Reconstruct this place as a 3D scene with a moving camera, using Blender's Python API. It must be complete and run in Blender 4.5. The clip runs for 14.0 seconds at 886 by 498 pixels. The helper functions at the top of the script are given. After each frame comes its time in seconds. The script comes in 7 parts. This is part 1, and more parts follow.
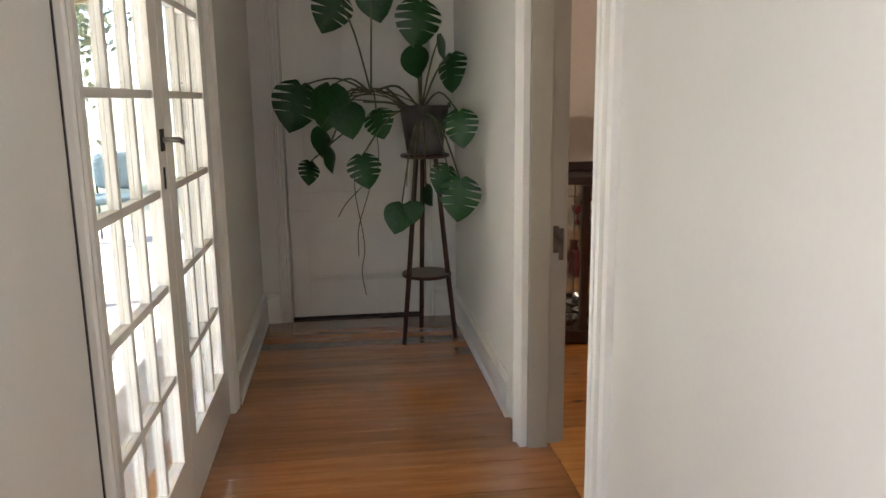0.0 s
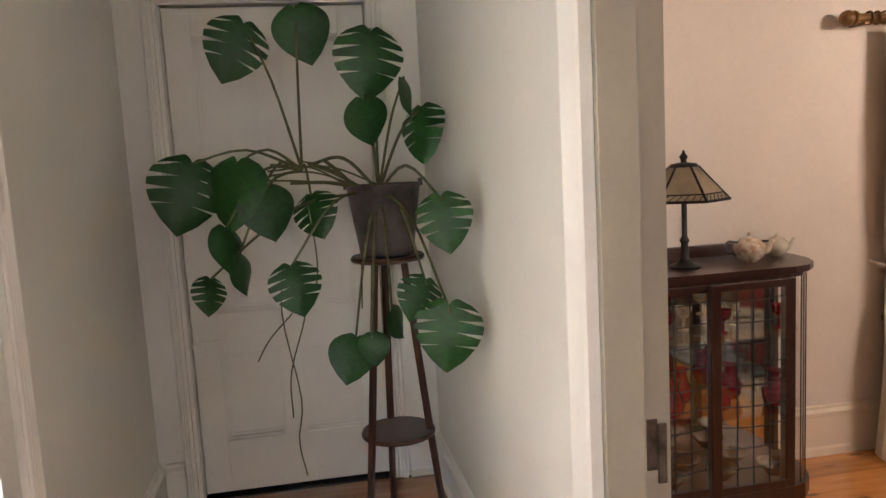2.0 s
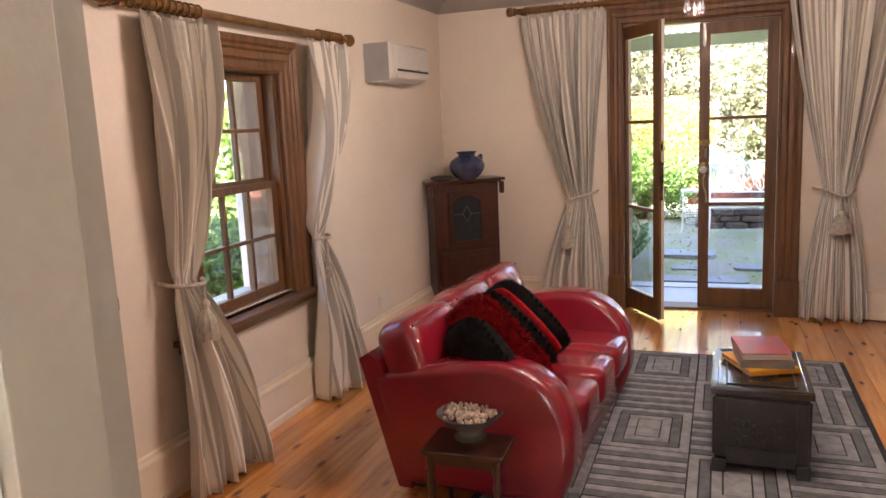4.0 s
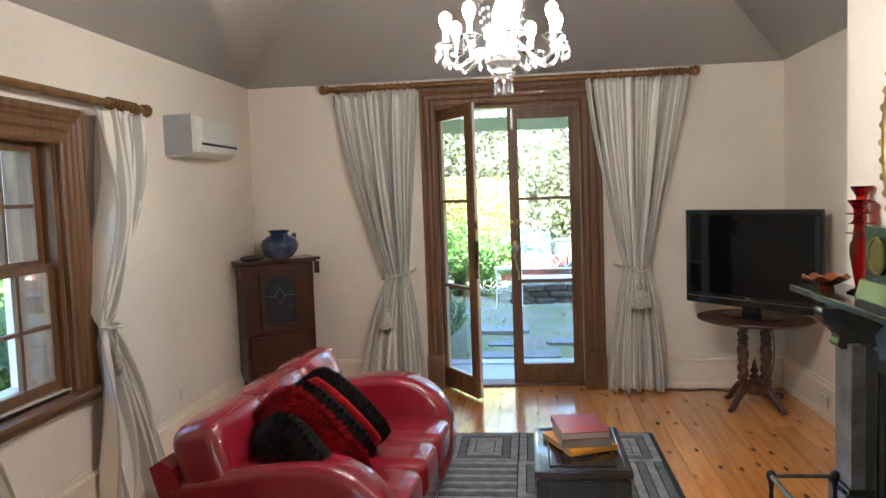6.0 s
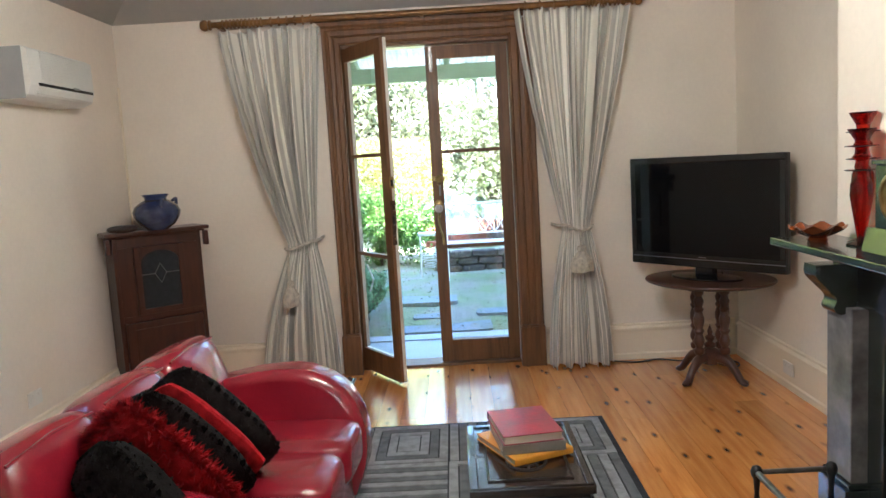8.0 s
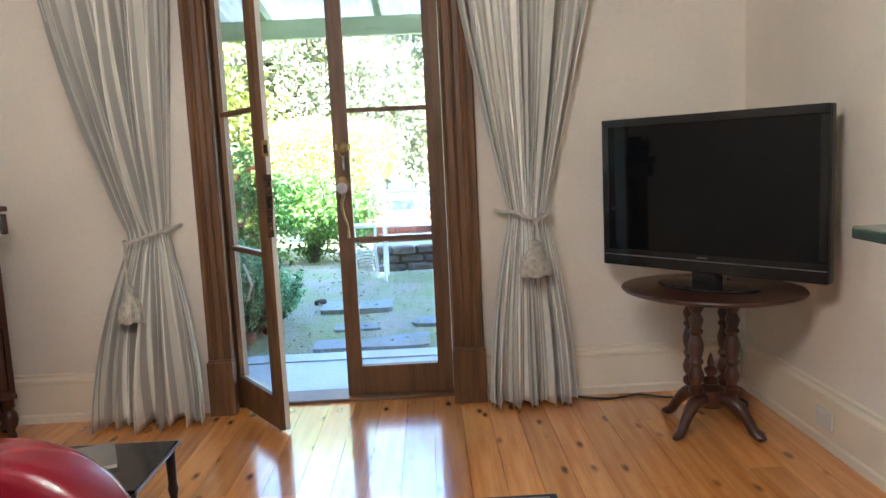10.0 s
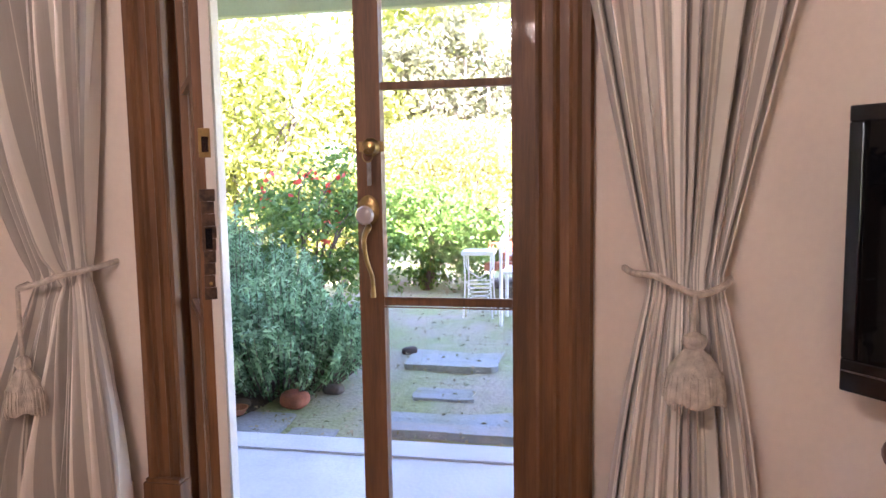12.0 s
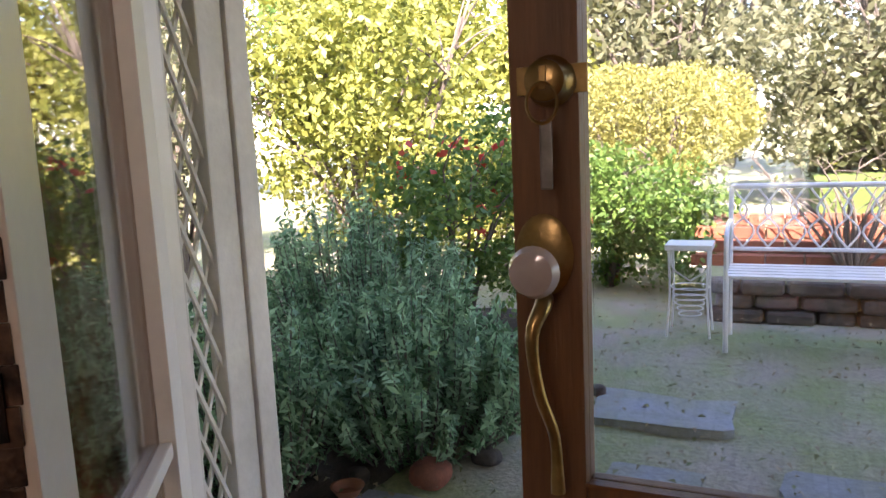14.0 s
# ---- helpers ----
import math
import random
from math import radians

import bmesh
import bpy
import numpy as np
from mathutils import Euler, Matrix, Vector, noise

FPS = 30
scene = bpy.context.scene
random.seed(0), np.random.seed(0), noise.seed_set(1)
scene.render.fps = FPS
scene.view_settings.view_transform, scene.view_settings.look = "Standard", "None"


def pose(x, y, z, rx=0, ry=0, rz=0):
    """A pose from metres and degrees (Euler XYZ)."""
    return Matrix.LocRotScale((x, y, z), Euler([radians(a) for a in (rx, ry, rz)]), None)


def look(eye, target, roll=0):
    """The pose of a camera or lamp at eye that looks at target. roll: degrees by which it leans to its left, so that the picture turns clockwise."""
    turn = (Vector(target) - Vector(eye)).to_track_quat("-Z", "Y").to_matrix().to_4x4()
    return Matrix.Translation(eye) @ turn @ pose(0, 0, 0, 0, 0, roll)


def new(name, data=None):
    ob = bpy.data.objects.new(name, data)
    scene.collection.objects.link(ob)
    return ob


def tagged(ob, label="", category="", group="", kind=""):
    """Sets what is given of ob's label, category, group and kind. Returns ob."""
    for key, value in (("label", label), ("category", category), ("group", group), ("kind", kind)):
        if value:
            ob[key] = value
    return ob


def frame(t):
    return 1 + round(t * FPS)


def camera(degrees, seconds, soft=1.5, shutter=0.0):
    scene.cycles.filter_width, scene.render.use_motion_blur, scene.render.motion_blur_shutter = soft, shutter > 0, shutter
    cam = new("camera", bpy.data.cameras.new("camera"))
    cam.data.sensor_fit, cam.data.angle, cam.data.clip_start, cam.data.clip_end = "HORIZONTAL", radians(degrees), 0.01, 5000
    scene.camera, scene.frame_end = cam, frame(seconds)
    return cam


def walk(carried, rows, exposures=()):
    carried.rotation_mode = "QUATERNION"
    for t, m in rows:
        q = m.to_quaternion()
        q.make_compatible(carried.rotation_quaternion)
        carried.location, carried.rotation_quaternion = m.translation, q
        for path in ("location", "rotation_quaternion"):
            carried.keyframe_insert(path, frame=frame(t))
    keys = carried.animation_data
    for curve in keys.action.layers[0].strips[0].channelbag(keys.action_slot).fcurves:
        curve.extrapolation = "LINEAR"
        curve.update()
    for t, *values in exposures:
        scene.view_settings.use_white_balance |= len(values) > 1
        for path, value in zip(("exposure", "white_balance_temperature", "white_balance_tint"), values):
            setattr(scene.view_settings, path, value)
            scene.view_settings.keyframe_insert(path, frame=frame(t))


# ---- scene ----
cam = camera(61.1, 14.0)
PATH = [
    (0, (0.143, -0.672, 1.431), (0.392, 1.273, 1.039), -0.7),
    (0.5, (0.182, -0.35, 1.469), (0.286, 1.633, 1.231), -0.1),
    (1, (0.255, 0.014, 1.494), (0.242, 2.007, 1.338), -0.4),
    (1.5, (0.281, 0.438, 1.484), (0.383, 2.426, 1.297), -1.8),
    (2, (0.293, 0.805, 1.493), (0.651, 2.757, 1.246), -3.1),
    (2.5, (0.374, 1.209, 1.502), (1.142, 3.028, 1.186), -3.1),
    (3, (0.386, 1.423, 1.489), (1.685, 2.904, 1.14), -3.1),
    (3.5, (0.443, 1.602, 1.481), (2.107, 2.655, 1.133), -2.5),
    (4, (0.493, 1.699, 1.479), (2.34, 2.393, 1.152), -2.7),
    (6.5, (0.8, 1.728, 1.469), (2.786, 1.921, 1.337), -2.8),
    (7, (0.976, 1.732, 1.447), (2.965, 1.884, 1.298), -4.0),
    (7.5, (1.182, 1.735, 1.416), (3.17, 1.815, 1.21), -3.7),
    (10, (2.728, 1.417, 1.196), (4.712, 1.383, 0.948), -2.7),
    (10.5, (3.124, 1.271, 1.203), (5.106, 1.23, 0.936), -1.8),
    (11, (3.506, 1.189, 1.202), (5.488, 1.311, 0.968), -0.2),
    (11.5, (3.913, 1.161, 1.187), (5.886, 1.379, 0.944), -0.6),
    (12, (4.283, 1.173, 1.187), (6.232, 1.573, 0.977), -0.9),
    (12.5, (4.669, 1.252, 1.157), (6.581, 1.809, 0.968), -0.8),
    (13, (5.015, 1.348, 1.171), (6.912, 1.944, 0.956), -1.9),
    (13.5, (5.384, 1.371, 1.205), (7.178, 2.204, 0.91), -2.2),
    (14, (5.619, 1.596, 1.202), (7.422, 2.412, 0.91), -2.7),
]
walk(cam, [(t, look(eye, target, roll)) for t, eye, target, roll in PATH], [(0.0, 3.45, 6000, 19), (0.5, 3.15, 6000, 18), (1.0, 3.3, 6000, 20), (1.5, 3.65, 6100, 22), (2.0, 4.1, 6200, 25), (3.0, 4.2, 6050, 29), (3.5, 4.15, 6100, 30), (4.0, 4.25, 6250, 29), (6.5, 4.3, 5100, 8), (7.5, 4.45, 5150, 8), (10.0, 4.45, 5150, 9), (11.5, 4.45, 5750, 30), (12.5, 4.3, 6000, 40), (13.0, 3.95, 5650, 39), (13.5, 3.45, 5600, 42), (14.0, 2.9, 6600, 33)])

# ---- world, sun, exposure ----
world = bpy.data.worlds.new("sky")
scene.world = world
world.use_nodes = True
_wn = world.node_tree
_sky = _wn.nodes.new("ShaderNodeTexSky")
_sky.sky_type = "NISHITA"
_sky.sun_disc = False
_sky.sun_elevation = radians(44)
_sky.sun_rotation = radians(250)
_wn.links.new(_sky.outputs[0], _wn.nodes["Background"].inputs[0])
_wn.nodes["Background"].inputs[1].default_value = 0.15
# added area lamp in an unseen side opening, brightens the near hall wall
side_fill = new("side_opening_fill", bpy.data.lights.new("side_opening_fill", "AREA"))
side_fill.data.shape, side_fill.data.size, side_fill.data.size_y, side_fill.data.energy, side_fill.data.color = "RECTANGLE", 0.78, 1.78, 3.0, (0.92, 0.96, 1.0)
side_fill.matrix_world = look((-0.48, -1.22, 1.3), (0.8, -1.22, 1.3))
sun = new("sun", bpy.data.lights.new("sun", "SUN"))
sun.data.energy, sun.data.angle, sun.data.color = 5.0, radians(0.6), (1.0, 0.94, 0.84)
sun.matrix_world = look((0, 0, 0), (math.sin(radians(70)) * math.cos(radians(44)), math.cos(radians(70)) * math.cos(radians(44)), -math.sin(radians(44))))


# ---- materials ----
def mat(name, color, rough=0.6, metal=0.0, vary=0.12, scale=6.0, fine=90.0, bump=0.15, spec=0.5, coat=0.0, stretch=(1, 1, 1), per_object=0.0, second=None, trans=0.0):
    m = bpy.data.materials.new(name)
    m.use_nodes = True
    nt = m.node_tree
    N, L = nt.nodes, nt.links
    b = N["Principled BSDF"]
    tc = N.new("ShaderNodeTexCoord")
    mp = N.new("ShaderNodeMapping")
    mp.inputs["Scale"].default_value = stretch
    L.new(tc.outputs["Object"], mp.inputs[0])
    n1, n2 = N.new("ShaderNodeTexNoise"), N.new("ShaderNodeTexNoise")
    n1.inputs["Scale"].default_value, n1.inputs["Detail"].default_value = scale, 4
    n2.inputs["Scale"].default_value, n2.inputs["Detail"].default_value = fine, 3
    L.new(mp.outputs[0], n1.inputs[0])
    L.new(mp.outputs[0], n2.inputs[0])
    ramp = N.new("ShaderNodeValToRGB")
    c2 = second or tuple(c * (1 - 2.2 * vary) for c in color)
    ramp.color_ramp.elements[0].position, ramp.color_ramp.elements[1].position = 0.32, 0.62
    ramp.color_ramp.elements[0].color, ramp.color_ramp.elements[1].color = (*c2, 1), (*color, 1)
    L.new(n1.outputs[0], ramp.inputs[0])
    mix = N.new("ShaderNodeHueSaturation")
    mr = N.new("ShaderNodeMapRange")
    mr.inputs[3].default_value, mr.inputs[4].default_value = 1 - vary, 1 + vary
    L.new(n2.outputs[0], mr.inputs[0])
    L.new(ramp.outputs[0], mix.inputs["Color"])
    val = mr.outputs[0]
    if per_object:
        oi, mo, mu = N.new("ShaderNodeObjectInfo"), N.new("ShaderNodeMapRange"), N.new("ShaderNodeMath")
        mo.inputs[3].default_value, mo.inputs[4].default_value = 1 - per_object, 1 + per_object
        L.new(oi.outputs["Random"], mo.inputs[0])
        mu.operation = "MULTIPLY"
        L.new(mo.outputs[0], mu.inputs[0])
        L.new(val, mu.inputs[1])
        val = mu.outputs[0]
    L.new(val, mix.inputs["Value"])
    L.new(mix.outputs[0], b.inputs["Base Color"])
    b.inputs["Roughness"].default_value, b.inputs["Metallic"].default_value = rough, metal
    b.inputs["Specular IOR Level"].default_value, b.inputs["Coat Weight"].default_value = spec, coat
    b.inputs["Transmission Weight"].default_value = trans
    if bump:
        bp = N.new("ShaderNodeBump")
        bp.inputs["Strength"].default_value, bp.inputs["Distance"].default_value = bump, 0.01
        L.new(n2.outputs[0], bp.inputs["Height"])
        L.new(bp.outputs[0], b.inputs["Normal"])
    return m


def glass_mat(name, color=(1, 1, 1), rough=0.0, thin=True):
    m = bpy.data.materials.new(name)
    m.use_nodes = True
    nt = m.node_tree
    N, L = nt.nodes, nt.links
    if not thin:
        b = N["Principled BSDF"]
        b.inputs["Base Color"].default_value = (*color, 1)
        b.inputs["Transmission Weight"].default_value = 1.0
        b.inputs["Roughness"].default_value = rough
        b.inputs["IOR"].default_value = 1.45
        return m
    N.remove(N["Principled BSDF"])
    tr, gl, mx, lw, pw, mr = N.new("ShaderNodeBsdfTransparent"), N.new("ShaderNodeBsdfGlossy"), N.new("ShaderNodeMixShader"), N.new("ShaderNodeLayerWeight"), N.new("ShaderNodeMath"), N.new("ShaderNodeMapRange")
    tr.inputs[0].default_value = (*color, 1)
    gl.inputs["Roughness"].default_value = 0.02
    pw.operation, pw.inputs[1].default_value = "POWER", 4.0
    mr.inputs[3].default_value, mr.inputs[4].default_value = 0.07, 0.95
    L.new(lw.outputs["Facing"], pw.inputs[0])
    L.new(pw.outputs[0], mr.inputs[0])
    L.new(mr.outputs[0], mx.inputs[0])
    L.new(tr.outputs[0], mx.inputs[1])
    L.new(gl.outputs[0], mx.inputs[2])
    L.new(mx.outputs[0], N["Material Output"].inputs[0])
    return m


def emit_mat(name, color, strength):
    m = bpy.data.materials.new(name)
    m.use_nodes = True
    b = m.node_tree.nodes["Principled BSDF"]
    b.inputs["Base Color"].default_value = (*color, 1)
    b.inputs["Emission Color"].default_value = (*color, 1)
    b.inputs["Emission Strength"].default_value = strength
    return m


M_HALL = mat("hall_paint", (0.70, 0.675, 0.61), 0.4, vary=0.03, scale=1.4, fine=60, bump=0.05)
M_CREAM = mat("cream_plaster", (0.80, 0.715, 0.605), 0.65, vary=0.05, scale=1.1, fine=45, bump=0.07)
M_CREAM_GLOSS = mat("cream_gloss_paint", (0.82, 0.72, 0.56), 0.35, vary=0.03, scale=2, fine=60, bump=0.04)
M_CEIL = mat("ceiling_paint", (0.67, 0.625, 0.56), 0.8, vary=0.04, scale=0.9, fine=40, bump=0.06)
M_TRIM = mat("white_gloss_paint", (0.72, 0.69, 0.62), 0.3, vary=0.04, scale=3, fine=70, bump=0.05)
# darker beige than M_TRIM, for jamb, stops and sitting-room architrave
M_BEIGE = mat("darker_beige_trim", (0.36, 0.325, 0.25), 0.4, vary=0.06, scale=3, fine=70, bump=0.06)
M_CEDAR = mat("cedar_wood", (0.175, 0.080, 0.028), 0.5, vary=0.2, scale=5, fine=40, bump=0.15, stretch=(7, 7, 0.5), coat=0.03)
M_CEDAR_H = mat("cedar_wood_across", (0.175, 0.080, 0.028), 0.5, vary=0.2, scale=5, fine=40, bump=0.15, stretch=(0.5, 0.5, 7), coat=0.03)
M_DARKWOOD = mat("dark_polished_wood", (0.040, 0.013, 0.008), 0.3, vary=0.2, scale=6, fine=60, bump=0.08, stretch=(5, 5, 0.7), coat=0.3)
M_MAHOGANY = mat("red_brown_mahogany", (0.065, 0.020, 0.010), 0.32, vary=0.2, scale=6, fine=60, bump=0.08, stretch=(5, 5, 0.7), coat=0.3)
M_EBONY = mat("carved_black_wood", (0.022, 0.014, 0.011), 0.3, vary=0.25, scale=14, fine=120, bump=0.5, coat=0.3)
M_LEATHER = mat("red_leather", (0.235, 0.009, 0.020), 0.27, vary=0.1, scale=5, fine=160, bump=0.1, coat=0.6)
M_LACQUER = mat("polished_black_wood", (0.020, 0.013, 0.010), 0.16, vary=0.25, scale=14, fine=120, bump=0.1, coat=0.5)
M_BLACKFUR = mat("black_plush", (0.013, 0.011, 0.010), 0.95, vary=0.3, scale=30, fine=300, bump=0.8, spec=0.15)
M_REDFUR = mat("red_shag", (0.42, 0.010, 0.014), 0.9, vary=0.25, scale=30, fine=260, bump=0.8, spec=0.15)
M_RODGOLD = mat("gilt_wood", (0.24, 0.12, 0.035), 0.35, 0.35, vary=0.2, scale=18, fine=90, bump=0.1)
M_BRASS = mat("old_brass", (0.36, 0.25, 0.10), 0.3, 0.95, vary=0.2, scale=22, fine=120, bump=0.08)
M_PEWTER = mat("pewter", (0.30, 0.29, 0.27), 0.35, 0.9, vary=0.2, scale=22, fine=120, bump=0.08)
M_IRON = mat("dark_iron", (0.035, 0.033, 0.032), 0.5, 0.6, vary=0.2, scale=20, fine=120, bump=0.15)
M_CORD = mat("cream_cord", (0.66, 0.60, 0.50), 0.9, vary=0.15, scale=40, fine=300, bump=0.6, spec=0.2)
M_GLASS = glass_mat("window_glass", (0.97, 0.985, 0.98))
M_CRYSTAL = mat("crystal", (0.90, 0.92, 0.93), 0.03, vary=0.03, bump=0.0, trans=0.98)
M_REDGLASS = glass_mat("red_glass", (0.50, 0.022, 0.008), 0.04, thin=False)
M_SLATE = mat("black_slate", (0.028, 0.032, 0.028), 0.16, vary=0.2, scale=5, fine=60, bump=0.04, coat=0.4)
M_MARBLE = mat("grey_marble", (0.17, 0.16, 0.155), 0.3, vary=0.3, scale=9, fine=40, bump=0.05, second=(0.05, 0.045, 0.045))
M_TVBLACK = mat("gloss_black_plastic", (0.008, 0.008, 0.009), 0.12, vary=0.05, bump=0.0)
M_SCREEN = mat("dark_screen", (0.004, 0.0045, 0.005), 0.03, vary=0.05, bump=0.0, spec=0.22)
M_WHITEPLASTIC = mat("white_plastic", (0.70, 0.68, 0.63), 0.4, vary=0.03, bump=0.03)
M_GREYPLASTIC = mat("grey_plastic", (0.30, 0.30, 0.30), 0.45, vary=0.05, bump=0.03)
M_BULB = emit_mat("lit_bulb", (1.0, 0.86, 0.66), 9.0)
M_PORCELAIN = mat("frosted_glass", (0.62, 0.60, 0.56), 0.18, vary=0.03, bump=0.0, trans=0.75)
M_LEAF = mat("monstera_leaf", (0.012, 0.062, 0.010), 0.34, vary=0.2, scale=9, fine=60, bump=0.2, spec=0.3)
M_STEM = mat("plant_stem", (0.085, 0.090, 0.030), 0.6, vary=0.2, scale=30, fine=90, bump=0.2)
M_POT = mat("dull_copper_pot", (0.085, 0.072, 0.066), 0.45, 0.35, vary=0.3, scale=12, fine=70, bump=0.2)
M_SOIL = mat("soil", (0.03, 0.02, 0.013), 0.95, vary=0.3, scale=40, fine=200, bump=0.8)


def floor_mat(name, light, dark, knot=1.0):
    """Varnished knotty pine: grain along x, knots, a tone for each board."""
    m = mat(name, light, 0.2, vary=0.12, scale=3.0, fine=30, bump=0.03, stretch=(0.6, 9, 4), per_object=0.22, second=dark, coat=0.35)
    nt = m.node_tree
    N, L = nt.nodes, nt.links
    b = N["Principled BSDF"]
    old = b.inputs["Base Color"].links[0].from_socket
    tc, mp, oi, ad = N.new("ShaderNodeTexCoord"), N.new("ShaderNodeMapping"), N.new("ShaderNodeObjectInfo"), N.new("ShaderNodeVectorMath")
    vo, rp, mx = N.new("ShaderNodeTexVoronoi"), N.new("ShaderNodeValToRGB"), N.new("ShaderNodeMix")
    L.new(tc.outputs["Object"], ad.inputs[0])
    L.new(oi.outputs["Random"], ad.inputs[1])
    mp.inputs["Scale"].default_value = (2.7, 7.2, 0.2)
    L.new(ad.outputs[0], mp.inputs[0])
    vo.voronoi_dimensions = "2D"
    vo.inputs["Scale"].default_value = 1.0
    L.new(mp.outputs[0], vo.inputs[0])
    rp.color_ramp.elements[0].position, rp.color_ramp.elements[1].position = 0.03, 0.13
    rp.color_ramp.elements[0].color, rp.color_ramp.elements[1].color = (knot, knot, knot, 1), (0, 0, 0, 1)
    L.new(vo.outputs["Distance"], rp.inputs[0])
    sp, sr_, mu = N.new("ShaderNodeTexNoise"), N.new("ShaderNodeMapRange"), N.new("ShaderNodeMath")
    sp.inputs["Scale"].default_value, sp.inputs["Detail"].default_value = 3.1, 1
    L.new(ad.outputs[0], sp.inputs[0])
    sr_.inputs[1].default_value, sr_.inputs[2].default_value = 0.36, 0.48
    L.new(sp.outputs[0], sr_.inputs[0])
    mu.operation = "MULTIPLY"
    L.new(rp.outputs[0], mu.inputs[0])
    L.new(sr_.outputs[0], mu.inputs[1])
    mx.data_type = "RGBA"
    L.new(mu.outputs[0], mx.inputs[0])
    L.new(old, mx.inputs[6])
    b.inputs["Coat Weight"].default_value, b.inputs["Coat Roughness"].default_value = 0.85, 0.07
    mx.inputs[7].default_value = (0.11, 0.032, 0.008, 1)
    L.new(mx.outputs[2], b.inputs["Base Color"])
    return m


M_PINE = floor_mat("varnished_pine", (0.75, 0.335, 0.085), (0.58, 0.21, 0.042), 0.95)
M_HALLFLOOR = floor_mat("varnished_hall_boards", (0.37, 0.155, 0.045), (0.28, 0.105, 0.027), 0.15)


# ---- mesh helpers ----
def add_box(bm, x0, x1, y0, y1, z0, z1, bevel=0.0, m=None):
    g = bmesh.ops.create_cube(bm, size=1.0)
    t = Matrix.Translation(((x0 + x1) / 2, (y0 + y1) / 2, (z0 + z1) / 2)) @ Matrix.Diagonal((abs(x1 - x0), abs(y1 - y0), abs(z1 - z0), 1))
    bmesh.ops.transform(bm, matrix=(m or Matrix()) @ t, verts=g["verts"])
    if bevel:
        edges = list({e for v in g["verts"] for e in v.link_edges})
        bmesh.ops.bevel(bm, geom=edges, offset=bevel, segments=2, affect="EDGES", profile=0.6)
    return bm


def box(x0, x1, y0, y1, z0, z1, bevel=0.0, m=None):
    return add_box(bmesh.new(), x0, x1, y0, y1, z0, z1, bevel, m)


def boxes(rows, bevel=0.0):
    bm = bmesh.new()
    for r in rows:
        add_box(bm, *r, bevel=bevel)
    return bm


def add_lathe(bm, profile, seg=20, m=None, cap=True):
    """profile: (radius, z) pairs from the bottom up."""
    rings = []
    for r, z in profile:
        ring = []
        for i in range(seg):
            a = 2 * math.pi * i / seg
            v = Vector((r * math.cos(a), r * math.sin(a), z))
            ring.append(bm.verts.new(m @ v if m else v))
        rings.append(ring)
    for a, b in zip(rings, rings[1:]):
        for i in range(seg):
            bm.faces.new((a[i], a[(i + 1) % seg], b[(i + 1) % seg], b[i]))
    if cap:
        bm.faces.new(rings[0][::-1])
        bm.faces.new(rings[-1])
    return bm


def lathe(profile, seg=20, m=None, cap=True):
    return add_lathe(bmesh.new(), profile, seg, m, cap)


def add_tube(bm, pts, radius, seg=8):
    """A tube along points; its rings are carried along without twisting."""
    pts = [Vector(p) for p in pts]
    rings, s = [], None
    for i, p in enumerate(pts):
        d = (pts[min(i + 1, len(pts) - 1)] - pts[max(i - 1, 0)]).normalized()
        if s is None:
            s = d.cross(Vector((0, 0, 1)) if abs(d.z) < 0.95 else Vector((1, 0, 0)))
        else:
            s = s - d * s.dot(d)
        s = s.normalized()
        u = s.cross(d)
        r = radius[i] if isinstance(radius, (list, tuple)) else radius
        rings.append([bm.verts.new(p + r * (math.cos(2 * math.pi * k / seg) * s + math.sin(2 * math.pi * k / seg) * u)) for k in range(seg)])
    for a, b in zip(rings, rings[1:]):
        for k in range(seg):
            bm.faces.new((a[k], a[(k + 1) % seg], b[(k + 1) % seg], b[k]))
    bm.faces.new(rings[0][::-1])
    bm.faces.new(rings[-1])
    return bm


def tube(pts, radius, seg=8):
    return add_tube(bmesh.new(), pts, radius, seg)


def curve_pts(ctrl, n=16):
    """Points on a smooth curve through the given ones."""
    c = [Vector(p) for p in ctrl]
    c = [2 * c[0] - c[1]] + c + [2 * c[-1] - c[-2]]
    out = []
    k = len(c) - 3
    for i in range(n + 1):
        s = min(i * k / n, k - 1e-6)
        j, u = int(s), s - int(s)
        p0, p1, p2, p3 = c[j:j + 4]
        out.append(0.5 * ((2 * p1) + (p2 - p0) * u + (2 * p0 - 5 * p1 + 4 * p2 - p3) * u * u + (3 * p1 - p0 - 3 * p2 + p3) * u ** 3))
    return out


def add_prism(bm, outline, axis, a, b):
    """An outline of (u, v) pushed from a to b along an axis: x: (y, z), y: (x, z), z: (x, y)."""
    def at(u, v, w):
        return {"x": (w, u, v), "y": (u, w, v), "z": (u, v, w)}[axis]
    lo = [bm.verts.new(at(u, v, a)) for u, v in outline]
    hi = [bm.verts.new(at(u, v, b)) for u, v in outline]
    n = len(outline)
    bm.faces.new(lo[::-1])
    bm.faces.new(hi)
    for i in range(n):
        bm.faces.new((lo[i], lo[(i + 1) % n], hi[(i + 1) % n], hi[i]))
    return bm


def prism(outline, axis, a, b):
    return add_prism(bmesh.new(), outline, axis, a, b)


def mesh_of(name, bm, material, smooth=False):
    bmesh.ops.recalc_face_normals(bm, faces=bm.faces)
    me = bpy.data.meshes.new(name)
    bm.to_mesh(me)
    bm.free()
    me.materials.append(material)
    if smooth:
        me.polygons.foreach_set("use_smooth", [True] * len(me.polygons))
        me.set_sharp_from_angle(angle=radians(42))
    return me


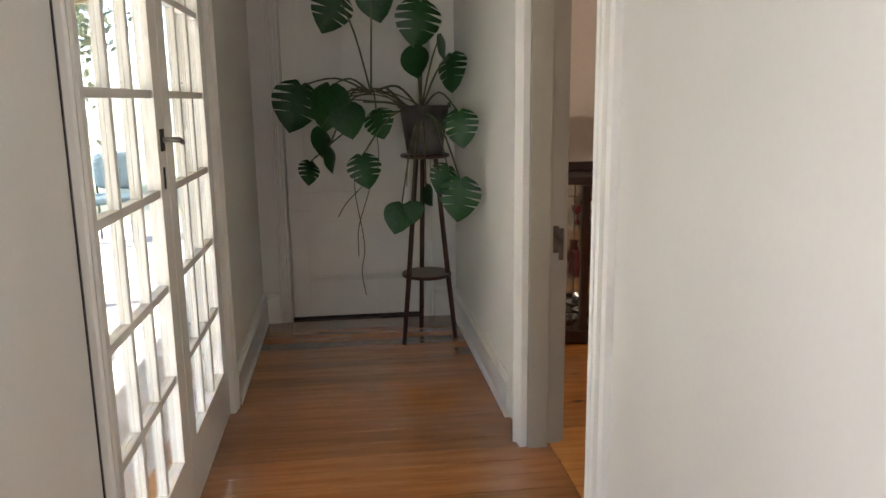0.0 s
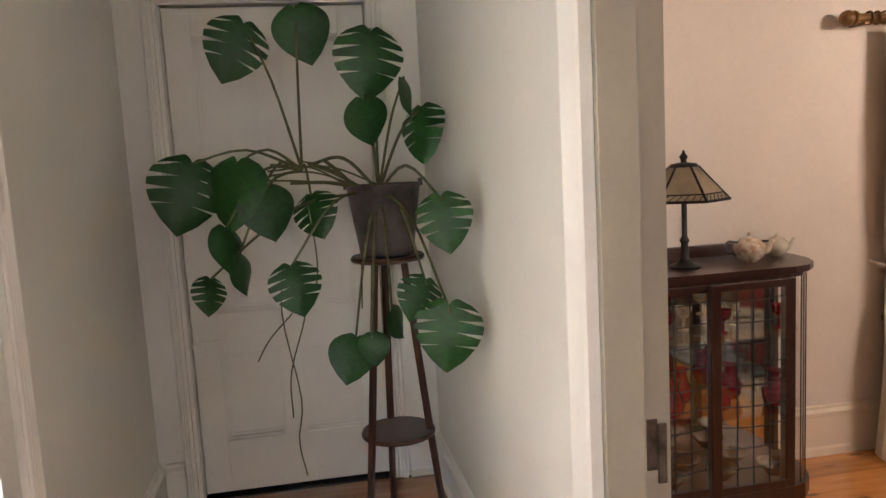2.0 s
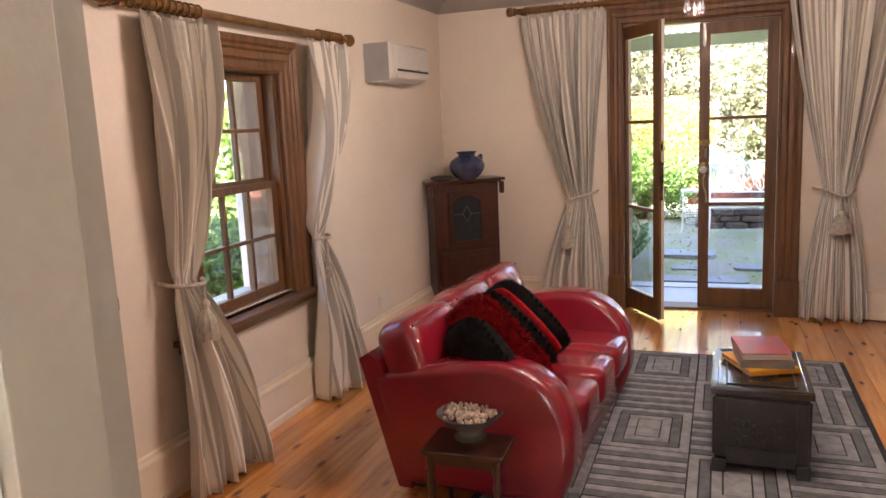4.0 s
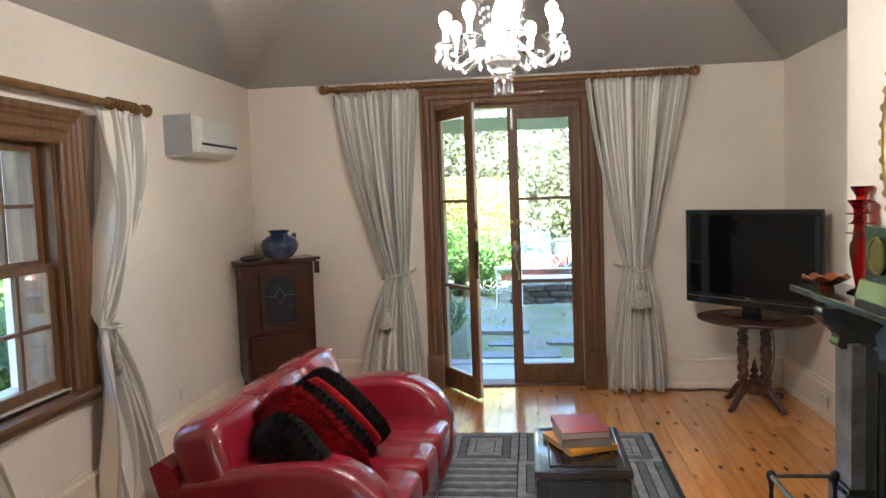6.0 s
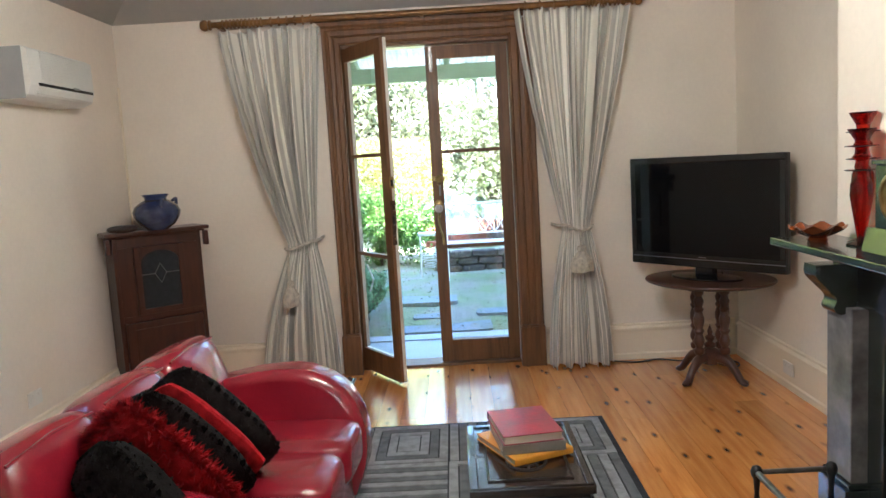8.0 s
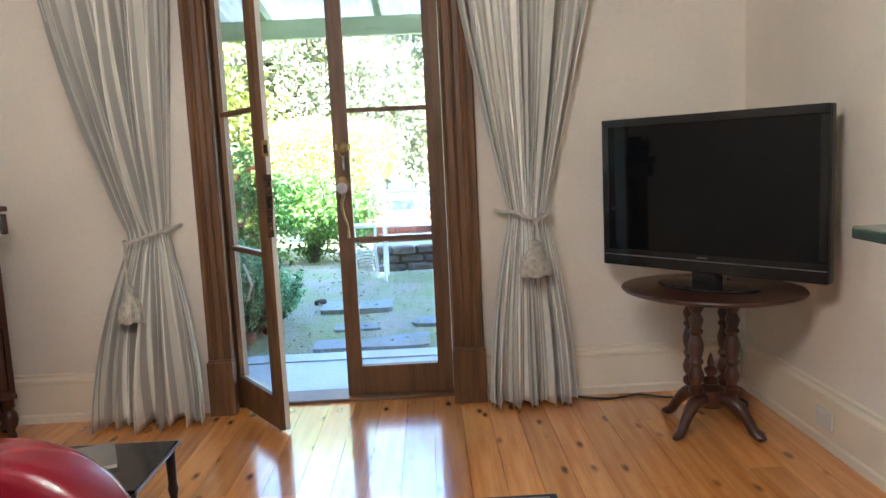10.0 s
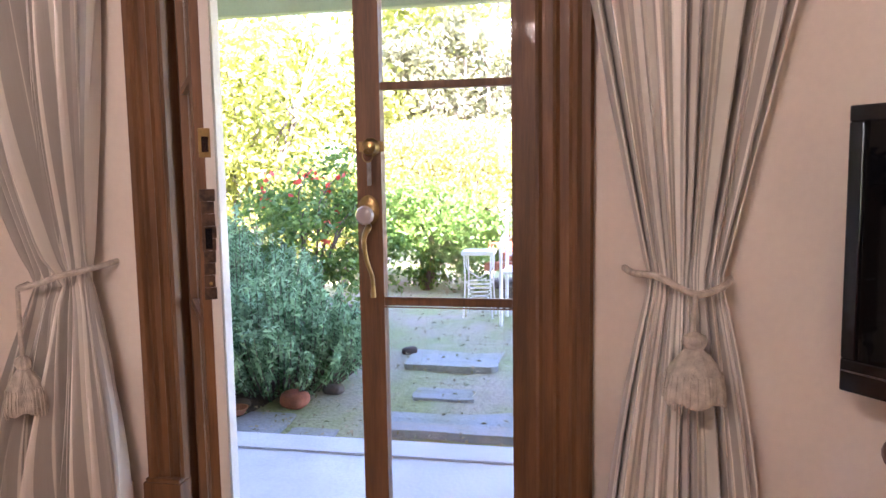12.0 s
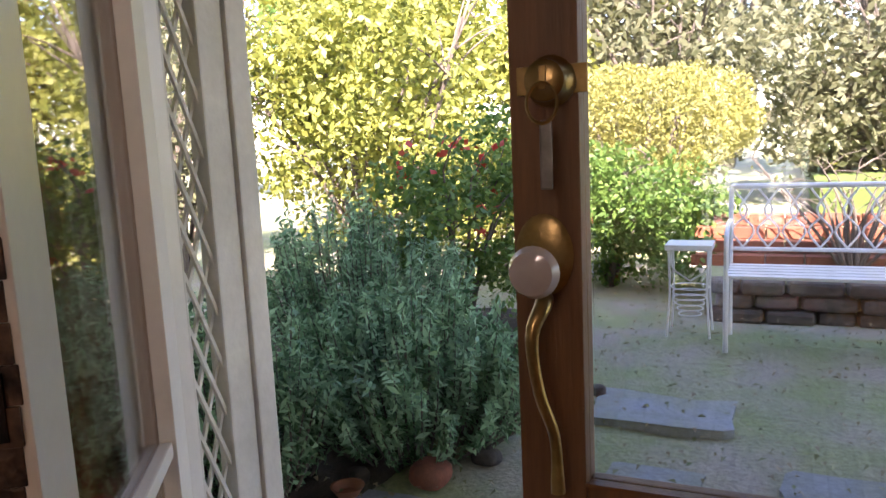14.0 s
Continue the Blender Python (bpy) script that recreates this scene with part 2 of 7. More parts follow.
def part(name, bm, material, parent=None, label="", smooth=False, m=None):
    ob = new(name, mesh_of(name, bm, material, smooth))
    if parent is not None:
        ob.parent = parent
    if m is not None:
        ob.matrix_basis = m
    return tagged(ob, label)


def thing(name, label, category, m=None, group="", kind=""):
    ob = new(name)
    if m is not None:
        ob.matrix_basis = m
    return tagged(ob, label, category, group, kind)


def setting(name, bm, material, label="", category="", smooth=False):
    ob = part(name, bm, material, None, label, smooth)
    return tagged(ob, label, category, "", "structure")


# ---- plan ----
HX0, HX1, HY0, HY1, HZ = -0.42, 0.85, -1.7, 4.19, 2.85
LX0, LX1, LY0, LY1, LZ = 1.0, 6.293, -0.10, 3.83, 2.34
DY0, DY1, DZ = 1.36, 2.22, 2.16          # doorway between hall and sitting room
FY0, FY1, FZ = 1.33, 2.39, 2.13          # french doors to the garden
GY0, GY1, GZ = 1.03, 2.72, 2.30          # glazed doors of the hall
WX0, WX1, WZ0, WZ1 = 3.12, 3.86, 0.66, 1.80

# walls
# the west opening at y -1.62..-0.82 is unseen, made for the area lamp
setting("wall_hall_west", boxes([(-0.54, HX0, HY0 - 0.2, -1.62, 0, HZ), (-0.54, HX0, -1.62, -0.82, 0, 0.4), (-0.54, HX0, -1.62, -0.82, 2.2, HZ), (-0.54, HX0, -0.82, GY0 - 0.02, 0, HZ), (-0.54, HX0, GY1 + 0.02, HY1 + 0.2, 0, HZ), (-0.54, HX0, GY0 - 0.02, GY1 + 0.02, GZ + 0.02, HZ)]), M_HALL, "white painted hall wall with glazed doors", "wall")
setting("wall_hall_north", boxes([(HX0, -0.25, HY1, HY1 + 0.2, 0, HZ), (0.63, HX1 + 0.1, HY1, HY1 + 0.2, 0, HZ), (-0.25, 0.63, HY1, HY1 + 0.2, 2.19, HZ), (-0.25, 0.63, HY1 + 0.12, HY1 + 0.2, 0, 2.19)]), M_HALL, "off-white end wall of the hall", "wall")
setting("wall_hall_south", box(HX0, LX0 - 0.1, HY0 - 0.2, HY0, 0, HZ), M_HALL, "white painted hall wall", "wall")
setting("wall_hall_east", boxes([(HX1, 0.95, HY0 - 0.2, DY0, 0, HZ), (HX1, 0.95, DY1, HY1, 0, HZ), (HX1, 0.95, DY0, DY1, DZ, HZ)]), M_HALL, "white painted hall wall beside the doorway", "wall")
setting("wall_sitting_west", boxes([(0.95, LX0, LY0 - 0.2, DY0, 0, 3.3), (0.95, LX0, DY1, LY1 + 0.3, 0, 3.3), (0.95, LX0, DY0, DY1, DZ, 3.3)]), M_CREAM, "cream plaster wall of the sitting room", "wall")
setting("wall_sitting_north", boxes([(LX0, WX0, LY1, LY1 + 0.3, 0, 2.5), (WX1, LX1 + 0.3, LY1, LY1 + 0.3, 0, 2.5), (WX0, WX1, LY1, LY1 + 0.3, 0, WZ0), (WX0, WX1, LY1, LY1 + 0.3, WZ1, 2.5)]), M_CREAM, "cream plaster wall with a sash window", "wall")
setting("wall_sitting_east", boxes([(LX1, LX1 + 0.17, LY0 - 0.3, FY0 - 0.02, -0.3, 2.5), (LX1, LX1 + 0.17, FY1 + 0.06, LY1, -0.3, 2.5), (LX1, LX1 + 0.17, FY0 - 0.02, FY1 + 0.06, FZ + 0.01, 2.5)]), M_CREAM, "cream plaster wall with glazed garden doors", "wall")
setting("wall_sitting_south", box(LX0, LX1, LY0 - 0.3, LY0, 0, 2.5), M_CREAM, "cream plaster wall beside the chimney breast", "wall")
setting("chimney_breast", box(2.55, 4.235, LY0 + 0.002, 0.30, 0, 3.2), M_CREAM, "cream plaster chimney breast above the mantelpiece", "wall")
setting("ceiling_hall", box(-0.54, LX0 - 0.05, HY0 - 0.2, HY1 + 0.2, HZ, HZ + 0.1), M_HALL, "white hall ceiling", "ceiling")

# hipped sitting room ceiling: four slopes up to a flat
RISE, INSET = 0.72, 1.05
bm = bmesh.new()
lo = [bm.verts.new(p) for p in ((LX0, LY0, LZ), (LX1, LY0, LZ), (LX1, LY1, LZ), (LX0, LY1, LZ))]
hi = [bm.verts.new(p) for p in ((LX0 + INSET, LY0 + INSET, LZ + RISE * INSET), (LX1 - INSET, LY0 + INSET, LZ + RISE * INSET), (LX1 - INSET, LY1 - INSET, LZ + RISE * INSET), (LX0 + INSET, LY1 - INSET, LZ + RISE * INSET))]
for i in range(4):
    bm.faces.new((lo[i], lo[(i + 1) % 4], hi[(i + 1) % 4], hi[i]))
bm.faces.new(hi)
bmesh.ops.solidify(bm, geom=list(bm.faces), thickness=-0.08)
setting("ceiling_sitting", bm, M_CEIL, "sloping plaster ceiling of the sitting room", "ceiling")
# unseen roof and side boards added over all, so that no daylight leaks in
setting("roof", boxes([(-0.66, LX1 + 0.3, HY0 - 0.3, HY1 + 0.3, 3.35, 3.45), (-0.66, LX1 + 0.3, HY1 + 0.202, HY1 + 0.3, 2.4, 3.35), (LX1 + 0.2, LX1 + 0.3, LY0 - 0.3, LY1 + 0.3, 2.502, 3.348), (-0.66, LX1 + 0.3, HY0 - 0.3, HY0 - 0.202, 2.4, 3.348), (LX0, LX1 + 0.198, LY0 - 0.3, LY0 - 0.2, 2.502, 3.348), (LX0, LX1 + 0.198, LY1 + 0.2, LY1 + 0.3, 2.502, 3.348), (-0.66, -0.56, HY0 - 0.2, HY1 + 0.2, 2.952, 3.348)]), M_IRON, "unseen roof and side boards added to keep daylight out", "roof")

# ---- skirtings, architraves, doors, windows ----
def skirting(name, runs, material, h=0.24, t=0.022):
    """runs: (axis, from, to, face, sign): a moulded board along a wall whose face stands at that place."""
    for axis, a, b, face, s in runs:
        prof = [(face, 0), (face + s * (t + 0.006), 0), (face + s * (t + 0.006), 0.035), (face + s * t, 0.045), (face + s * t, h - 0.05), (face + s * (t + 0.006), h - 0.045), (face + s * (t + 0.006), h - 0.03), (face + s * 0.012, h - 0.018), (face + s * 0.012, h - 0.006), (face, h)]
        setting(name, prism(prof, axis, a, b), material, "painted moulded skirting board along the wall", "skirting board")


skirting("baseboard", [("x", LX0, 2.0, LY1, -1), ("x", 2.002, LX1, LY1, -1)], M_CREAM_GLOSS)
skirting("baseboard", [("y", LY0 + 0.03, 1.168, LX1, -1), ("y", 2.582, LY1 - 0.03, LX1, -1)], M_CREAM_GLOSS)
skirting("baseboard", [("x", 4.24, LX1 - 0.03, LY0, 1)], M_CREAM_GLOSS)
skirting("baseboard", [("y", LY0, DY0 - 0.2, LX0, 1), ("y", DY1 + 0.2, LY1, LX0, 1)], M_CREAM_GLOSS)
skirting("baseboard", [("y", DY1 + 0.26, HY1, HX1, -1), ("y", HY0, DY0 - 0.26, HX1, -1)], M_TRIM, 0.2)
skirting("baseboard", [("y", GY1 + 0.1, HY1, HX0, 1), ("y", HY0, GY0 - 0.1, HX0, 1)], M_TRIM, 0.2)
skirting("baseboard", [("x", HX0 + 0.03, -0.31, HY1, -1), ("x", 0.70, HX1 - 0.03, HY1, -1)], M_TRIM, 0.2)


def frame_profile(w, d, steps):
    """A moulding's section: (across, out) from the opening's edge outwards."""
    out = [(0.0, 0.0)]
    for u, v in steps:
        out.append((u * w, v * d))
    out.append((w, 0.0))
    return out


STEPS = [(0.0, 0.55), (0.06, 0.7), (0.12, 0.55), (0.30, 0.55), (0.36, 0.75), (0.42, 0.55), (0.58, 0.6), (0.64, 0.8), (0.72, 0.75), (0.80, 1.0), (0.94, 1.0), (1.0, 0.7)]


def architrave(name, parent, material, wall, face, sign, a0, a1, z0, z1, w, d, label="", sides=("left", "right", "head")):
    """A moulded frame of two legs and a head round the opening a0..a1, up to z1, on a wall that faces x or y."""
    prof = frame_profile(w, d, STEPS)
    for side in sides:
        bm = bmesh.new()
        ends = []
        for k in (0, 1):
            ring = []
            for u, v in prof:
                if side == "left":
                    a, z = a0 - u, (z0 if k == 0 else z1 + u)
                elif side == "right":
                    a, z = a1 + u, (z0 if k == 0 else z1 + u)
                else:
                    a, z = (a0 - u if k == 0 else a1 + u), z1 + u
                out = face + sign * v
                ring.append(bm.verts.new((out, a, z) if wall == "x" else (a, out, z)))
            ends.append(ring)
        n = len(prof)
        for i in range(n):
            bm.faces.new((ends[0][i], ends[0][(i + 1) % n], ends[1][(i + 1) % n], ends[1][i]))
        bm.faces.new(ends[0])
        bm.faces.new(ends[1][::-1])
        part(name, bm, material, parent, label)


# doorway between hall and sitting room: jamb lining, stops, architraves on both sides
dw = tagged(new("doorway"), "white painted open doorway with moulded architraves", "doorway", kind="structure")
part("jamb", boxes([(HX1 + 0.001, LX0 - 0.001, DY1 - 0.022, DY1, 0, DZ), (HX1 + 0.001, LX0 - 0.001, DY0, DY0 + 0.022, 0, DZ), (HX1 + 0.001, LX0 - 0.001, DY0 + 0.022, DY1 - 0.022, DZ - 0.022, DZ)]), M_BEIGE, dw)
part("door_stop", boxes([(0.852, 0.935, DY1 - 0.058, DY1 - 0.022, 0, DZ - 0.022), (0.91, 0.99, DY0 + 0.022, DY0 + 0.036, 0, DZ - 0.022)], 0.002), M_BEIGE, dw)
architrave("architrave", dw, M_TRIM, "x", HX1, -1, DY0 + 0.006, DY1 - 0.042, 0, DZ - 0.006, 0.15, 0.032, "", ("left",))
architrave("architrave", dw, M_TRIM, "x", HX1, -1, DY0 + 0.006, DY1 - 0.042, 0, DZ - 0.006, 0.07, 0.046, "", ("right", "head"))
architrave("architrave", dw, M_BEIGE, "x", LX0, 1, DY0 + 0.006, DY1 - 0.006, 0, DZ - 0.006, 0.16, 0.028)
M_STEEL = mat("worn_steel", (0.14, 0.11, 0.085), 0.5, 0.7, vary=0.25, scale=30, fine=140, bump=0.1)
strike = part("strike_plate", boxes([(0.955, 0.978, DY1 - 0.0245, DY1 - 0.021, 0.82, 0.93)], 0.001), M_STEEL, dw, "dark worn strike plate")
part("keeper", boxes([(0.978, 0.998, DY1 - 0.028, DY1 - 0.0215, 0.79, 0.92)], 0.003), M_STEEL, dw, "dark worn lock keeper")


def panel_door(name, x0, x1, y, z0, z1, t=0.045, label=""):
    """A four-panel door in a wall across y, its face towards smaller y."""
    d = tagged(new(name), label, "door", kind="structure")
    w = x1 - x0
    s, mid = 0.115, (x0 + x1) / 2
    zl = z0 + 0.74
    rails = [(x0, x0 + s, y, y + t, z0, z1), (x1 - s, x1, y, y + t, z0, z1), (mid - 0.05, mid + 0.05, y, y + t, z0 + 0.24, zl - 0.09), (mid - 0.05, mid + 0.05, y, y + t, zl + 0.09, z1 - 0.12),
             (x0 + s, x1 - s, y, y + t, z0, z0 + 0.24), (x0 + s, x1 - s, y, y + t, zl - 0.09, zl + 0.09), (x0 + s, x1 - s, y, y + t, z1 - 0.12, z1)]
    part("door_frame", boxes(rails, 0.002), M_TRIM, d)
    for px0, px1 in ((x0 + s, mid - 0.05), (mid + 0.05, x1 - s)):
        for pz0, pz1 in ((z0 + 0.24, zl - 0.09), (zl + 0.09, z1 - 0.12)):
            bm = boxes([(px0, px1, y + 0.016, y + 0.03, pz0, pz1)])
            for k, dd in ((0.0, 0.006), (0.016, 0.011)):
                for r in ((px0 + k, px1 - k, pz0 + k, pz0 + k + 0.014), (px0 + k, px1 - k, pz1 - k - 0.014, pz1 - k), (px0 + k, px0 + k + 0.014, pz0 + k, pz1 - k), (px1 - k - 0.014, px1 - k, pz0 + k, pz1 - k)):
                    add_box(bm, r[0], r[1], y + dd, y + 0.02, r[2], r[3])
            part("panel", bm, M_TRIM, d)
    return d


hd = panel_door("door_1", -0.232, 0.615, HY1 + 0.03, 0.02, 2.17, label="closed off-white four-panel door at the hall's end")
part("hinge", boxes([(-0.245, -0.20, HY1 + 0.02, HY1 + 0.029, 0.70, 0.72), (-0.232, -0.09, HY1 + 0.024, HY1 + 0.029, 0.715, 0.73)], 0.002), M_TRIM, hd, "painted-over rim latch")
frame1 = tagged(new("door_frame_1"), "off-white moulded door frame at the hall's end", "door frame", kind="structure")
architrave("architrave", frame1, M_TRIM, "y", HY1, -1, -0.238, 0.622, 0, 2.186, 0.068, 0.03)
part("jamb", boxes([(-0.25, -0.236, HY1 - 0.001, HY1 + 0.12, 0, 2.19), (0.619, 0.63, HY1 - 0.001, HY1 + 0.12, 0, 2.19), (-0.236, 0.619, HY1 - 0.001, HY1 + 0.12, 2.178, 2.19)]), M_TRIM, frame1)
# flat black slab whose colour gives the shade under the door
part("threshold", box(-0.236, 0.619, HY1 - 0.002, HY1 + 0.12, 0, 0.006), M_EBONY, frame1, "black slab drawn as the shaded gap under the door")


def glazed_leaf(name, w, h, t, cols, zs, stile, top, bottom, bar, m_in, m_out, label, m):
    """A glazed door leaf: local x from the hinge to the free edge, z up, y its thickness (inside at y=0, outside at y=t). zs: the glass rows' edges."""
    d = tagged(new(name), label, "glazed door", kind="structure")
    d.matrix_basis = m
    half = t / 2

    def two(nm, rows):
        for mm, ya, yb in ((m_in, 0, half), (m_out, half, t)):
            part(nm, boxes([(r[0], r[1], ya, yb, r[2], r[3]) for r in rows], 0.0015), mm, d)
    two("stile", [(0, stile, 0, h)])
    two("stile", [(w - stile, w, 0, h)])
    two("top_rail", [(stile, w - stile, h - top, h)])
    two("bottom_rail", [(stile, w - stile, 0, bottom)])
    gx0, gx1 = stile, w - stile
    step = (gx1 - gx0) / cols
    for i in range(1, cols):
        part("glazing_bar", boxes([(gx0 + i * step - bar / 2, gx0 + i * step + bar / 2, 0.006, half, zs[0], zs[-1])], 0.003), m_in, d)
        part("glazing_bar", boxes([(gx0 + i * step - bar / 2, gx0 + i * step + bar / 2, half, t - 0.006, zs[0], zs[-1])], 0.003), m_out, d)
    for z in zs[1:-1]:
        part("glazing_bar", boxes([(gx0, gx1, 0.005, half, z - bar / 2, z + bar / 2)], 0.003), m_in, d)
        part("glazing_bar", boxes([(gx0, gx1, half, t - 0.005, z - bar / 2, z + bar / 2)], 0.003), m_out, d)
    for i in range(cols):
        for za, zb in zip(zs, zs[1:]):
            p = part("pane", boxes([(gx0 + i * step + bar * 0.3, gx0 + (i + 1) * step - bar * 0.3, half - 0.002, half + 0.002, za + bar * 0.3, zb - bar * 0.3)]), M_GLASS, d)
            p.visible_shadow = False
    return d


# garden doors
fd = tagged(new("door_frame_2"), "stained cedar door frame with fluted moulding and plinth blocks", "door frame", kind="structure")
architrave("architrave", fd, M_CEDAR, "x", LX1, -1, FY0, FY1, 0.27, FZ, 0.15, 0.045, "", ("left", "head"))
architrave("architrave", fd, M_CEDAR, "x", LX1, -1, FY0, FY1, 0.27, FZ, 0.115, 0.045, "", ("right",))
for a, b in ((FY0 - 0.155, FY0 + 0.004), (FY1 - 0.004, FY1 + 0.12)):
    part("plinth_block", boxes([(LX1 - 0.058, LX1 + 0.001, a, b, 0, 0.262), (LX1 - 0.052, LX1 + 0.001, a + 0.006, b - 0.006, 0.262, 0.274)], 0.003), M_CEDAR, fd)
part("head_moulding", boxes([(LX1 - 0.06, LX1 + 0.001, FY0 - 0.17, FY1 + 0.17, FZ + 0.151, FZ + 0.172), (LX1 - 0.04, LX1 + 0.001, FY0 - 0.16, FY1 + 0.16, FZ + 0.172, FZ + 0.19)], 0.004), M_CEDAR_H, fd)
part("jamb", boxes([(LX1 + 0.002, LX1 + 0.07, FY0 - 0.02, FY0, 0, FZ), (LX1 + 0.002, LX1 + 0.07, FY1 + 0.01, FY1 + 0.059, 0, FZ), (LX1 + 0.002, LX1 + 0.07, FY0, FY1 + 0.01, FZ - 0.018, FZ + 0.01)]), M_CEDAR, fd)
part("outer_jamb", boxes([(LX1 + 0.071, LX1 + 0.19, FY0 - 0.02, FY0 + 0.0, -0.1, FZ), (LX1 + 0.071, LX1 + 0.19, FY1 + 0.034, FY1 + 0.059, -0.1, FZ), (LX1 + 0.071, LX1 + 0.19, FY0, FY1 + 0.034, FZ - 0.018, FZ + 0.01)]), M_TRIM, fd, "white painted outer jamb")
part("sill", boxes([(LX1 + 0.06, LX1 + 0.24, FY0, FY1 + 0.034, -0.06, 0.016)], 0.006), M_CEDAR_H, fd, "worn wooden threshold")
ZS = [0.165, 0.80, 1.43, 2.03]
LW = 0.53
right = glazed_leaf("door_2", LW, 2.095, 0.045, 1, [z - 0.02 for z in ZS], 0.075, 0.085, 0.145, 0.022, M_CEDAR, M_CEDAR, "closed cedar garden door with three glass panes", pose(LX1 + 0.15, FY0 + 0.002, 0.02, 0, 0, 90))
OPEN = 56.0
left = glazed_leaf("door_3", LW + 0.018, 2.095, 0.045, 1, [z - 0.02 for z in ZS], 0.075, 0.085, 0.145, 0.022, M_CEDAR, M_TRIM, "cedar garden door standing open into the room", Matrix.Translation((LX1 + 0.098, FY1 + 0.03, 0.02)) @ pose(0, 0, 0, 0, 0, -90 - OPEN))

# hall glazed doors
gf = tagged(new("door_frame_3"), "white painted frame of the hall's glazed doors", "door frame", kind="structure")
part("jamb", boxes([(-0.55, HX0 + 0.006, GY0 - 0.02, GY0, 0, GZ + 0.02), (-0.55, HX0 + 0.006, GY1, GY1 + 0.02, 0, GZ + 0.02), (-0.55, HX0 + 0.006, GY0, GY1, GZ, GZ + 0.02)]), M_TRIM, gf)
architrave("architrave", gf, M_TRIM, "x", HX0, 1, GY0 - 0.006, GY1 + 0.006, 0, GZ + 0.01, 0.06, 0.022)
# thin black strip laid on the wall in place of a gap's shadow
part("shadow_strip", box(HX0 + 0.0, HX0 + 0.003, GY0 - 0.082, GY0 - 0.074, 0, GZ + 0.08), M_TVBLACK, gf, "black strip drawn as the shadowed gap beside the frame")
GW = (GY1 - GY0) / 2 - 0.004
GZS = [0.235, 0.53, 0.838, 1.145, 1.452, 1.768, 2.07]
g1 = glazed_leaf("door_4", GW, GZ - 0.01, 0.042, 3, GZS, 0.105, GZ - 0.01 - 2.07, 0.235, 0.026, M_TRIM, M_TRIM, "white glazed verandah door with eighteen panes", Matrix.Translation((HX0 - 0.012, GY0 + 0.002, 0.004)) @ pose(0, 0, 0, 0, 0, 90))
g2 = glazed_leaf("door_5", GW, GZ - 0.01, 0.042, 3, GZS, 0.105, GZ - 0.01 - 2.07, 0.235, 0.026, M_TRIM, M_TRIM, "white glazed verandah door with a black lever handle", Matrix.Translation((HX0 - 0.054, GY1 - 0.002, 0.004)) @ pose(0, 0, 0, 0, 0, -90))

# sash window
wf = tagged(new("window_1"), "stained cedar sash window with twelve panes", "window", kind="structure")
architrave("architrave", wf, M_CEDAR, "y", LY1, -1, WX0 + 0.0, WX1, WZ0 - 0.02, WZ1 - 0.03, 0.165, 0.05)
part("jamb", boxes([(WX0, WX0 + 0.03, LY1 + 0.001, LY1 + 0.24, WZ0, WZ1), (WX1 - 0.03, WX1, LY1 + 0.001, LY1 + 0.24, WZ0, WZ1), (WX0 + 0.03, WX1 - 0.03, LY1 + 0.001, LY1 + 0.24, WZ1 - 0.03, WZ1)]), M_CEDAR, wf)
part("sill", boxes([(WX0 - 0.2, WX1 + 0.2, LY1 - 0.085, LY1 + 0.0, WZ0 - 0.045, WZ0 - 0.02), (WX0, WX1, LY1, LY1 + 0.3, WZ0 - 0.03, WZ0), (WX0 - 0.17, WX1 + 0.17, LY1 - 0.05, LY1 - 0.001, WZ0 - 0.085, WZ0 - 0.045)], 0.006), M_CEDAR_H, wf)


def sash(y, z0, z1, rows):
    x0, x1 = WX0 + 0.03, WX1 - 0.03
    s = part("sash", boxes([(x0, x0 + 0.045, y, y + 0.035, z0, z1), (x1 - 0.045, x1, y, y + 0.035, z0, z1), (x0 + 0.045, x1 - 0.045, y, y + 0.035, z0, z0 + 0.05), (x0 + 0.045, x1 - 0.045, y, y + 0.035, z1 - 0.035, z1)], 0.003), M_CEDAR, wf)
    gx0, gx1, gz0, gz1 = x0 + 0.045, x1 - 0.045, z0 + 0.05, z1 - 0.035
    for i in (1, 2):
        x = gx0 + (gx1 - gx0) * i / 3
        part("glazing_bar", boxes([(x - 0.009, x + 0.009, y + 0.004, y + 0.031, gz0, gz1)], 0.003), M_CEDAR, s)
    for i in range(1, rows):
        z = gz0 + (gz1 - gz0) * i / rows
        part("glazing_bar", boxes([(gx0, gx1, y + 0.005, y + 0.030, z - 0.009, z + 0.009)], 0.003), M_CEDAR, s)
    for i in range(3):
        for k in range(rows):
            p = part("pane", box(gx0 + (gx1 - gx0) * i / 3 + 0.006, gx0 + (gx1 - gx0) * (i + 1) / 3 - 0.006, y + 0.016, y + 0.019, gz0 + (gz1 - gz0) * k / rows + 0.006, gz0 + (gz1 - gz0) * (k + 1) / rows - 0.006), M_GLASS, s)
            p.visible_shadow = False


sash(LY1 + 0.025, WZ0 + 0.002, 1.235, 2)
sash(LY1 + 0.065, 1.205, WZ1 - 0.032, 2)


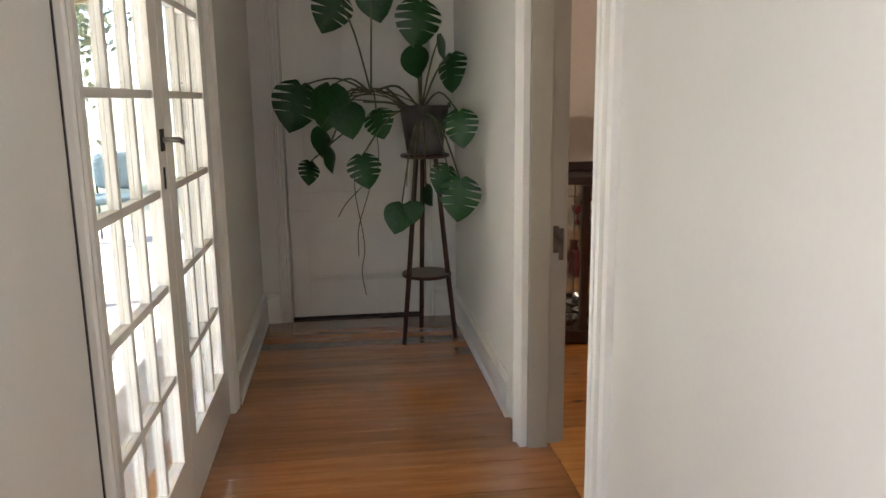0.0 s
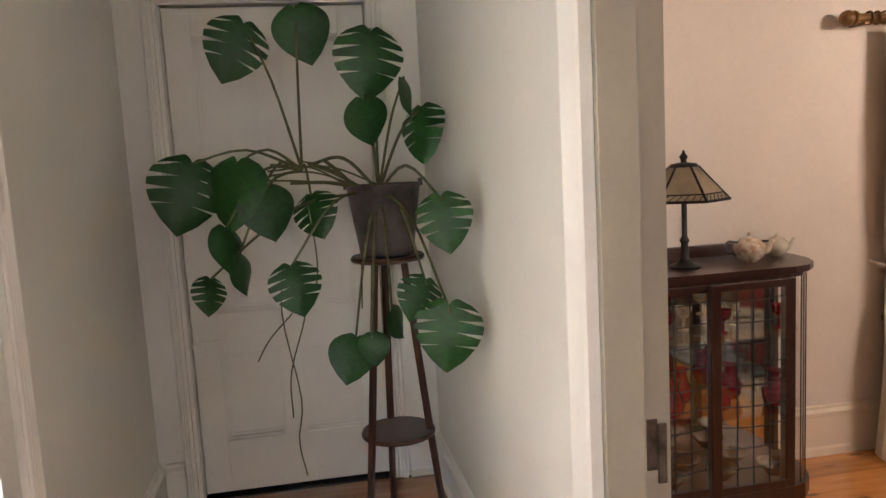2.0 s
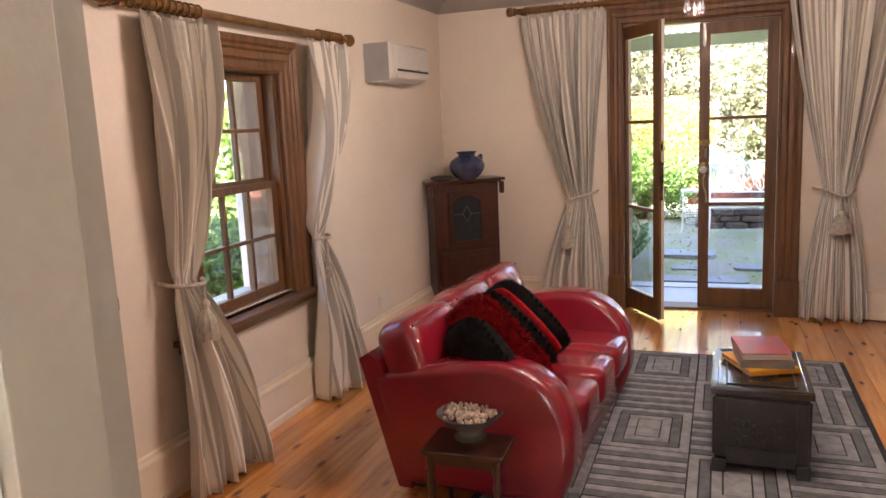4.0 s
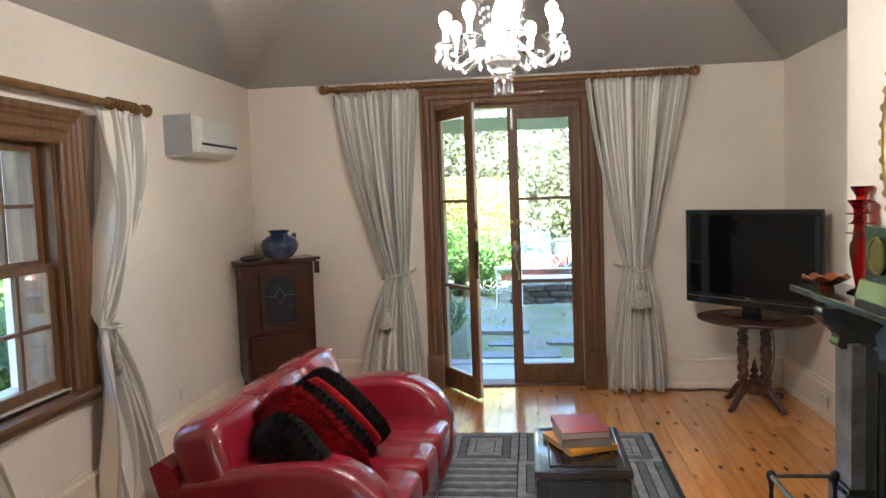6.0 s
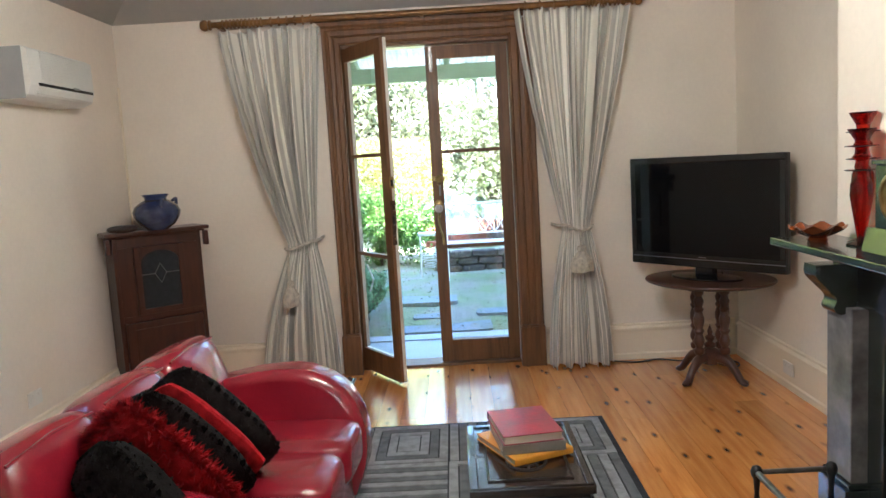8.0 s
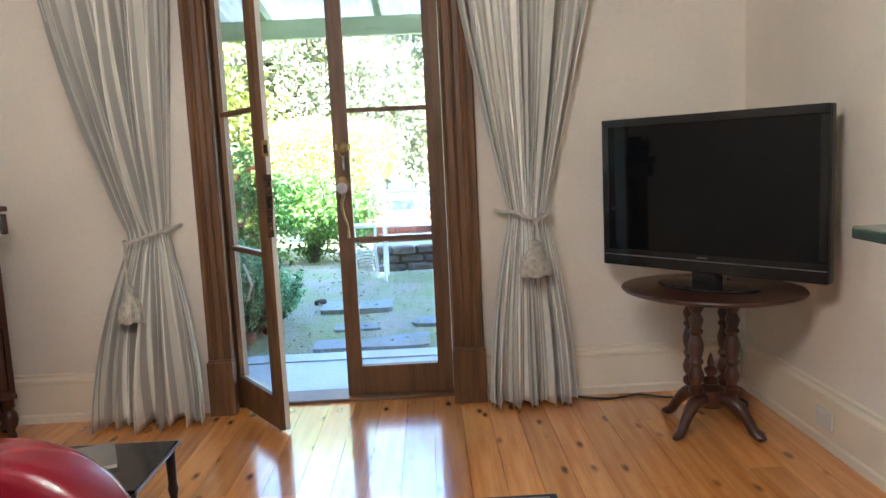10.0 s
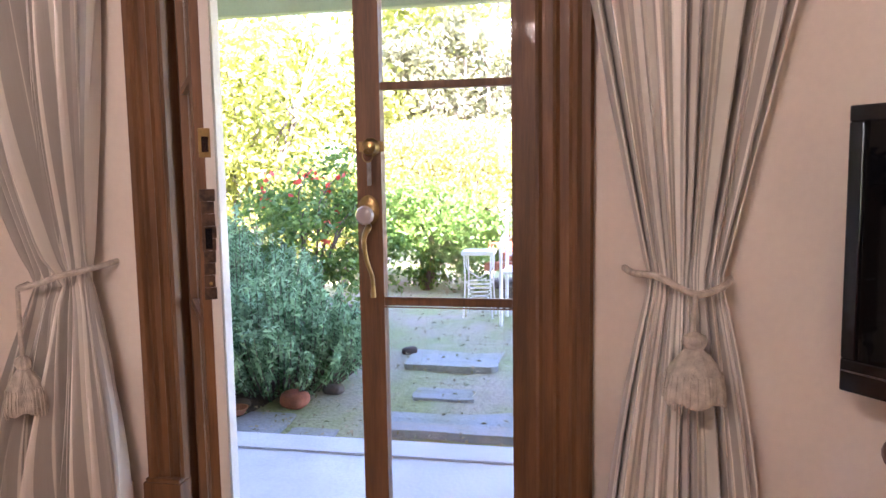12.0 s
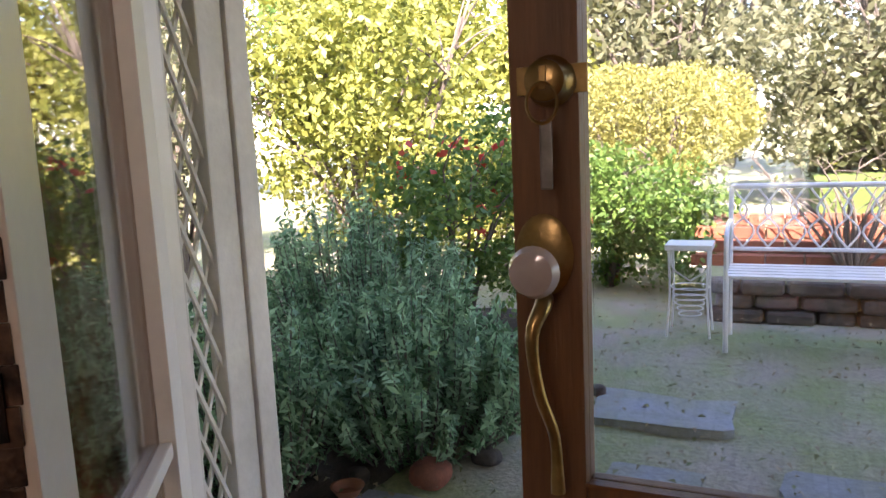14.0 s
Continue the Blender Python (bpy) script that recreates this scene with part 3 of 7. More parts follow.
# ---- curtains ----
def fabric():
    m = bpy.data.materials.new("striped_silk")
    m.use_nodes = True
    nt = m.node_tree
    N, L = nt.nodes, nt.links
    b = N["Principled BSDF"]
    uv, wv, rp, ns, mp, mx = N.new("ShaderNodeUVMap"), N.new("ShaderNodeTexWave"), N.new("ShaderNodeValToRGB"), N.new("ShaderNodeTexNoise"), N.new("ShaderNodeMapping"), N.new("ShaderNodeMix")
    wv.wave_profile = "SIN"
    wv.inputs["Scale"].default_value = 1.0
    L.new(uv.outputs[0], wv.inputs[0])
    e = rp.color_ramp.elements
    e[0].position, e[0].color = 0.42, (0.53, 0.50, 0.445, 1)
    e[1].position, e[1].color = 0.47, (0.90, 0.865, 0.765, 1)
    k = e.new(0.86)
    k.color = (0.93, 0.895, 0.80, 1)
    L.new(wv.outputs["Fac"], rp.inputs[0])
    mp.inputs["Scale"].default_value = (45, 2, 1)
    L.new(uv.outputs[0], mp.inputs[0])
    L.new(mp.outputs[0], ns.inputs[0])
    ns.inputs["Scale"].default_value = 3
    mx.data_type, mx.blend_type = "RGBA", "MULTIPLY"
    mx.inputs[0].default_value = 0.1
    L.new(rp.outputs[0], mx.inputs[6])
    L.new(ns.outputs[0], mx.inputs[7])
    L.new(mx.outputs[2], b.inputs["Base Color"])
    b.inputs["Roughness"].default_value, b.inputs["Sheen Weight"].default_value = 0.45, 0.3
    b.inputs["Transmission Weight"].default_value = 0.0
    bp = N.new("ShaderNodeBump")
    bp.inputs["Strength"].default_value, bp.inputs["Distance"].default_value = 0.15, 0.003
    L.new(ns.outputs[0], bp.inputs["Height"])
    L.new(bp.outputs[0], b.inputs["Normal"])
    return m


M_SILK = fabric()


def lerp(a, b, t):
    return a + (b - a) * t


def curtain(wall, face, sign, top, tie, bottom, zt, ztie, zb, folds, seed, label, cloth=2.0, puff=0.0):
    """A curtain drawn to one side: spans (a0, a1) along the wall at the top, the tie and the hem. face: the wall's place, sign: towards the room."""
    rng = random.Random(seed)
    nu, nv = folds * 14, 50
    ph = [rng.uniform(-0.55, 0.55) for _ in range(folds + 2)]
    amp = [rng.uniform(0.45, 1.5) for _ in range(folds + 2)]
    bm = bmesh.new()
    uvl = bm.loops.layers.uv.new("UVMap")
    grid = []
    for j in range(nv + 1):
        z = lerp(zt, zb, j / nv)
        if z > ztie:
            s = (zt - z) / (zt - ztie)
            e = s ** 1.25
            a0, a1 = lerp(top[0], tie[0], e), lerp(top[1], tie[1], s ** 1.05)
            depth = lerp(0.030, 0.020, s) + 0.028 * max(0.0, math.sin(math.pi * s)) ** 0.8
            off = 0.085 + 0.03 * math.sin(math.pi * s)
        else:
            s = min(1.0, (ztie - z) / (ztie - zb))
            e = 1 - (1 - s) ** 1.7
            a0, a1 = lerp(tie[0], bottom[0], e), lerp(tie[1], bottom[1], e)
            depth = lerp(0.020, 0.048, e)
            off = 0.085 + puff * e + 0.02 * s
        pinch = math.exp(-((z - ztie) / 0.05) ** 2)
        row = []
        for i in range(nu + 1):
            u = i / nu
            k = u * folds
            ii = int(k)
            f = k - ii
            p = lerp(ph[ii], ph[ii + 1], f)
            am = lerp(amp[ii], amp[ii + 1], f)
            w = math.sin(2 * math.pi * (k + p)) + 0.35 * math.sin(4 * math.pi * (k + 0.7 * p) + 1 + 2 * s)
            a = lerp(a0, a1, u) + 0.25 * (a1 - a0) / folds * math.cos(2 * math.pi * (k + p)) * 0.8
            w += 0.45 * math.sin(2 * math.pi * (0.5 * k + 0.6 * s) + seed) + 0.3 * math.sin(2.3 * k + 5.0 * s + 2 * seed)
            out = off + 0.95 * depth * am * w * (1 - 0.45 * pinch) + 0.014 * math.sin(3.1 * u * math.pi) * pinch
            zz = z + (0.010 * math.sin(2 * math.pi * k * 0.5 + seed) if j == nv else 0)
            if j == 0:
                zz += 0.012 * math.sin(2 * math.pi * k)
            row.append((bm.verts.new((face + sign * max(out, 0.028), a, zz) if wall == "x" else (a, face + sign * max(out, 0.028), zz)), u, z))
        grid.append(row)
    for j in range(nv):
        for i in range(nu):
            q = (grid[j][i], grid[j][i + 1], grid[j + 1][i + 1], grid[j + 1][i])
            fc = bm.faces.new([v[0] for v in q])
            for lp, v in zip(fc.loops, q):
                lp[uvl].uv = (v[1] * cloth * 2.9, v[2])
    ob = thing("curtain", label, "curtain")
    c = part("drape", bm, M_SILK, ob, smooth=True)
    sol = c.modifiers.new("cloth", "SOLIDIFY")
    sol.thickness = 0.003
    return ob


def tassel(parent, wall, p, length, loop_to, r=0.045, sign=-1):
    """A corded tie-back knot with a hanging tassel at p, and a loop to the wall hook."""
    p = Vector(p)
    prof = [(0.004, 0), (r * 0.95, 0.0), (r, 0.02), (r * 0.95, 0.05), (r * 0.75, 0.085), (r * 0.42, 0.115), (r * 0.30, 0.125), (r * 0.42, 0.14), (r * 0.36, 0.155), (0.006, 0.165)]
    base = p - Vector((0, 0, length))
    bm = bmesh.new()
    rings = []
    for rr, z in prof:
        rings.append([bm.verts.new(base + Vector((rr * (1 + 0.06 * math.cos(9 * a)) * math.cos(a), rr * (1 + 0.06 * math.cos(9 * a)) * math.sin(a), z + (0.006 * math.cos(5 * a) if z < 0.001 else 0)))) for a in [2 * math.pi * i / 36 for i in range(36)]])
    for a, b in zip(rings, rings[1:]):
        for i in range(36):
            bm.faces.new((a[i], a[(i + 1) % 36], b[(i + 1) % 36], b[i]))
    bm.faces.new(rings[0][::-1])
    bm.faces.new(rings[-1])
    t = part("tassel", bm, M_CORD, parent, "cream thread tassel", True)
    bm = bmesh.new()
    for k in range(26):
        a = 2 * math.pi * k / 26
        q = base + Vector((r * 1.02 * math.cos(a), r * 1.02 * math.sin(a), 0.02))
        add_tube(bm, [q + Vector((0, 0, 0.05)) * 1 - Vector((math.cos(a), math.sin(a), 0)) * r * 0.1, q, q - Vector((0, 0, 0.022 + 0.012 * math.sin(k * 7)))], 0.0022, 4)
    part("fringe", bm, M_CORD, t)
    part("cord", tube(curve_pts([base + Vector((0, 0, 0.16)), base + Vector((0.004, 0.006, length * 0.6)), p], 8), 0.0065, 8), M_CORD, parent)
    part("cord", tube(curve_pts(loop_to, 18), 0.009, 8), M_CORD, parent, "cream twisted tie-back cord", True)


# garden door curtains
cl = curtain("x", LX1, -1, (3.15, 2.50), (2.80, 2.62), (3.02, 2.50), 2.245, 0.88, 0.015, 10, 3, "grey and cream striped curtain tied back beside the garden doors", 2.2, 0.05)
tassel(cl, "x", (6.115, 2.79, 0.87), 0.36, [(LX1 - 0.01, 2.585, 0.93), (6.20, 2.60, 0.92), (6.13, 2.66, 0.905), (6.125, 2.72, 0.885), (6.12, 2.79, 0.868), (6.19, 2.82, 0.87)], 0.055)
cr = curtain("x", LX1, -1, (1.285, 0.585), (1.04, 0.87), (1.16, 0.76), 2.265, 0.90, 0.015, 10, 8, "grey and cream striped curtain tied back near the television", 2.2, 0.05)
tassel(cr, "x", (6.095, 0.945, 0.89), 0.255, [(LX1 - 0.01, 1.10, 0.925), (6.22, 1.08, 0.92), (6.135, 1.03, 0.925), (6.118, 0.97, 0.895), (6.118, 0.93, 0.885), (6.15, 0.875, 0.90), (6.21, 0.85, 0.91)], 0.07)
# window curtains
wl = curtain("y", LY1, -1, (2.84, 3.24), (2.87, 2.98), (2.79, 3.27), 1.945, 0.90, 0.015, 9, 5, "grey and cream striped curtain tied back at the sash window", 2.2, 0.06)
tassel(wl, "y", (2.94, 3.66, 0.88), 0.22, [(2.83, 3.80, 0.91), (2.83, 3.72, 0.90), (2.87, 3.665, 0.895), (2.94, 3.655, 0.895), (2.985, 3.70, 0.90)])
wr = curtain("y", LY1, -1, (4.06, 4.48), (3.97, 4.07), (3.93, 4.40), 1.95, 0.91, 0.015, 7, 6, "pale striped curtain tied back between window and air conditioner", 1.5, 0.03)
tassel(wr, "y", (4.02, 3.69, 0.90), 0.20, [(4.08, 3.80, 0.92), (4.08, 3.72, 0.915), (4.04, 3.675, 0.91), (3.99, 3.68, 0.91), (3.96, 3.73, 0.915)], 0.02)


def rod(name, wall, off, a0, a1, z, rings, label):
    ob = thing(name, label, "curtain rod")
    ln = a1 - a0
    m = (Matrix.Translation((off, a0, z)) @ pose(0, 0, 0, -90, 0, 0)) if wall == "x" else (Matrix.Translation((a0, off, z)) @ pose(0, 0, 0, 0, 90, 0))
    part("pole", lathe([(0.019, 0.0), (0.019, ln)], 16), M_RODGOLD, ob, smooth=True, m=m)
    for z0, s in ((0, -1), (ln, 1)):
        fin = [(0.016, z0), (0.03, z0 + s * 0.006), (0.032, z0 + s * 0.016), (0.022, z0 + s * 0.022), (0.034, z0 + s * 0.035), (0.036, z0 + s * 0.05), (0.026, z0 + s * 0.068), (0.006, z0 + s * 0.074)]
        part("finial", lathe(fin, 16), M_RODGOLD, ob, smooth=True, m=m)
    for a in rings:
        bm = bmesh.new()
        ring = [Vector((0.026 * math.cos(t), 0.026 * math.sin(t), a - a0)) for t in [2 * math.pi * i / 16 for i in range(17)]]
        add_tube(bm, ring, 0.005, 6)
        part("ring", bm, M_RODGOLD, ob, smooth=True, m=m)
    return ob


rr = random.Random(2)
r1 = rod("curtain_rod", "x", LX1 - 0.085, 0.57, 3.17, 2.29, [0.60 + 0.022 * i + rr.uniform(0, 0.01) for i in range(12)] + [0.95, 1.04, 1.13, 1.22] + [2.55 + i * 0.05 for i in range(6)] + [2.86 + i * 0.024 for i in range(11)], "long gilt wooden curtain rod with ringed ends over the garden doors")
for y in (0.62, 1.86, 3.12):
    part("bracket", boxes([(LX1 - 0.10, LX1 - 0.001, y - 0.012, y + 0.012, 2.262, 2.272)]), M_RODGOLD, r1)
r2 = rod("curtain_rod", "y", LY1 - 0.085, 2.70, 4.50, 1.985, [2.76 + i * 0.038 for i in range(12)] + [4.18 + i * 0.03 for i in range(9)], "gilt wooden curtain rod with ringed ends over the window")
for x in (2.74, 4.46):
    part("bracket", boxes([(x - 0.012, x + 0.012, LY1 - 0.10, LY1 - 0.001, 1.957, 1.967)]), M_RODGOLD, r2)

# ---- sofa ----
def soft_box(x0, x1, y0, y1, z0, z1, n=10, power=5.0, swell=(0, 0, 0), m=None):
    """A stuffed block: a rounded box with swelling faces."""
    bm = bmesh.new()
    bmesh.ops.create_cube(bm, size=2.0)
    bmesh.ops.subdivide_edges(bm, edges=bm.edges, cuts=n, use_grid_fill=True)
    c, h = Vector(((x0 + x1) / 2, (y0 + y1) / 2, (z0 + z1) / 2)), Vector(((x1 - x0) / 2, (y1 - y0) / 2, (z1 - z0) / 2))
    for v in bm.verts:
        p = v.co
        q = (abs(p.x) ** power + abs(p.y) ** power + abs(p.z) ** power) ** (1 / power)
        p = p / q
        s = Vector([1 + swell[k] * math.prod(max(0, 1 - p[j] ** 2) for j in range(3) if j != k) for k in range(3)])
        v.co = c + Vector((p.x * h.x * s.x, p.y * h.y * s.y, p.z * h.z * s.z))
        if m is not None:
            v.co = m @ v.co
    return bm


SX0, SX1, SYF = 3.08, 4.49, 2.20
sofa = thing("sofa", "three-seat red leather sofa with rounded arms", "sofa", Matrix.Translation((SX0, 2.6, 0)) @ pose(0, 0, 0, 0, 0, -3.2) @ Matrix.Translation((-SX0, -2.6, 0)))
part("base", box(SX0 + 0.03, SX1 - 0.03, SYF + 0.06, 2.93, 0.03, 0.26, 0.03), M_LEATHER, sofa)
for x in (SX0 + 0.08, SX1 - 0.14):
    for y in (SYF + 0.12, 2.84):
        part("foot", box(x, x + 0.06, y, y + 0.06, 0, 0.031), M_DARKWOOD, sofa)
# back frame, leaning away from the seat
part("back_frame", prism([(2.86, 0.03), (2.92, 0.03), (3.07, 0.56), (3.03, 0.585), (2.98, 0.56), (2.88, 0.30)], "x", SX0 + 0.005, SX1 - 0.005), M_LEATHER, sofa, smooth=True)


def arm(x0, x1):
    """A padded arm: its top curves from the high back down to a rounded front."""
    top = curve_pts([(0, 3.03, 0.50), (0, 2.85, 0.535), (0, 2.60, 0.58), (0, 2.42, 0.575), (0, 2.28, 0.50), (0, 2.205, 0.36), (0, 2.20, 0.20), (0, 2.25, 0.05)], 26)
    out = [(p.y, p.z) for p in top] + [(2.90, 0.04)]
    bm = prism(out, "x", x0, x1)
    bmesh.ops.recalc_face_normals(bm, faces=bm.faces)
    rim = [e for e in bm.edges if len(e.link_faces) == 2 and abs(e.verts[0].co.x - e.verts[1].co.x) < 1e-6]
    bmesh.ops.bevel(bm, geom=rim, offset=0.045, segments=5, affect="EDGES", profile=0.5)
    return bm


part("arm", arm(SX0, SX0 + 0.19), M_LEATHER, sofa, smooth=True)
part("arm", arm(SX1 - 0.19, SX1), M_LEATHER, sofa, smooth=True)
sw = (SX1 - SX0 - 0.38) / 3
bk = (SX1 - SX0 - 0.02) / 3
for i in range(3):
    a = SX0 + 0.19 + i * sw
    part("seat_cushion", soft_box(a + 0.001, a + sw - 0.001, SYF - 0.005, 2.80, 0.23, 0.40, 9, 7, (0, 0.015, 0.09)), M_LEATHER, sofa, smooth=True)
    c = SX0 + 0.01 + (i + 0.5) * bk
    back = part("back_cushion", soft_box(-bk / 2 + 0.001, bk / 2 - 0.001, -0.10, 0.10, -0.21, 0.21, 12, 5.5, (0.0, 0.20, 0.05), Matrix.Translation((c, 2.865, 0.505)) @ pose(0, 0, 0, -19, 0, 0)), M_LEATHER, sofa, smooth=True)
    mt = Matrix.Translation((c, 2.865, 0.505)) @ pose(0, 0, 0, -19, 0, 0)
    w = bk / 2 - 0.012
    part("piping", tube([mt @ Vector(p) for p in ((-w * 0.9, -0.088, 0.176), (0, -0.092, 0.19), (w * 0.9, -0.088, 0.176))], 0.005, 6), M_LEATHER, back, "stitched leather seam", True)


def fluff(bm_src, n, length, material, parent, seed, thick=0.0035):
    """Shaggy strands over a cushion's surface."""
    rng = random.Random(seed)
    faces = list(bm_src.faces)
    vs, fs = [], []
    for _ in range(n):
        f = rng.choice(faces)
        c = f.calc_center_median() + 0.3 * (rng.choice(f.verts).co - f.calc_center_median())
        nn = (f.normal + Vector((rng.uniform(-0.8, 0.8), rng.uniform(-0.8, 0.8), rng.uniform(-0.9, 0.4)))).normalized()
        s = nn.cross(Vector((rng.random(), rng.random(), rng.random()))).normalized() * thick
        k = len(vs)
        e = c + nn * length * rng.uniform(0.6, 1.2)
        vs += [c - s, c + s, (c + e) / 2 + s * 0.9 + Vector((0, 0, -0.002)), (c + e) / 2 - s * 0.9, e]
        fs += [(k, k + 1, k + 2, k + 3), (k + 3, k + 2, k + 4)]
    me = bpy.data.meshes.new("shag")
    me.from_pydata([tuple(v) for v in vs], [], fs)
    me.materials.append(material)
    ob = new("shag", me)
    ob.parent = parent
    return tagged(ob, kind="stuff")


def cushion(m, size, thick, material, label, shag=0, seed=1, length=0.02, rib=False):
    ob = thing("cushion", label, "cushion", m)
    bm = bmesh.new()
    bmesh.ops.create_cube(bm, size=2.0)
    bmesh.ops.subdivide_edges(bm, edges=bm.edges, cuts=13, use_grid_fill=True)
    for v in bm.verts:
        x, y, z = v.co
        q = (abs(x) ** 4 + abs(z) ** 4) ** 0.25
        sc = max(abs(x), abs(z)) / q if q > 1e-6 else 1
        u, w = x * (0.35 + 0.65 * sc), z * (0.35 + 0.65 * sc)
        d = math.sqrt(max(0.0, (1 - x * x) * (1 - z * z)))
        v.co = Vector((u * size / 2, y * thick / 2 * (0.10 + 0.9 * d ** 0.6), w * size / 2))
        if rib:
            v.co.y *= 1 + 0.05 * math.sin(v.co.x * 190)
    bmesh.ops.recalc_face_normals(bm, faces=bm.faces)
    bm.normal_update()
    if shag:
        fluff(bm, shag, length, material, ob, seed)
    part("cover", bm, material, ob, smooth=True)
    return ob


def lean(x, y, z, turn, tip, spin=0):
    return Matrix.Translation((x, y, z)) @ pose(0, 0, 0, 0, 0, turn) @ pose(0, 0, 0, tip, 0, 0) @ pose(0, 0, 0, 0, spin, 0)


cushion(lean(3.27, 2.59, 0.51, 55, -22, 30), 0.40, 0.16, M_BLACKFUR, "black plush cushion leaning at the front of the row", 3600, 11, 0.008)
cushion(lean(3.40, 2.59, 0.545, 66, -24, 36), 0.42, 0.12, M_REDFUR, "shaggy red cushion on the sofa", 5200, 12, 0.034)
cushion(lean(3.52, 2.585, 0.55, 70, -24, 36), 0.42, 0.13, M_BLACKFUR, "black plush cushion between two red ones", 3600, 13, 0.008)
cushion(lean(3.64, 2.58, 0.545, 72, -24, 36), 0.40, 0.10, M_REDFUR, "ribbed red cushion on the sofa", 0, 14, rib=True)
cushion(lean(3.75, 2.575, 0.55, 72, -24, 36), 0.42, 0.13, M_BLACKFUR, "black plush cushion at the end of the row", 3600, 15, 0.008)


# ---- television on its pedestal table ----
def tv():
    a, b = Vector((6.106, 0.628, 0)), Vector((5.33, 0.009, 0))
    d = (b - a).normalized()
    n = Vector((-d.y, d.x, 0))
    if n.x > 0:
        n = -n
    m = Matrix((( -d.x, n.x, 0, (a.x + b.x) / 2), (-d.y, n.y, 0, (a.y + b.y) / 2), (0, 0, 1, 0.672), (0, 0, 0, 1)))
    ob = thing("television", "black flat-screen television, switched off", "television", m)
    w, h = 0.99, 0.642
    part("housing", boxes([(-w / 2, w / 2, -0.05, -0.012, 0, h), (-w / 2 + 0.05, w / 2 - 0.05, -0.105, -0.05, 0.05, h - 0.06)], 0.006), M_TVBLACK, ob)
    part("bezel", boxes([(-w / 2, w / 2, -0.0118, 0, 0, 0.075), (-w / 2, w / 2, -0.0118, 0, h - 0.036, h), (-w / 2, -w / 2 + 0.036, -0.0118, 0, 0.0752, h - 0.0362), (w / 2 - 0.036, w / 2, -0.0118, 0, 0.0752, h - 0.0362)], 0.004), M_TVBLACK, ob)
    part("screen", box(-w / 2 + 0.036, w / 2 - 0.036, -0.0116, -0.006, 0.0752, h - 0.0362), M_SCREEN, ob, "dark glossy screen")
    part("trim_strip", box(-w / 2 + 0.004, w / 2 - 0.004, -0.001, 0.002, 0.046, 0.0495), M_PEWTER, ob, "thin silver strip")
    part("badge", box(-0.022, 0.022, -0.001, 0.0015, 0.058, 0.064), M_PEWTER, ob)
    part("neck", box(-0.06, 0.06, -0.06, -0.015, -0.05, 0.02, 0.01), M_TVBLACK, ob)
    bm = bmesh.new()
    add_lathe(bm, [(0.22, -0.062), (0.225, -0.058), (0.22, -0.052), (0.12, -0.045), (0.03, -0.044)], 40)
    bmesh.ops.scale(bm, vec=(1, 0.55, 1), verts=bm.verts)
    bmesh.ops.translate(bm, vec=(0, -0.04, 0), verts=bm.verts)
    part("stand", bm, M_TVBLACK, ob, smooth=True)


tv()
TX, TY, TZ = 5.755, 0.27, 0.608


def tv_table():
    ob = thing("pedestal_table", "dark oval pedestal table with four turned columns", "table", Matrix.Translation((TX, TY, 0)) @ pose(0, 0, 0, 0, 0, 38.6))
    bm = lathe([(0.30, TZ - 0.032), (0.335, TZ - 0.028), (0.37, TZ - 0.018), (0.378, TZ - 0.010), (0.374, TZ - 0.003), (0.36, TZ), (0.05, TZ)], 56)
    bmesh.ops.scale(bm, vec=(1, 0.86, 1), verts=bm.verts)
    part("tabletop", bm, M_MAHOGANY, ob, smooth=True)
    part("under_frame", boxes([(-0.16, 0.16, -0.03, 0.03, TZ - 0.06, TZ - 0.032), (-0.03, 0.03, -0.16, 0.16, TZ - 0.0595, TZ - 0.0325)], 0.004), M_MAHOGANY, ob)
    prof = [(0.022, 0.17), (0.030, 0.18), (0.030, 0.20), (0.018, 0.212), (0.030, 0.235), (0.032, 0.255), (0.020, 0.29), (0.030, 0.31), (0.022, 0.325), (0.031, 0.36), (0.031, 0.385), (0.020, 0.42), (0.030, 0.437), (0.021, 0.45), (0.030, 0.485), (0.018, 0.512), (0.030, 0.53), (0.030, TZ - 0.06)]
    for k in range(4):
        a = radians(-3.6 + 90 * k)
        part("column", lathe(prof, 16, Matrix.Translation((0.10 * math.cos(a), 0.10 * math.sin(a), 0))), M_MAHOGANY, ob, smooth=True)
        path = curve_pts([(0.04, 0.14), (0.11, 0.135), (0.165, 0.085), (0.205, 0.03), (0.245, 0.014)], 14)
        leg = bmesh.new()
        pts = [Vector((p.x * math.cos(a), p.x * math.sin(a), p.y)) for p in [Vector((q[0], q[1], 0)) for q in path]]
        add_tube(leg, pts, [0.030, 0.031, 0.031, 0.030, 0.029, 0.027, 0.025, 0.023, 0.022, 0.021, 0.021, 0.022, 0.022, 0.018, 0.012], 10)
        bmesh.ops.translate(leg, vec=(0, 0, 0.006), verts=[v for v in leg.verts if v.co.z < 0.02])
        part("leg", leg, M_MAHOGANY, ob, smooth=True)
    part("hub", lathe([(0.02, 0.09), (0.05, 0.10), (0.065, 0.13), (0.06, 0.175), (0.03, 0.19)], 18), M_MAHOGANY, ob, smooth=True)
    part("finial", lathe([(0.02, 0.19), (0.032, 0.20), (0.034, 0.215), (0.014, 0.228), (0.026, 0.245), (0.028, 0.258), (0.012, 0.27), (0.016, 0.285), (0.009, 0.31), (0.002, 0.33)], 16), M_MAHOGANY, ob, smooth=True)


tv_table()


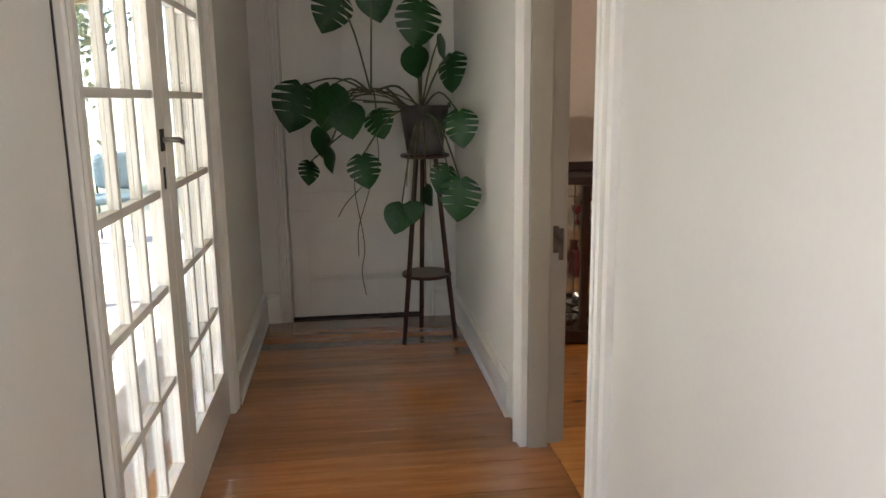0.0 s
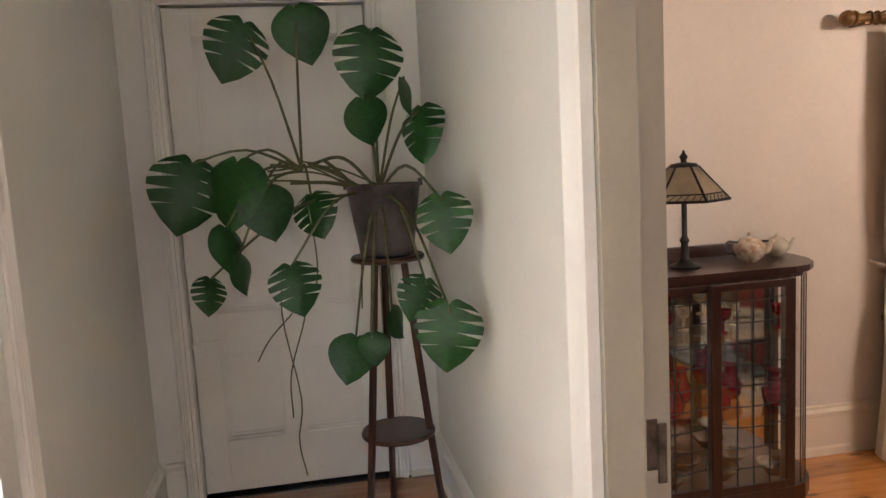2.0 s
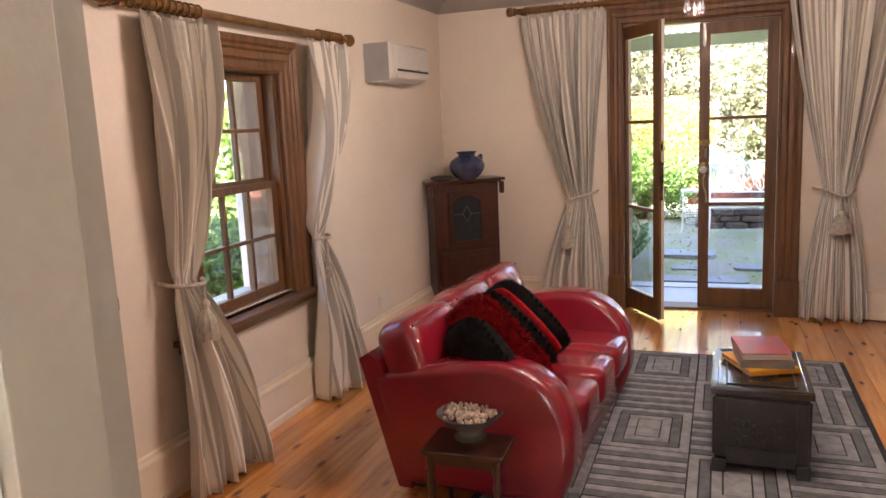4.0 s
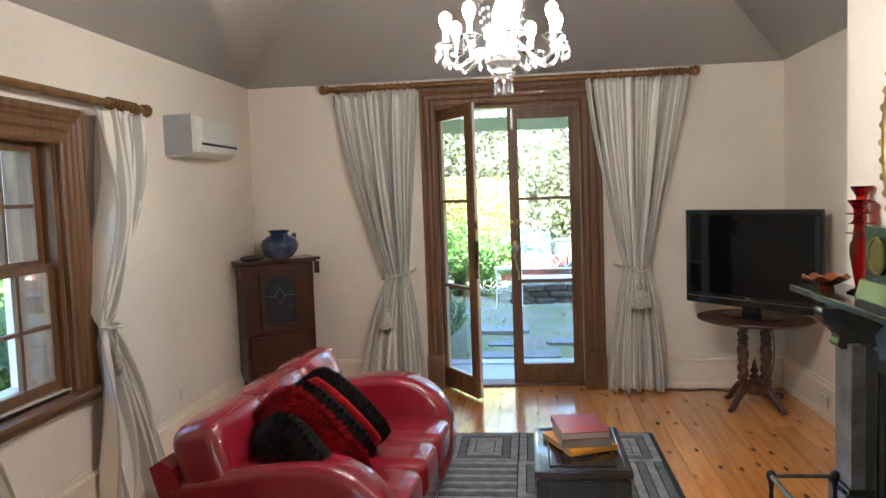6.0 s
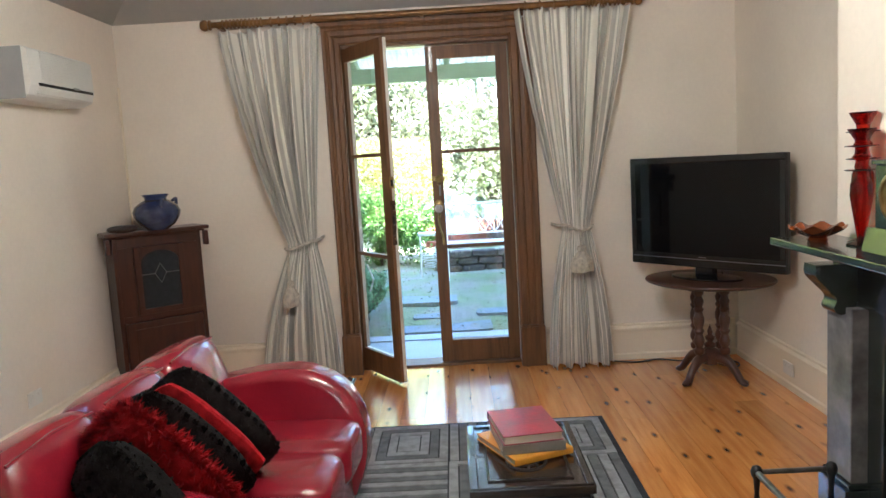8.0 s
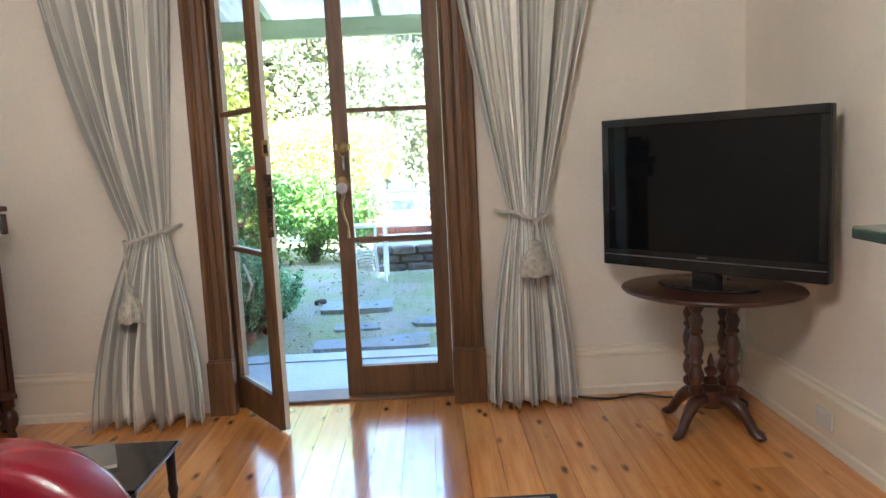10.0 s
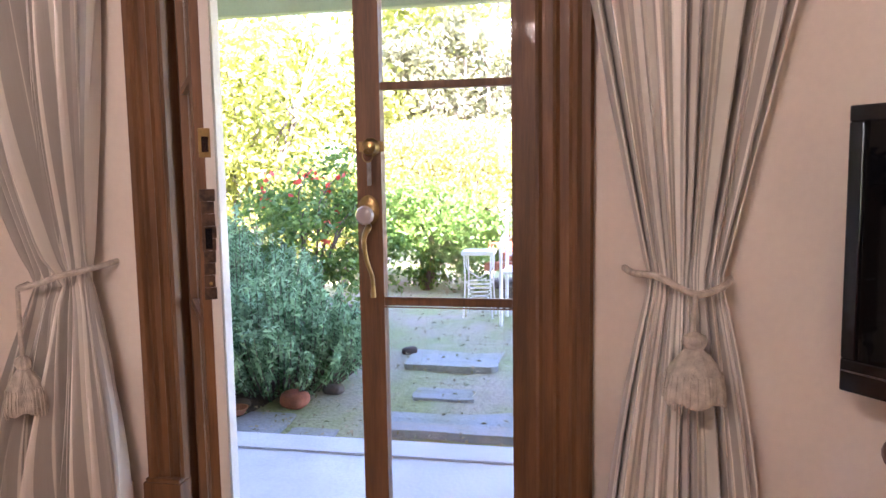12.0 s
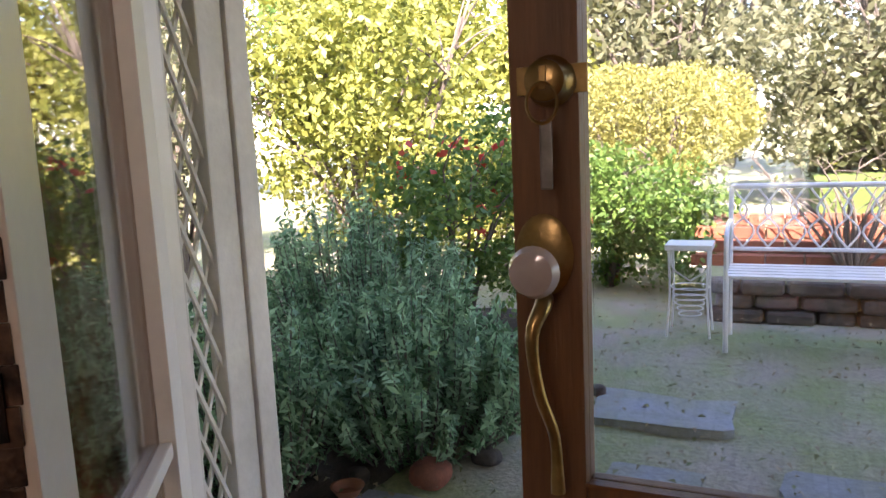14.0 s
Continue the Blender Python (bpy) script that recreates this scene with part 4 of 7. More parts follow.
# ---- chest and books ----
def chest():
    x0, x1, y0, y1, h = 3.585, 4.125, 1.352, 1.722, 0.385
    ob = thing("carved_chest", "small dark carved wooden chest on the rug", "chest")
    part("body", boxes([(x0 + 0.012, x1 - 0.012, y0 + 0.01, y1 - 0.01, 0.075, h - 0.035)], 0.003), M_EBONY, ob)
    part("lid", boxes([(x0 - 0.006, x1 + 0.006, y0 - 0.006, y1 + 0.006, h - 0.034, h - 0.006), (x0 - 0.002, x1 + 0.002, y0 - 0.002, y0 + 0.022, h - 0.006, h), (x0 - 0.002, x1 + 0.002, y1 - 0.022, y1 + 0.002, h - 0.006, h), (x0 - 0.002, x0 + 0.022, y0 + 0.022, y1 - 0.022, h - 0.006, h), (x1 - 0.022, x1 + 0.002, y0 + 0.022, y1 - 0.022, h - 0.006, h)], 0.003), M_LACQUER, ob)
    # carved relief on the lid: inner border and a central rosette
    bm = boxes([(x0 + 0.05, x1 - 0.05, y0 + 0.052, y0 + 0.060, h - 0.007, h - 0.001), (x0 + 0.05, x1 - 0.05, y1 - 0.060, y1 - 0.052, h - 0.007, h - 0.001), (x0 + 0.05, x0 + 0.058, y0 + 0.06, y1 - 0.06, h - 0.007, h - 0.001), (x1 - 0.058, x1 - 0.05, y0 + 0.06, y1 - 0.06, h - 0.007, h - 0.001)], 0.001)
    part("lid_border", bm, M_EBONY, ob)
    bm = bmesh.new()
    cx, cy = (x0 + x1) / 2 - 0.07, (y0 + y1) / 2
    for r in (0.045, 0.075):
        add_tube(bm, [(cx + r * math.cos(a), cy + 0.85 * r * math.sin(a), h - 0.005) for a in [2 * math.pi * i / 32 for i in range(33)]], 0.005, 6)
    for k in range(10):
        a = 2 * math.pi * k / 10
        add_tube(bm, [(cx + 0.02 * math.cos(a), cy + 0.02 * math.sin(a), h - 0.005), (cx + 0.04 * math.cos(a + 0.2), cy + 0.034 * math.sin(a + 0.2), h - 0.004), (cx + 0.066 * math.cos(a), cy + 0.056 * math.sin(a), h - 0.005)], 0.004, 5)
    part("rosette", bm, M_EBONY, ob, "carved round rosette")
    # frames and panels on the four sides
    for s in ("x0", "x1"):
        xa, xb = (x0, x0 + 0.012) if s == "x0" else (x1 - 0.012, x1)
        part("side_panel", boxes([(xa, xb, y0 + 0.012, y0 + 0.055, 0.09, h - 0.05), (xa, xb, y1 - 0.055, y1 - 0.012, 0.09, h - 0.05), (xa, xb, y0 + 0.055, y1 - 0.055, h - 0.12, h - 0.05), (xa, xb, y0 + 0.055, y1 - 0.055, 0.09, 0.125)], 0.003), M_EBONY, ob)
        bm = bmesh.new()
        xm = xa + 0.004 if s == "x0" else xb - 0.004
        rg = random.Random(4)
        for k in range(26):
            yy, zz = rg.uniform(y0 + 0.075, y1 - 0.075), rg.uniform(0.14, h - 0.135)
            add_lathe(bm, [(0.001, -0.007), (0.012, -0.003), (0.012, 0.003), (0.001, 0.007)], 7, Matrix.Translation((xm, yy, zz)) @ pose(0, 0, 0, 0, 90, 0) @ Matrix.Diagonal((1.6, 0.8, 1, 1)))
        part("carving", bm, M_EBONY, ob, "worn carved figures", True)["kind"] = "stuff"
    for s in (0, 1):
        ya, yb = (y0, y0 + 0.011) if s == 0 else (y1 - 0.011, y1)
        part("front_panel", boxes([(x0 + 0.012, x0 + 0.06, ya, yb, 0.09, h - 0.05), (x1 - 0.06, x1 - 0.012, ya, yb, 0.09, h - 0.05), (x0 + 0.06, x1 - 0.06, ya, yb, h - 0.10, h - 0.05), (x0 + 0.06, x1 - 0.06, ya, yb, 0.09, 0.125)], 0.003), M_EBONY, ob)
    for xa in (x0, x1 - 0.055):
        for ya in (y0, y1 - 0.055):
            part("foot", boxes([(xa, xa + 0.055, ya, ya + 0.055, 0.0, 0.076)], 0.008), M_EBONY, ob)
    part("apron", boxes([(x0 + 0.006, x0 + 0.02, y0 + 0.056, y1 - 0.056, 0.055, 0.09), (x1 - 0.02, x1 - 0.006, y0 + 0.056, y1 - 0.056, 0.055, 0.09), (x0 + 0.056, x1 - 0.056, y0 + 0.006, y0 + 0.02, 0.055, 0.09), (x0 + 0.056, x1 - 0.056, y1 - 0.02, y1 - 0.006, 0.055, 0.09)], 0.004), M_EBONY, ob)


chest()
M_PAPER = mat("page_edges", (0.62, 0.56, 0.45), 0.8, vary=0.08, scale=3, fine=260, bump=0.2, stretch=(0.2, 0.2, 8))
M_YELLOWCOVER = mat("orange_yellow_cover", (0.62, 0.27, 0.02), 0.35, vary=0.08, bump=0.03)
M_GREYCOVER = mat("grey_cover", (0.20, 0.185, 0.16), 0.35, vary=0.12, bump=0.03)
M_REDCOVER = mat("crimson_cover", (0.34, 0.035, 0.05), 0.3, vary=0.3, scale=14, fine=70, bump=0.03, second=(0.20, 0.06, 0.07))


def book(cx, cy, z, w, d, t, turn, cover, label):
    ob = thing("book", label, "book", Matrix.Translation((cx, cy, z)) @ pose(0, 0, 0, 0, 0, turn), "books on the chest")
    part("page_block", box(-w / 2 + 0.004, w / 2 - 0.004, -d / 2 + 0.001, d / 2 - 0.004, 0.003, t - 0.003), M_PAPER, ob)
    part("cover", boxes([(-w / 2, w / 2, -d / 2, d / 2, 0, 0.0028), (-w / 2, w / 2, -d / 2, d / 2, t - 0.0028, t), (-w / 2, w / 2, -d / 2 - 0.002, -d / 2 + 0.0008, 0.0028, t - 0.0028)], 0.0008), cover, ob)
    return ob


book(3.90, 1.535, 0.385, 0.22, 0.28, 0.022, -66, M_YELLOWCOVER, "orange-yellow book at the bottom of the stack")
book(3.915, 1.525, 0.4075, 0.21, 0.27, 0.034, -83, M_GREYCOVER, "thick grey book in the middle of the stack")
book(3.91, 1.53, 0.442, 0.20, 0.265, 0.030, 99, M_REDCOVER, "crimson patterned book on top of the stack")


# ---- stool table with glass bowl ----
st = thing("side_table", "small dark wooden side table beside the sofa's arm", "side table", Matrix.Translation((3.005, 2.567, 0)) @ pose(0, 0, 0, 0, 0, 2))
M_STOOL = M_DARKWOOD
part("tabletop", boxes([(-0.138, 0.138, -0.155, 0.155, 0.292, 0.312)], 0.006), M_STOOL, st)
part("apron", boxes([(-0.115, 0.115, -0.132, -0.12, 0.25, 0.292), (-0.115, 0.115, 0.12, 0.132, 0.25, 0.292), (-0.115, -0.103, -0.12, 0.12, 0.25, 0.292), (0.103, 0.115, -0.12, 0.12, 0.25, 0.292)], 0.002), M_STOOL, st)
for sx in (-1, 1):
    for sy in (-1, 1):
        part("leg", lathe([(0.009, 0), (0.012, 0.02), (0.010, 0.03), (0.014, 0.10), (0.016, 0.18), (0.012, 0.22), (0.017, 0.235), (0.017, 0.292)], 10, Matrix.Translation((sx * 0.108, sy * 0.125, 0))), M_STOOL, st, smooth=True)
bw = thing("glass_bowl", "footed cut-glass bowl filled with pale shells", "bowl", Matrix.Translation((3.02, 2.572, 0.312)) @ Matrix.Diagonal((1.15, 1.15, 1.15, 1)))
part("bowl", lathe([(0.052, 0), (0.055, 0.006), (0.034, 0.016), (0.032, 0.026), (0.045, 0.036), (0.085, 0.062), (0.108, 0.088), (0.110, 0.090), (0.106, 0.090), (0.080, 0.068), (0.040, 0.046), (0.002, 0.042)], 36), mat("cut_glass", (0.86, 0.88, 0.88), 0.06, vary=0.03, scale=60, fine=200, bump=0.15, trans=0.93), bw, smooth=True)
M_SHELL = mat("pale_shells", (0.62, 0.48, 0.36), 0.6, vary=0.25, scale=20, fine=90, bump=0.2, per_object=0.3)
bm = bmesh.new()
rg = random.Random(9)
for k in range(150):
    a, r = rg.uniform(0, 6.28), 0.088 * math.sqrt(rg.random())
    z = 0.058 + 0.3 * r + 0.022 * (1 - (r / 0.09) ** 2) + rg.uniform(-0.006, 0.008)
    add_lathe(bm, [(0.002, -0.006), (0.009, -0.002), (0.009, 0.002), (0.002, 0.006)], 6, Matrix.Translation((r * math.cos(a), r * math.sin(a), z)) @ pose(0, 0, 0, rg.uniform(0, 180), rg.uniform(0, 180), 0))
tagged(part("shell_fill", bm, M_SHELL, bw, "heap of pale shells"), kind="stuff")


# ---- air conditioner ----
ac = thing("air_conditioner", "white wall-mounted split air conditioner", "air conditioner")
ax0, ax1 = 4.905, 5.52
part("housing", prism([(3.829, 1.765), (3.829, 2.005), (3.66, 2.005), (3.635, 1.99), (3.632, 1.83), (3.65, 1.785), (3.70, 1.765)], "x", ax0, ax1), M_WHITEPLASTIC, ac)
part("end_cap", boxes([(ax0 - 0.006, ax0, 3.66, 3.829, 1.768, 2.003)], 0.002), M_GREYPLASTIC, ac, "grey end panel")
bm = bmesh.new()
for k in range(16):
    z = 1.862 + k * 0.0082
    add_box(bm, ax0 + 0.10, ax1 - 0.012, 3.628, 3.634, z, z + 0.004)
part("grille", bm, M_WHITEPLASTIC, ac)
# no recess here: a black strip gives the slot its inner shade
part("slot_shade", boxes([(ax0 + 0.07, ax1 - 0.012, 3.630, 3.640, 1.828, 1.842)]), M_TVBLACK, ac, "black strip drawn as the shaded air slot")
part("flap", boxes([(ax0 + 0.07, ax1 - 0.012, 3.636, 3.65, 1.79, 1.822)], 0.003), M_WHITEPLASTIC, ac)
part("badge", boxes([(5.30, 5.35, 3.626, 3.634, 1.838, 1.848)]), M_PEWTER, ac)


# ---- corner cabinet with vase ----
def corner_cabinet():
    a, b = Vector((5.69, 3.755, 0)), Vector((6.075, 3.275, 0))
    d = (b - a).normalized()
    n = Vector((d.y, -d.x, 0))
    if n.x > 0:
        n = -n
    o = (a + b) / 2
    m = Matrix(((d.x, -n.x, 0, o.x), (d.y, -n.y, 0, o.y), (0, 0, 1, 0), (0, 0, 0, 1)))
    ob = thing("corner_cabinet", "dark wooden cabinet with a small glazed door", "cabinet", m)
    w, h, dp = 0.52, 1.03, 0.22
    part("carcass", boxes([(-w / 2, -w / 2 + 0.022, 0, dp, 0.20, h), (w / 2 - 0.022, w / 2, 0, dp, 0.20, h), (-w / 2 + 0.022, w / 2 - 0.022, dp - 0.015, dp, 0.20, h), (-w / 2 + 0.022, w / 2 - 0.022, 0, dp - 0.015, 0.20, 0.24), (-w / 2 + 0.022, w / 2 - 0.022, 0.02, dp - 0.015, 0.52, 0.54)], 0.002), M_MAHOGANY, ob)
    part("top", boxes([(-w / 2 - 0.045, w / 2 + 0.045, -0.045, dp, h + 0.012, h + 0.034), (-w / 2 - 0.022, w / 2 + 0.022, -0.022, dp, h, h + 0.012)], 0.005), M_MAHOGANY, ob)
    z0 = 0.56
    part("front_rail", boxes([(-w / 2 + 0.022, w / 2 - 0.022, 0, 0.02, h - 0.06, h - 0.001), (-w / 2 + 0.022, w / 2 - 0.022, 0, 0.02, 0.525, z0), (-w / 2 + 0.022, -0.15, 0, 0.02, z0, h - 0.06), (0.15, w / 2 - 0.022, 0, 0.02, z0, h - 0.06)], 0.002), M_MAHOGANY, ob)
    # arched glass door
    door = part("door", boxes([(-0.148, -0.112, -0.012, 0.012, z0 + 0.002, h - 0.062), (0.112, 0.148, -0.012, 0.012, z0 + 0.002, h - 0.062), (-0.112, 0.112, -0.012, 0.012, z0 + 0.002, z0 + 0.035)], 0.003), M_MAHOGANY, ob)
    arch = [(-0.112, h - 0.062), (-0.112, h - 0.16)] + [(-0.112 * math.cos(math.pi * i / 12), h - 0.16 + 0.07 * math.sin(math.pi * i / 12)) for i in range(1, 12)] + [(0.112, h - 0.16), (0.112, h - 0.062)]
    part("arch", prism(arch, "y", -0.011, 0.011), M_MAHOGANY, door)
    part("glass", box(-0.112, 0.112, 0.002, 0.006, z0 + 0.035, h - 0.09), mat("leaded_glass", (0.035, 0.04, 0.045), 0.12, vary=0.15, scale=30, bump=0.1), door, "dark leaded glass")
    bm = tube([(-0.112, -0.001, 0.80), (-0.03, -0.001, 0.80)], 0.003, 5)
    add_tube(bm, [(0.03, -0.001, 0.80), (0.112, -0.001, 0.80)], 0.003, 5)
    add_tube(bm, [(0, -0.001, 0.86), (0.034, -0.001, 0.80), (0, -0.001, 0.74), (-0.034, -0.001, 0.80), (0, -0.001, 0.86)], 0.003, 5)
    part("leading", bm, M_PEWTER, door)
    part("lower_door", boxes([(-w / 2 + 0.03, w / 2 - 0.03, -0.008, 0.012, 0.245, 0.52), (-w / 2 + 0.08, w / 2 - 0.08, -0.012, -0.006, 0.29, 0.48)], 0.004), M_MAHOGANY, ob)
    for x in (-w / 2 + 0.03, w / 2 - 0.03):
        for y in (0.03, dp - 0.03):
            part("leg", lathe([(0.012, 0), (0.022, 0.015), (0.016, 0.05), (0.03, 0.075), (0.036, 0.10), (0.030, 0.13), (0.016, 0.145), (0.026, 0.16), (0.026, 0.20)], 14, Matrix.Translation((x, y, 0))), M_MAHOGANY, ob, smooth=True)
    part("apron", boxes([(-w / 2 - 0.004, w / 2 + 0.004, -0.012, 0.01, 0.20, 0.225)], 0.006), M_MAHOGANY, ob)
    for x in (-w / 2 - 0.03, w / 2 + 0.03):
        part("bracket", boxes([(x - 0.012, x + 0.012, -0.03, 0.02, h - 0.09, h)], 0.006), M_MAHOGANY, ob)
    return m


mcc = corner_cabinet()
M_VASE = mat("blue_glaze", (0.016, 0.024, 0.085), 0.14, vary=0.4, scale=9, fine=40, bump=0.03, second=(0.06, 0.08, 0.14), coat=0.5)
va = thing("vase", "squat dark-blue glazed vase on the corner cabinet", "vase", Matrix.Translation((5.85, 3.49, 1.064)))
part("body", lathe([(0.06, 0), (0.065, 0.006), (0.10, 0.03), (0.130, 0.075), (0.136, 0.105), (0.122, 0.14), (0.085, 0.168), (0.062, 0.178), (0.064, 0.19), (0.078, 0.204), (0.076, 0.208), (0.056, 0.19), (0.05, 0.17)], 36), M_VASE, va, smooth=True)
for s in (-1, 1):
    part("lug", tube(curve_pts([(s * 0.08, -0.07, 0.165), (s * 0.11, -0.08, 0.175), (s * 0.125, -0.075, 0.14)], 8), 0.010, 8), M_VASE, va, smooth=True)
cat_ = thing("dark_ornament", "low dark ornament lying beside the vase", "ornament", Matrix.Translation((5.73, 3.64, 1.064)) @ pose(0, 0, 0, 0, 0, -45))
part("body", soft_box(-0.10, 0.08, -0.035, 0.035, 0, 0.045, 6, 2.5), M_EBONY, cat_, smooth=True)


# ---- chandelier ----
def chandelier(cx, cy, zb, ztop):
    ob = thing("chandelier", "lit crystal chandelier with eight bulbs and glass drops", "chandelier", Matrix.Translation((cx, cy, zb)) @ Matrix.Diagonal((0.75, 0.75, 0.86, 1)))
    ztop = zb + (ztop - zb) / 0.86
    part("bottom_bowl", lathe([(0.02, 0.09), (0.055, 0.10), (0.06, 0.108), (0.03, 0.118), (0.05, 0.125), (0.085, 0.15), (0.088, 0.175), (0.06, 0.185), (0.02, 0.19)], 28), M_PORCELAIN, ob, "frosted glass bowl", True)
    part("stem", lathe([(0.02, 0.19), (0.035, 0.22), (0.05, 0.28), (0.045, 0.36), (0.02, 0.42), (0.035, 0.45), (0.025, 0.50), (0.012, 0.55)], 20), M_PORCELAIN, ob, "glass centre stem", True)
    part("crown", lathe([(0.02, 0.545), (0.09, 0.555), (0.105, 0.575), (0.10, 0.58), (0.03, 0.57), (0.02, 0.62), (0.008, 0.64)], 24), M_CRYSTAL, ob, smooth=True)
    part("chain", tube([(0, 0, 0.64), (0, 0, ztop - zb)], 0.006, 8), M_BRASS, ob)
    part("ceiling_cup", lathe([(0.06, ztop - zb - 0.04), (0.05, ztop - zb - 0.02), (0.065, ztop - zb)], 20), M_BRASS, ob, smooth=True)
    drop = [(0.001, 0.0), (0.010, 0.016), (0.013, 0.026), (0.004, 0.052), (0.001, 0.058)]
    bead = [(0.002, 0.0), (0.008, 0.004), (0.008, 0.012), (0.002, 0.016)]
    for k in range(5):
        a = 2 * math.pi * k / 5
        bm = lathe(drop, 7, Matrix.Translation((0.042 * math.cos(a), 0.042 * math.sin(a), 0.012)))
        add_lathe(bm, bead, 8, Matrix.Translation((0.042 * math.cos(a), 0.042 * math.sin(a), 0.074)))
        part("drop", bm, M_CRYSTAL, ob)
    for k in range(8):
        a = 2 * math.pi * k / 8 + 0.25
        ca, sa = math.cos(a), math.sin(a)
        pts = [Vector((r * ca, r * sa, z)) for r, z in [(q[0], q[1]) for q in curve_pts([(0.05, 0.175, 0), (0.10, 0.21, 0), (0.16, 0.165, 0), (0.22, 0.135, 0), (0.265, 0.165, 0), (0.272, 0.205, 0)], 18)]]
        arm_ = part("arm", tube(pts, 0.0085, 9), M_CRYSTAL, ob, smooth=True)
        e = Matrix.Translation((0.272 * ca, 0.272 * sa, 0.205))
        part("drip_pan", lathe([(0.012, 0), (0.03, 0.006), (0.052, 0.022), (0.05, 0.024), (0.02, 0.012), (0.012, 0.014)], 20, e), M_CRYSTAL, arm_, smooth=True)
        part("candle_sleeve", lathe([(0.013, 0.012), (0.013, 0.072)], 12, e), M_PORCELAIN, arm_)
        part("bulb", lathe([(0.009, 0.072), (0.013, 0.082), (0.024, 0.10), (0.029, 0.122), (0.024, 0.142), (0.010, 0.152)], 16, e), M_BULB, arm_, "lit pearl bulb", True)
        bm = bmesh.new()
        for j in range(3):
            b_ = a + (j - 1) * 0.16
            q = Matrix.Translation((0.315 * math.cos(b_), 0.315 * math.sin(b_), 0.155 - 0.0))
            add_lathe(bm, drop, 6, q)
            add_lathe(bm, bead, 7, Matrix.Translation((0.31 * math.cos(b_), 0.31 * math.sin(b_), 0.214)))
        part("drop", bm, M_CRYSTAL, arm_)
        bm = bmesh.new()
        for j in range(12):
            s = j / 11
            r = 0.10 - 0.045 * s + 0.03 * math.sin(math.pi * s)
            z = 0.555 - 0.37 * s
            add_lathe(bm, bead, 6, Matrix.Translation((r * math.cos(a + 0.39), r * math.sin(a + 0.39), z)))
        part("bead_swag", bm, M_CRYSTAL, ob)
    return ob


chandelier(3.43, 1.80, 1.815, LZ + RISE * INSET)
for k in range(4):
    a = 0.25 + math.pi / 8 + math.pi / 2 * k
    lamp = new("chandelier_glow", bpy.data.lights.new("chandelier_glow", "POINT"))
    lamp.data.energy, lamp.data.color, lamp.data.shadow_soft_size = 1.25, (1.0, 0.83, 0.64), 0.03
    lamp.matrix_world = Matrix.Translation((3.43 + 0.30 * math.cos(a), 1.80 + 0.30 * math.sin(a), 2.08))

# ---- garden ----
M_EARTH = mat("mossy_earth", (0.22, 0.25, 0.11), 0.95, vary=0.4, scale=2.6, fine=46, bump=1.0, second=(0.29, 0.26, 0.21))
M_PAVING = mat("grey_paving", (0.23, 0.25, 0.28), 0.85, vary=0.3, scale=3.4, fine=45, bump=0.6, per_object=0.1, second=(0.21, 0.22, 0.17))
M_CONCRETE = mat("blue_grey_concrete", (0.50, 0.53, 0.57), 0.8, vary=0.1, scale=2.2, fine=60, bump=0.25)
M_GREENBEAM = mat("pale_green_paint", (0.36, 0.42, 0.26), 0.5, vary=0.06, scale=4, fine=60, bump=0.06)
M_TIN = mat("corrugated_iron", (0.42, 0.44, 0.44), 0.4, 0.5, vary=0.15, scale=3, fine=60, bump=0.08)
M_OUTWHITE = mat("weathered_white_paint", (0.66, 0.63, 0.55), 0.55, vary=0.1, scale=5, fine=60, bump=0.12)
M_RENDER = mat("outer_render", (0.55, 0.50, 0.40), 0.8, vary=0.08, scale=2, fine=40, bump=0.2)
M_BRICKRED = mat("red_brick", (0.30, 0.10, 0.05), 0.85, vary=0.25, scale=8, fine=60, bump=0.3, per_object=0.25)
M_STONE = mat("field_stone", (0.095, 0.078, 0.062), 0.9, vary=0.25, scale=6, fine=50, bump=0.5, per_object=0.25)
M_WHITEIRON = mat("white_iron", (0.72, 0.72, 0.70), 0.4, vary=0.08, scale=9, fine=90, bump=0.08)
M_TEAL = mat("teal_cushion", (0.065, 0.105, 0.12), 0.8, vary=0.1, bump=0.2)
M_BARK = mat("grey_bark", (0.16, 0.13, 0.10), 0.9, vary=0.25, scale=14, fine=80, bump=0.6, stretch=(1, 1, 0.3))
M_LAWN = mat("lawn", (0.13, 0.20, 0.035), 0.9, vary=0.25, scale=1.5, fine=80, bump=0.5)
M_TERRA = mat("terracotta", (0.30, 0.12, 0.06), 0.8, vary=0.15, bump=0.2)


def foliage(name, color, second, trans=0.4):
    m = bpy.data.materials.new(name)
    m.use_nodes = True
    nt = m.node_tree
    N, L = nt.nodes, nt.links
    b = N["Principled BSDF"]
    ge, rp, df, mx = N.new("ShaderNodeNewGeometry"), N.new("ShaderNodeValToRGB"), N.new("ShaderNodeBsdfTranslucent"), N.new("ShaderNodeMixShader")
    rp.color_ramp.elements[0].color, rp.color_ramp.elements[1].color = (*color, 1), (*second, 1)
    L.new(ge.outputs["Random Per Island"], rp.inputs[0])
    L.new(rp.outputs[0], b.inputs["Base Color"])
    L.new(rp.outputs[0], df.inputs[0])
    b.inputs["Roughness"].default_value = 0.55
    mx.inputs[0].default_value = trans
    L.new(b.outputs[0], mx.inputs[1])
    L.new(df.outputs[0], mx.inputs[2])
    L.new(mx.outputs[0], N["Material Output"].inputs[0])
    return m


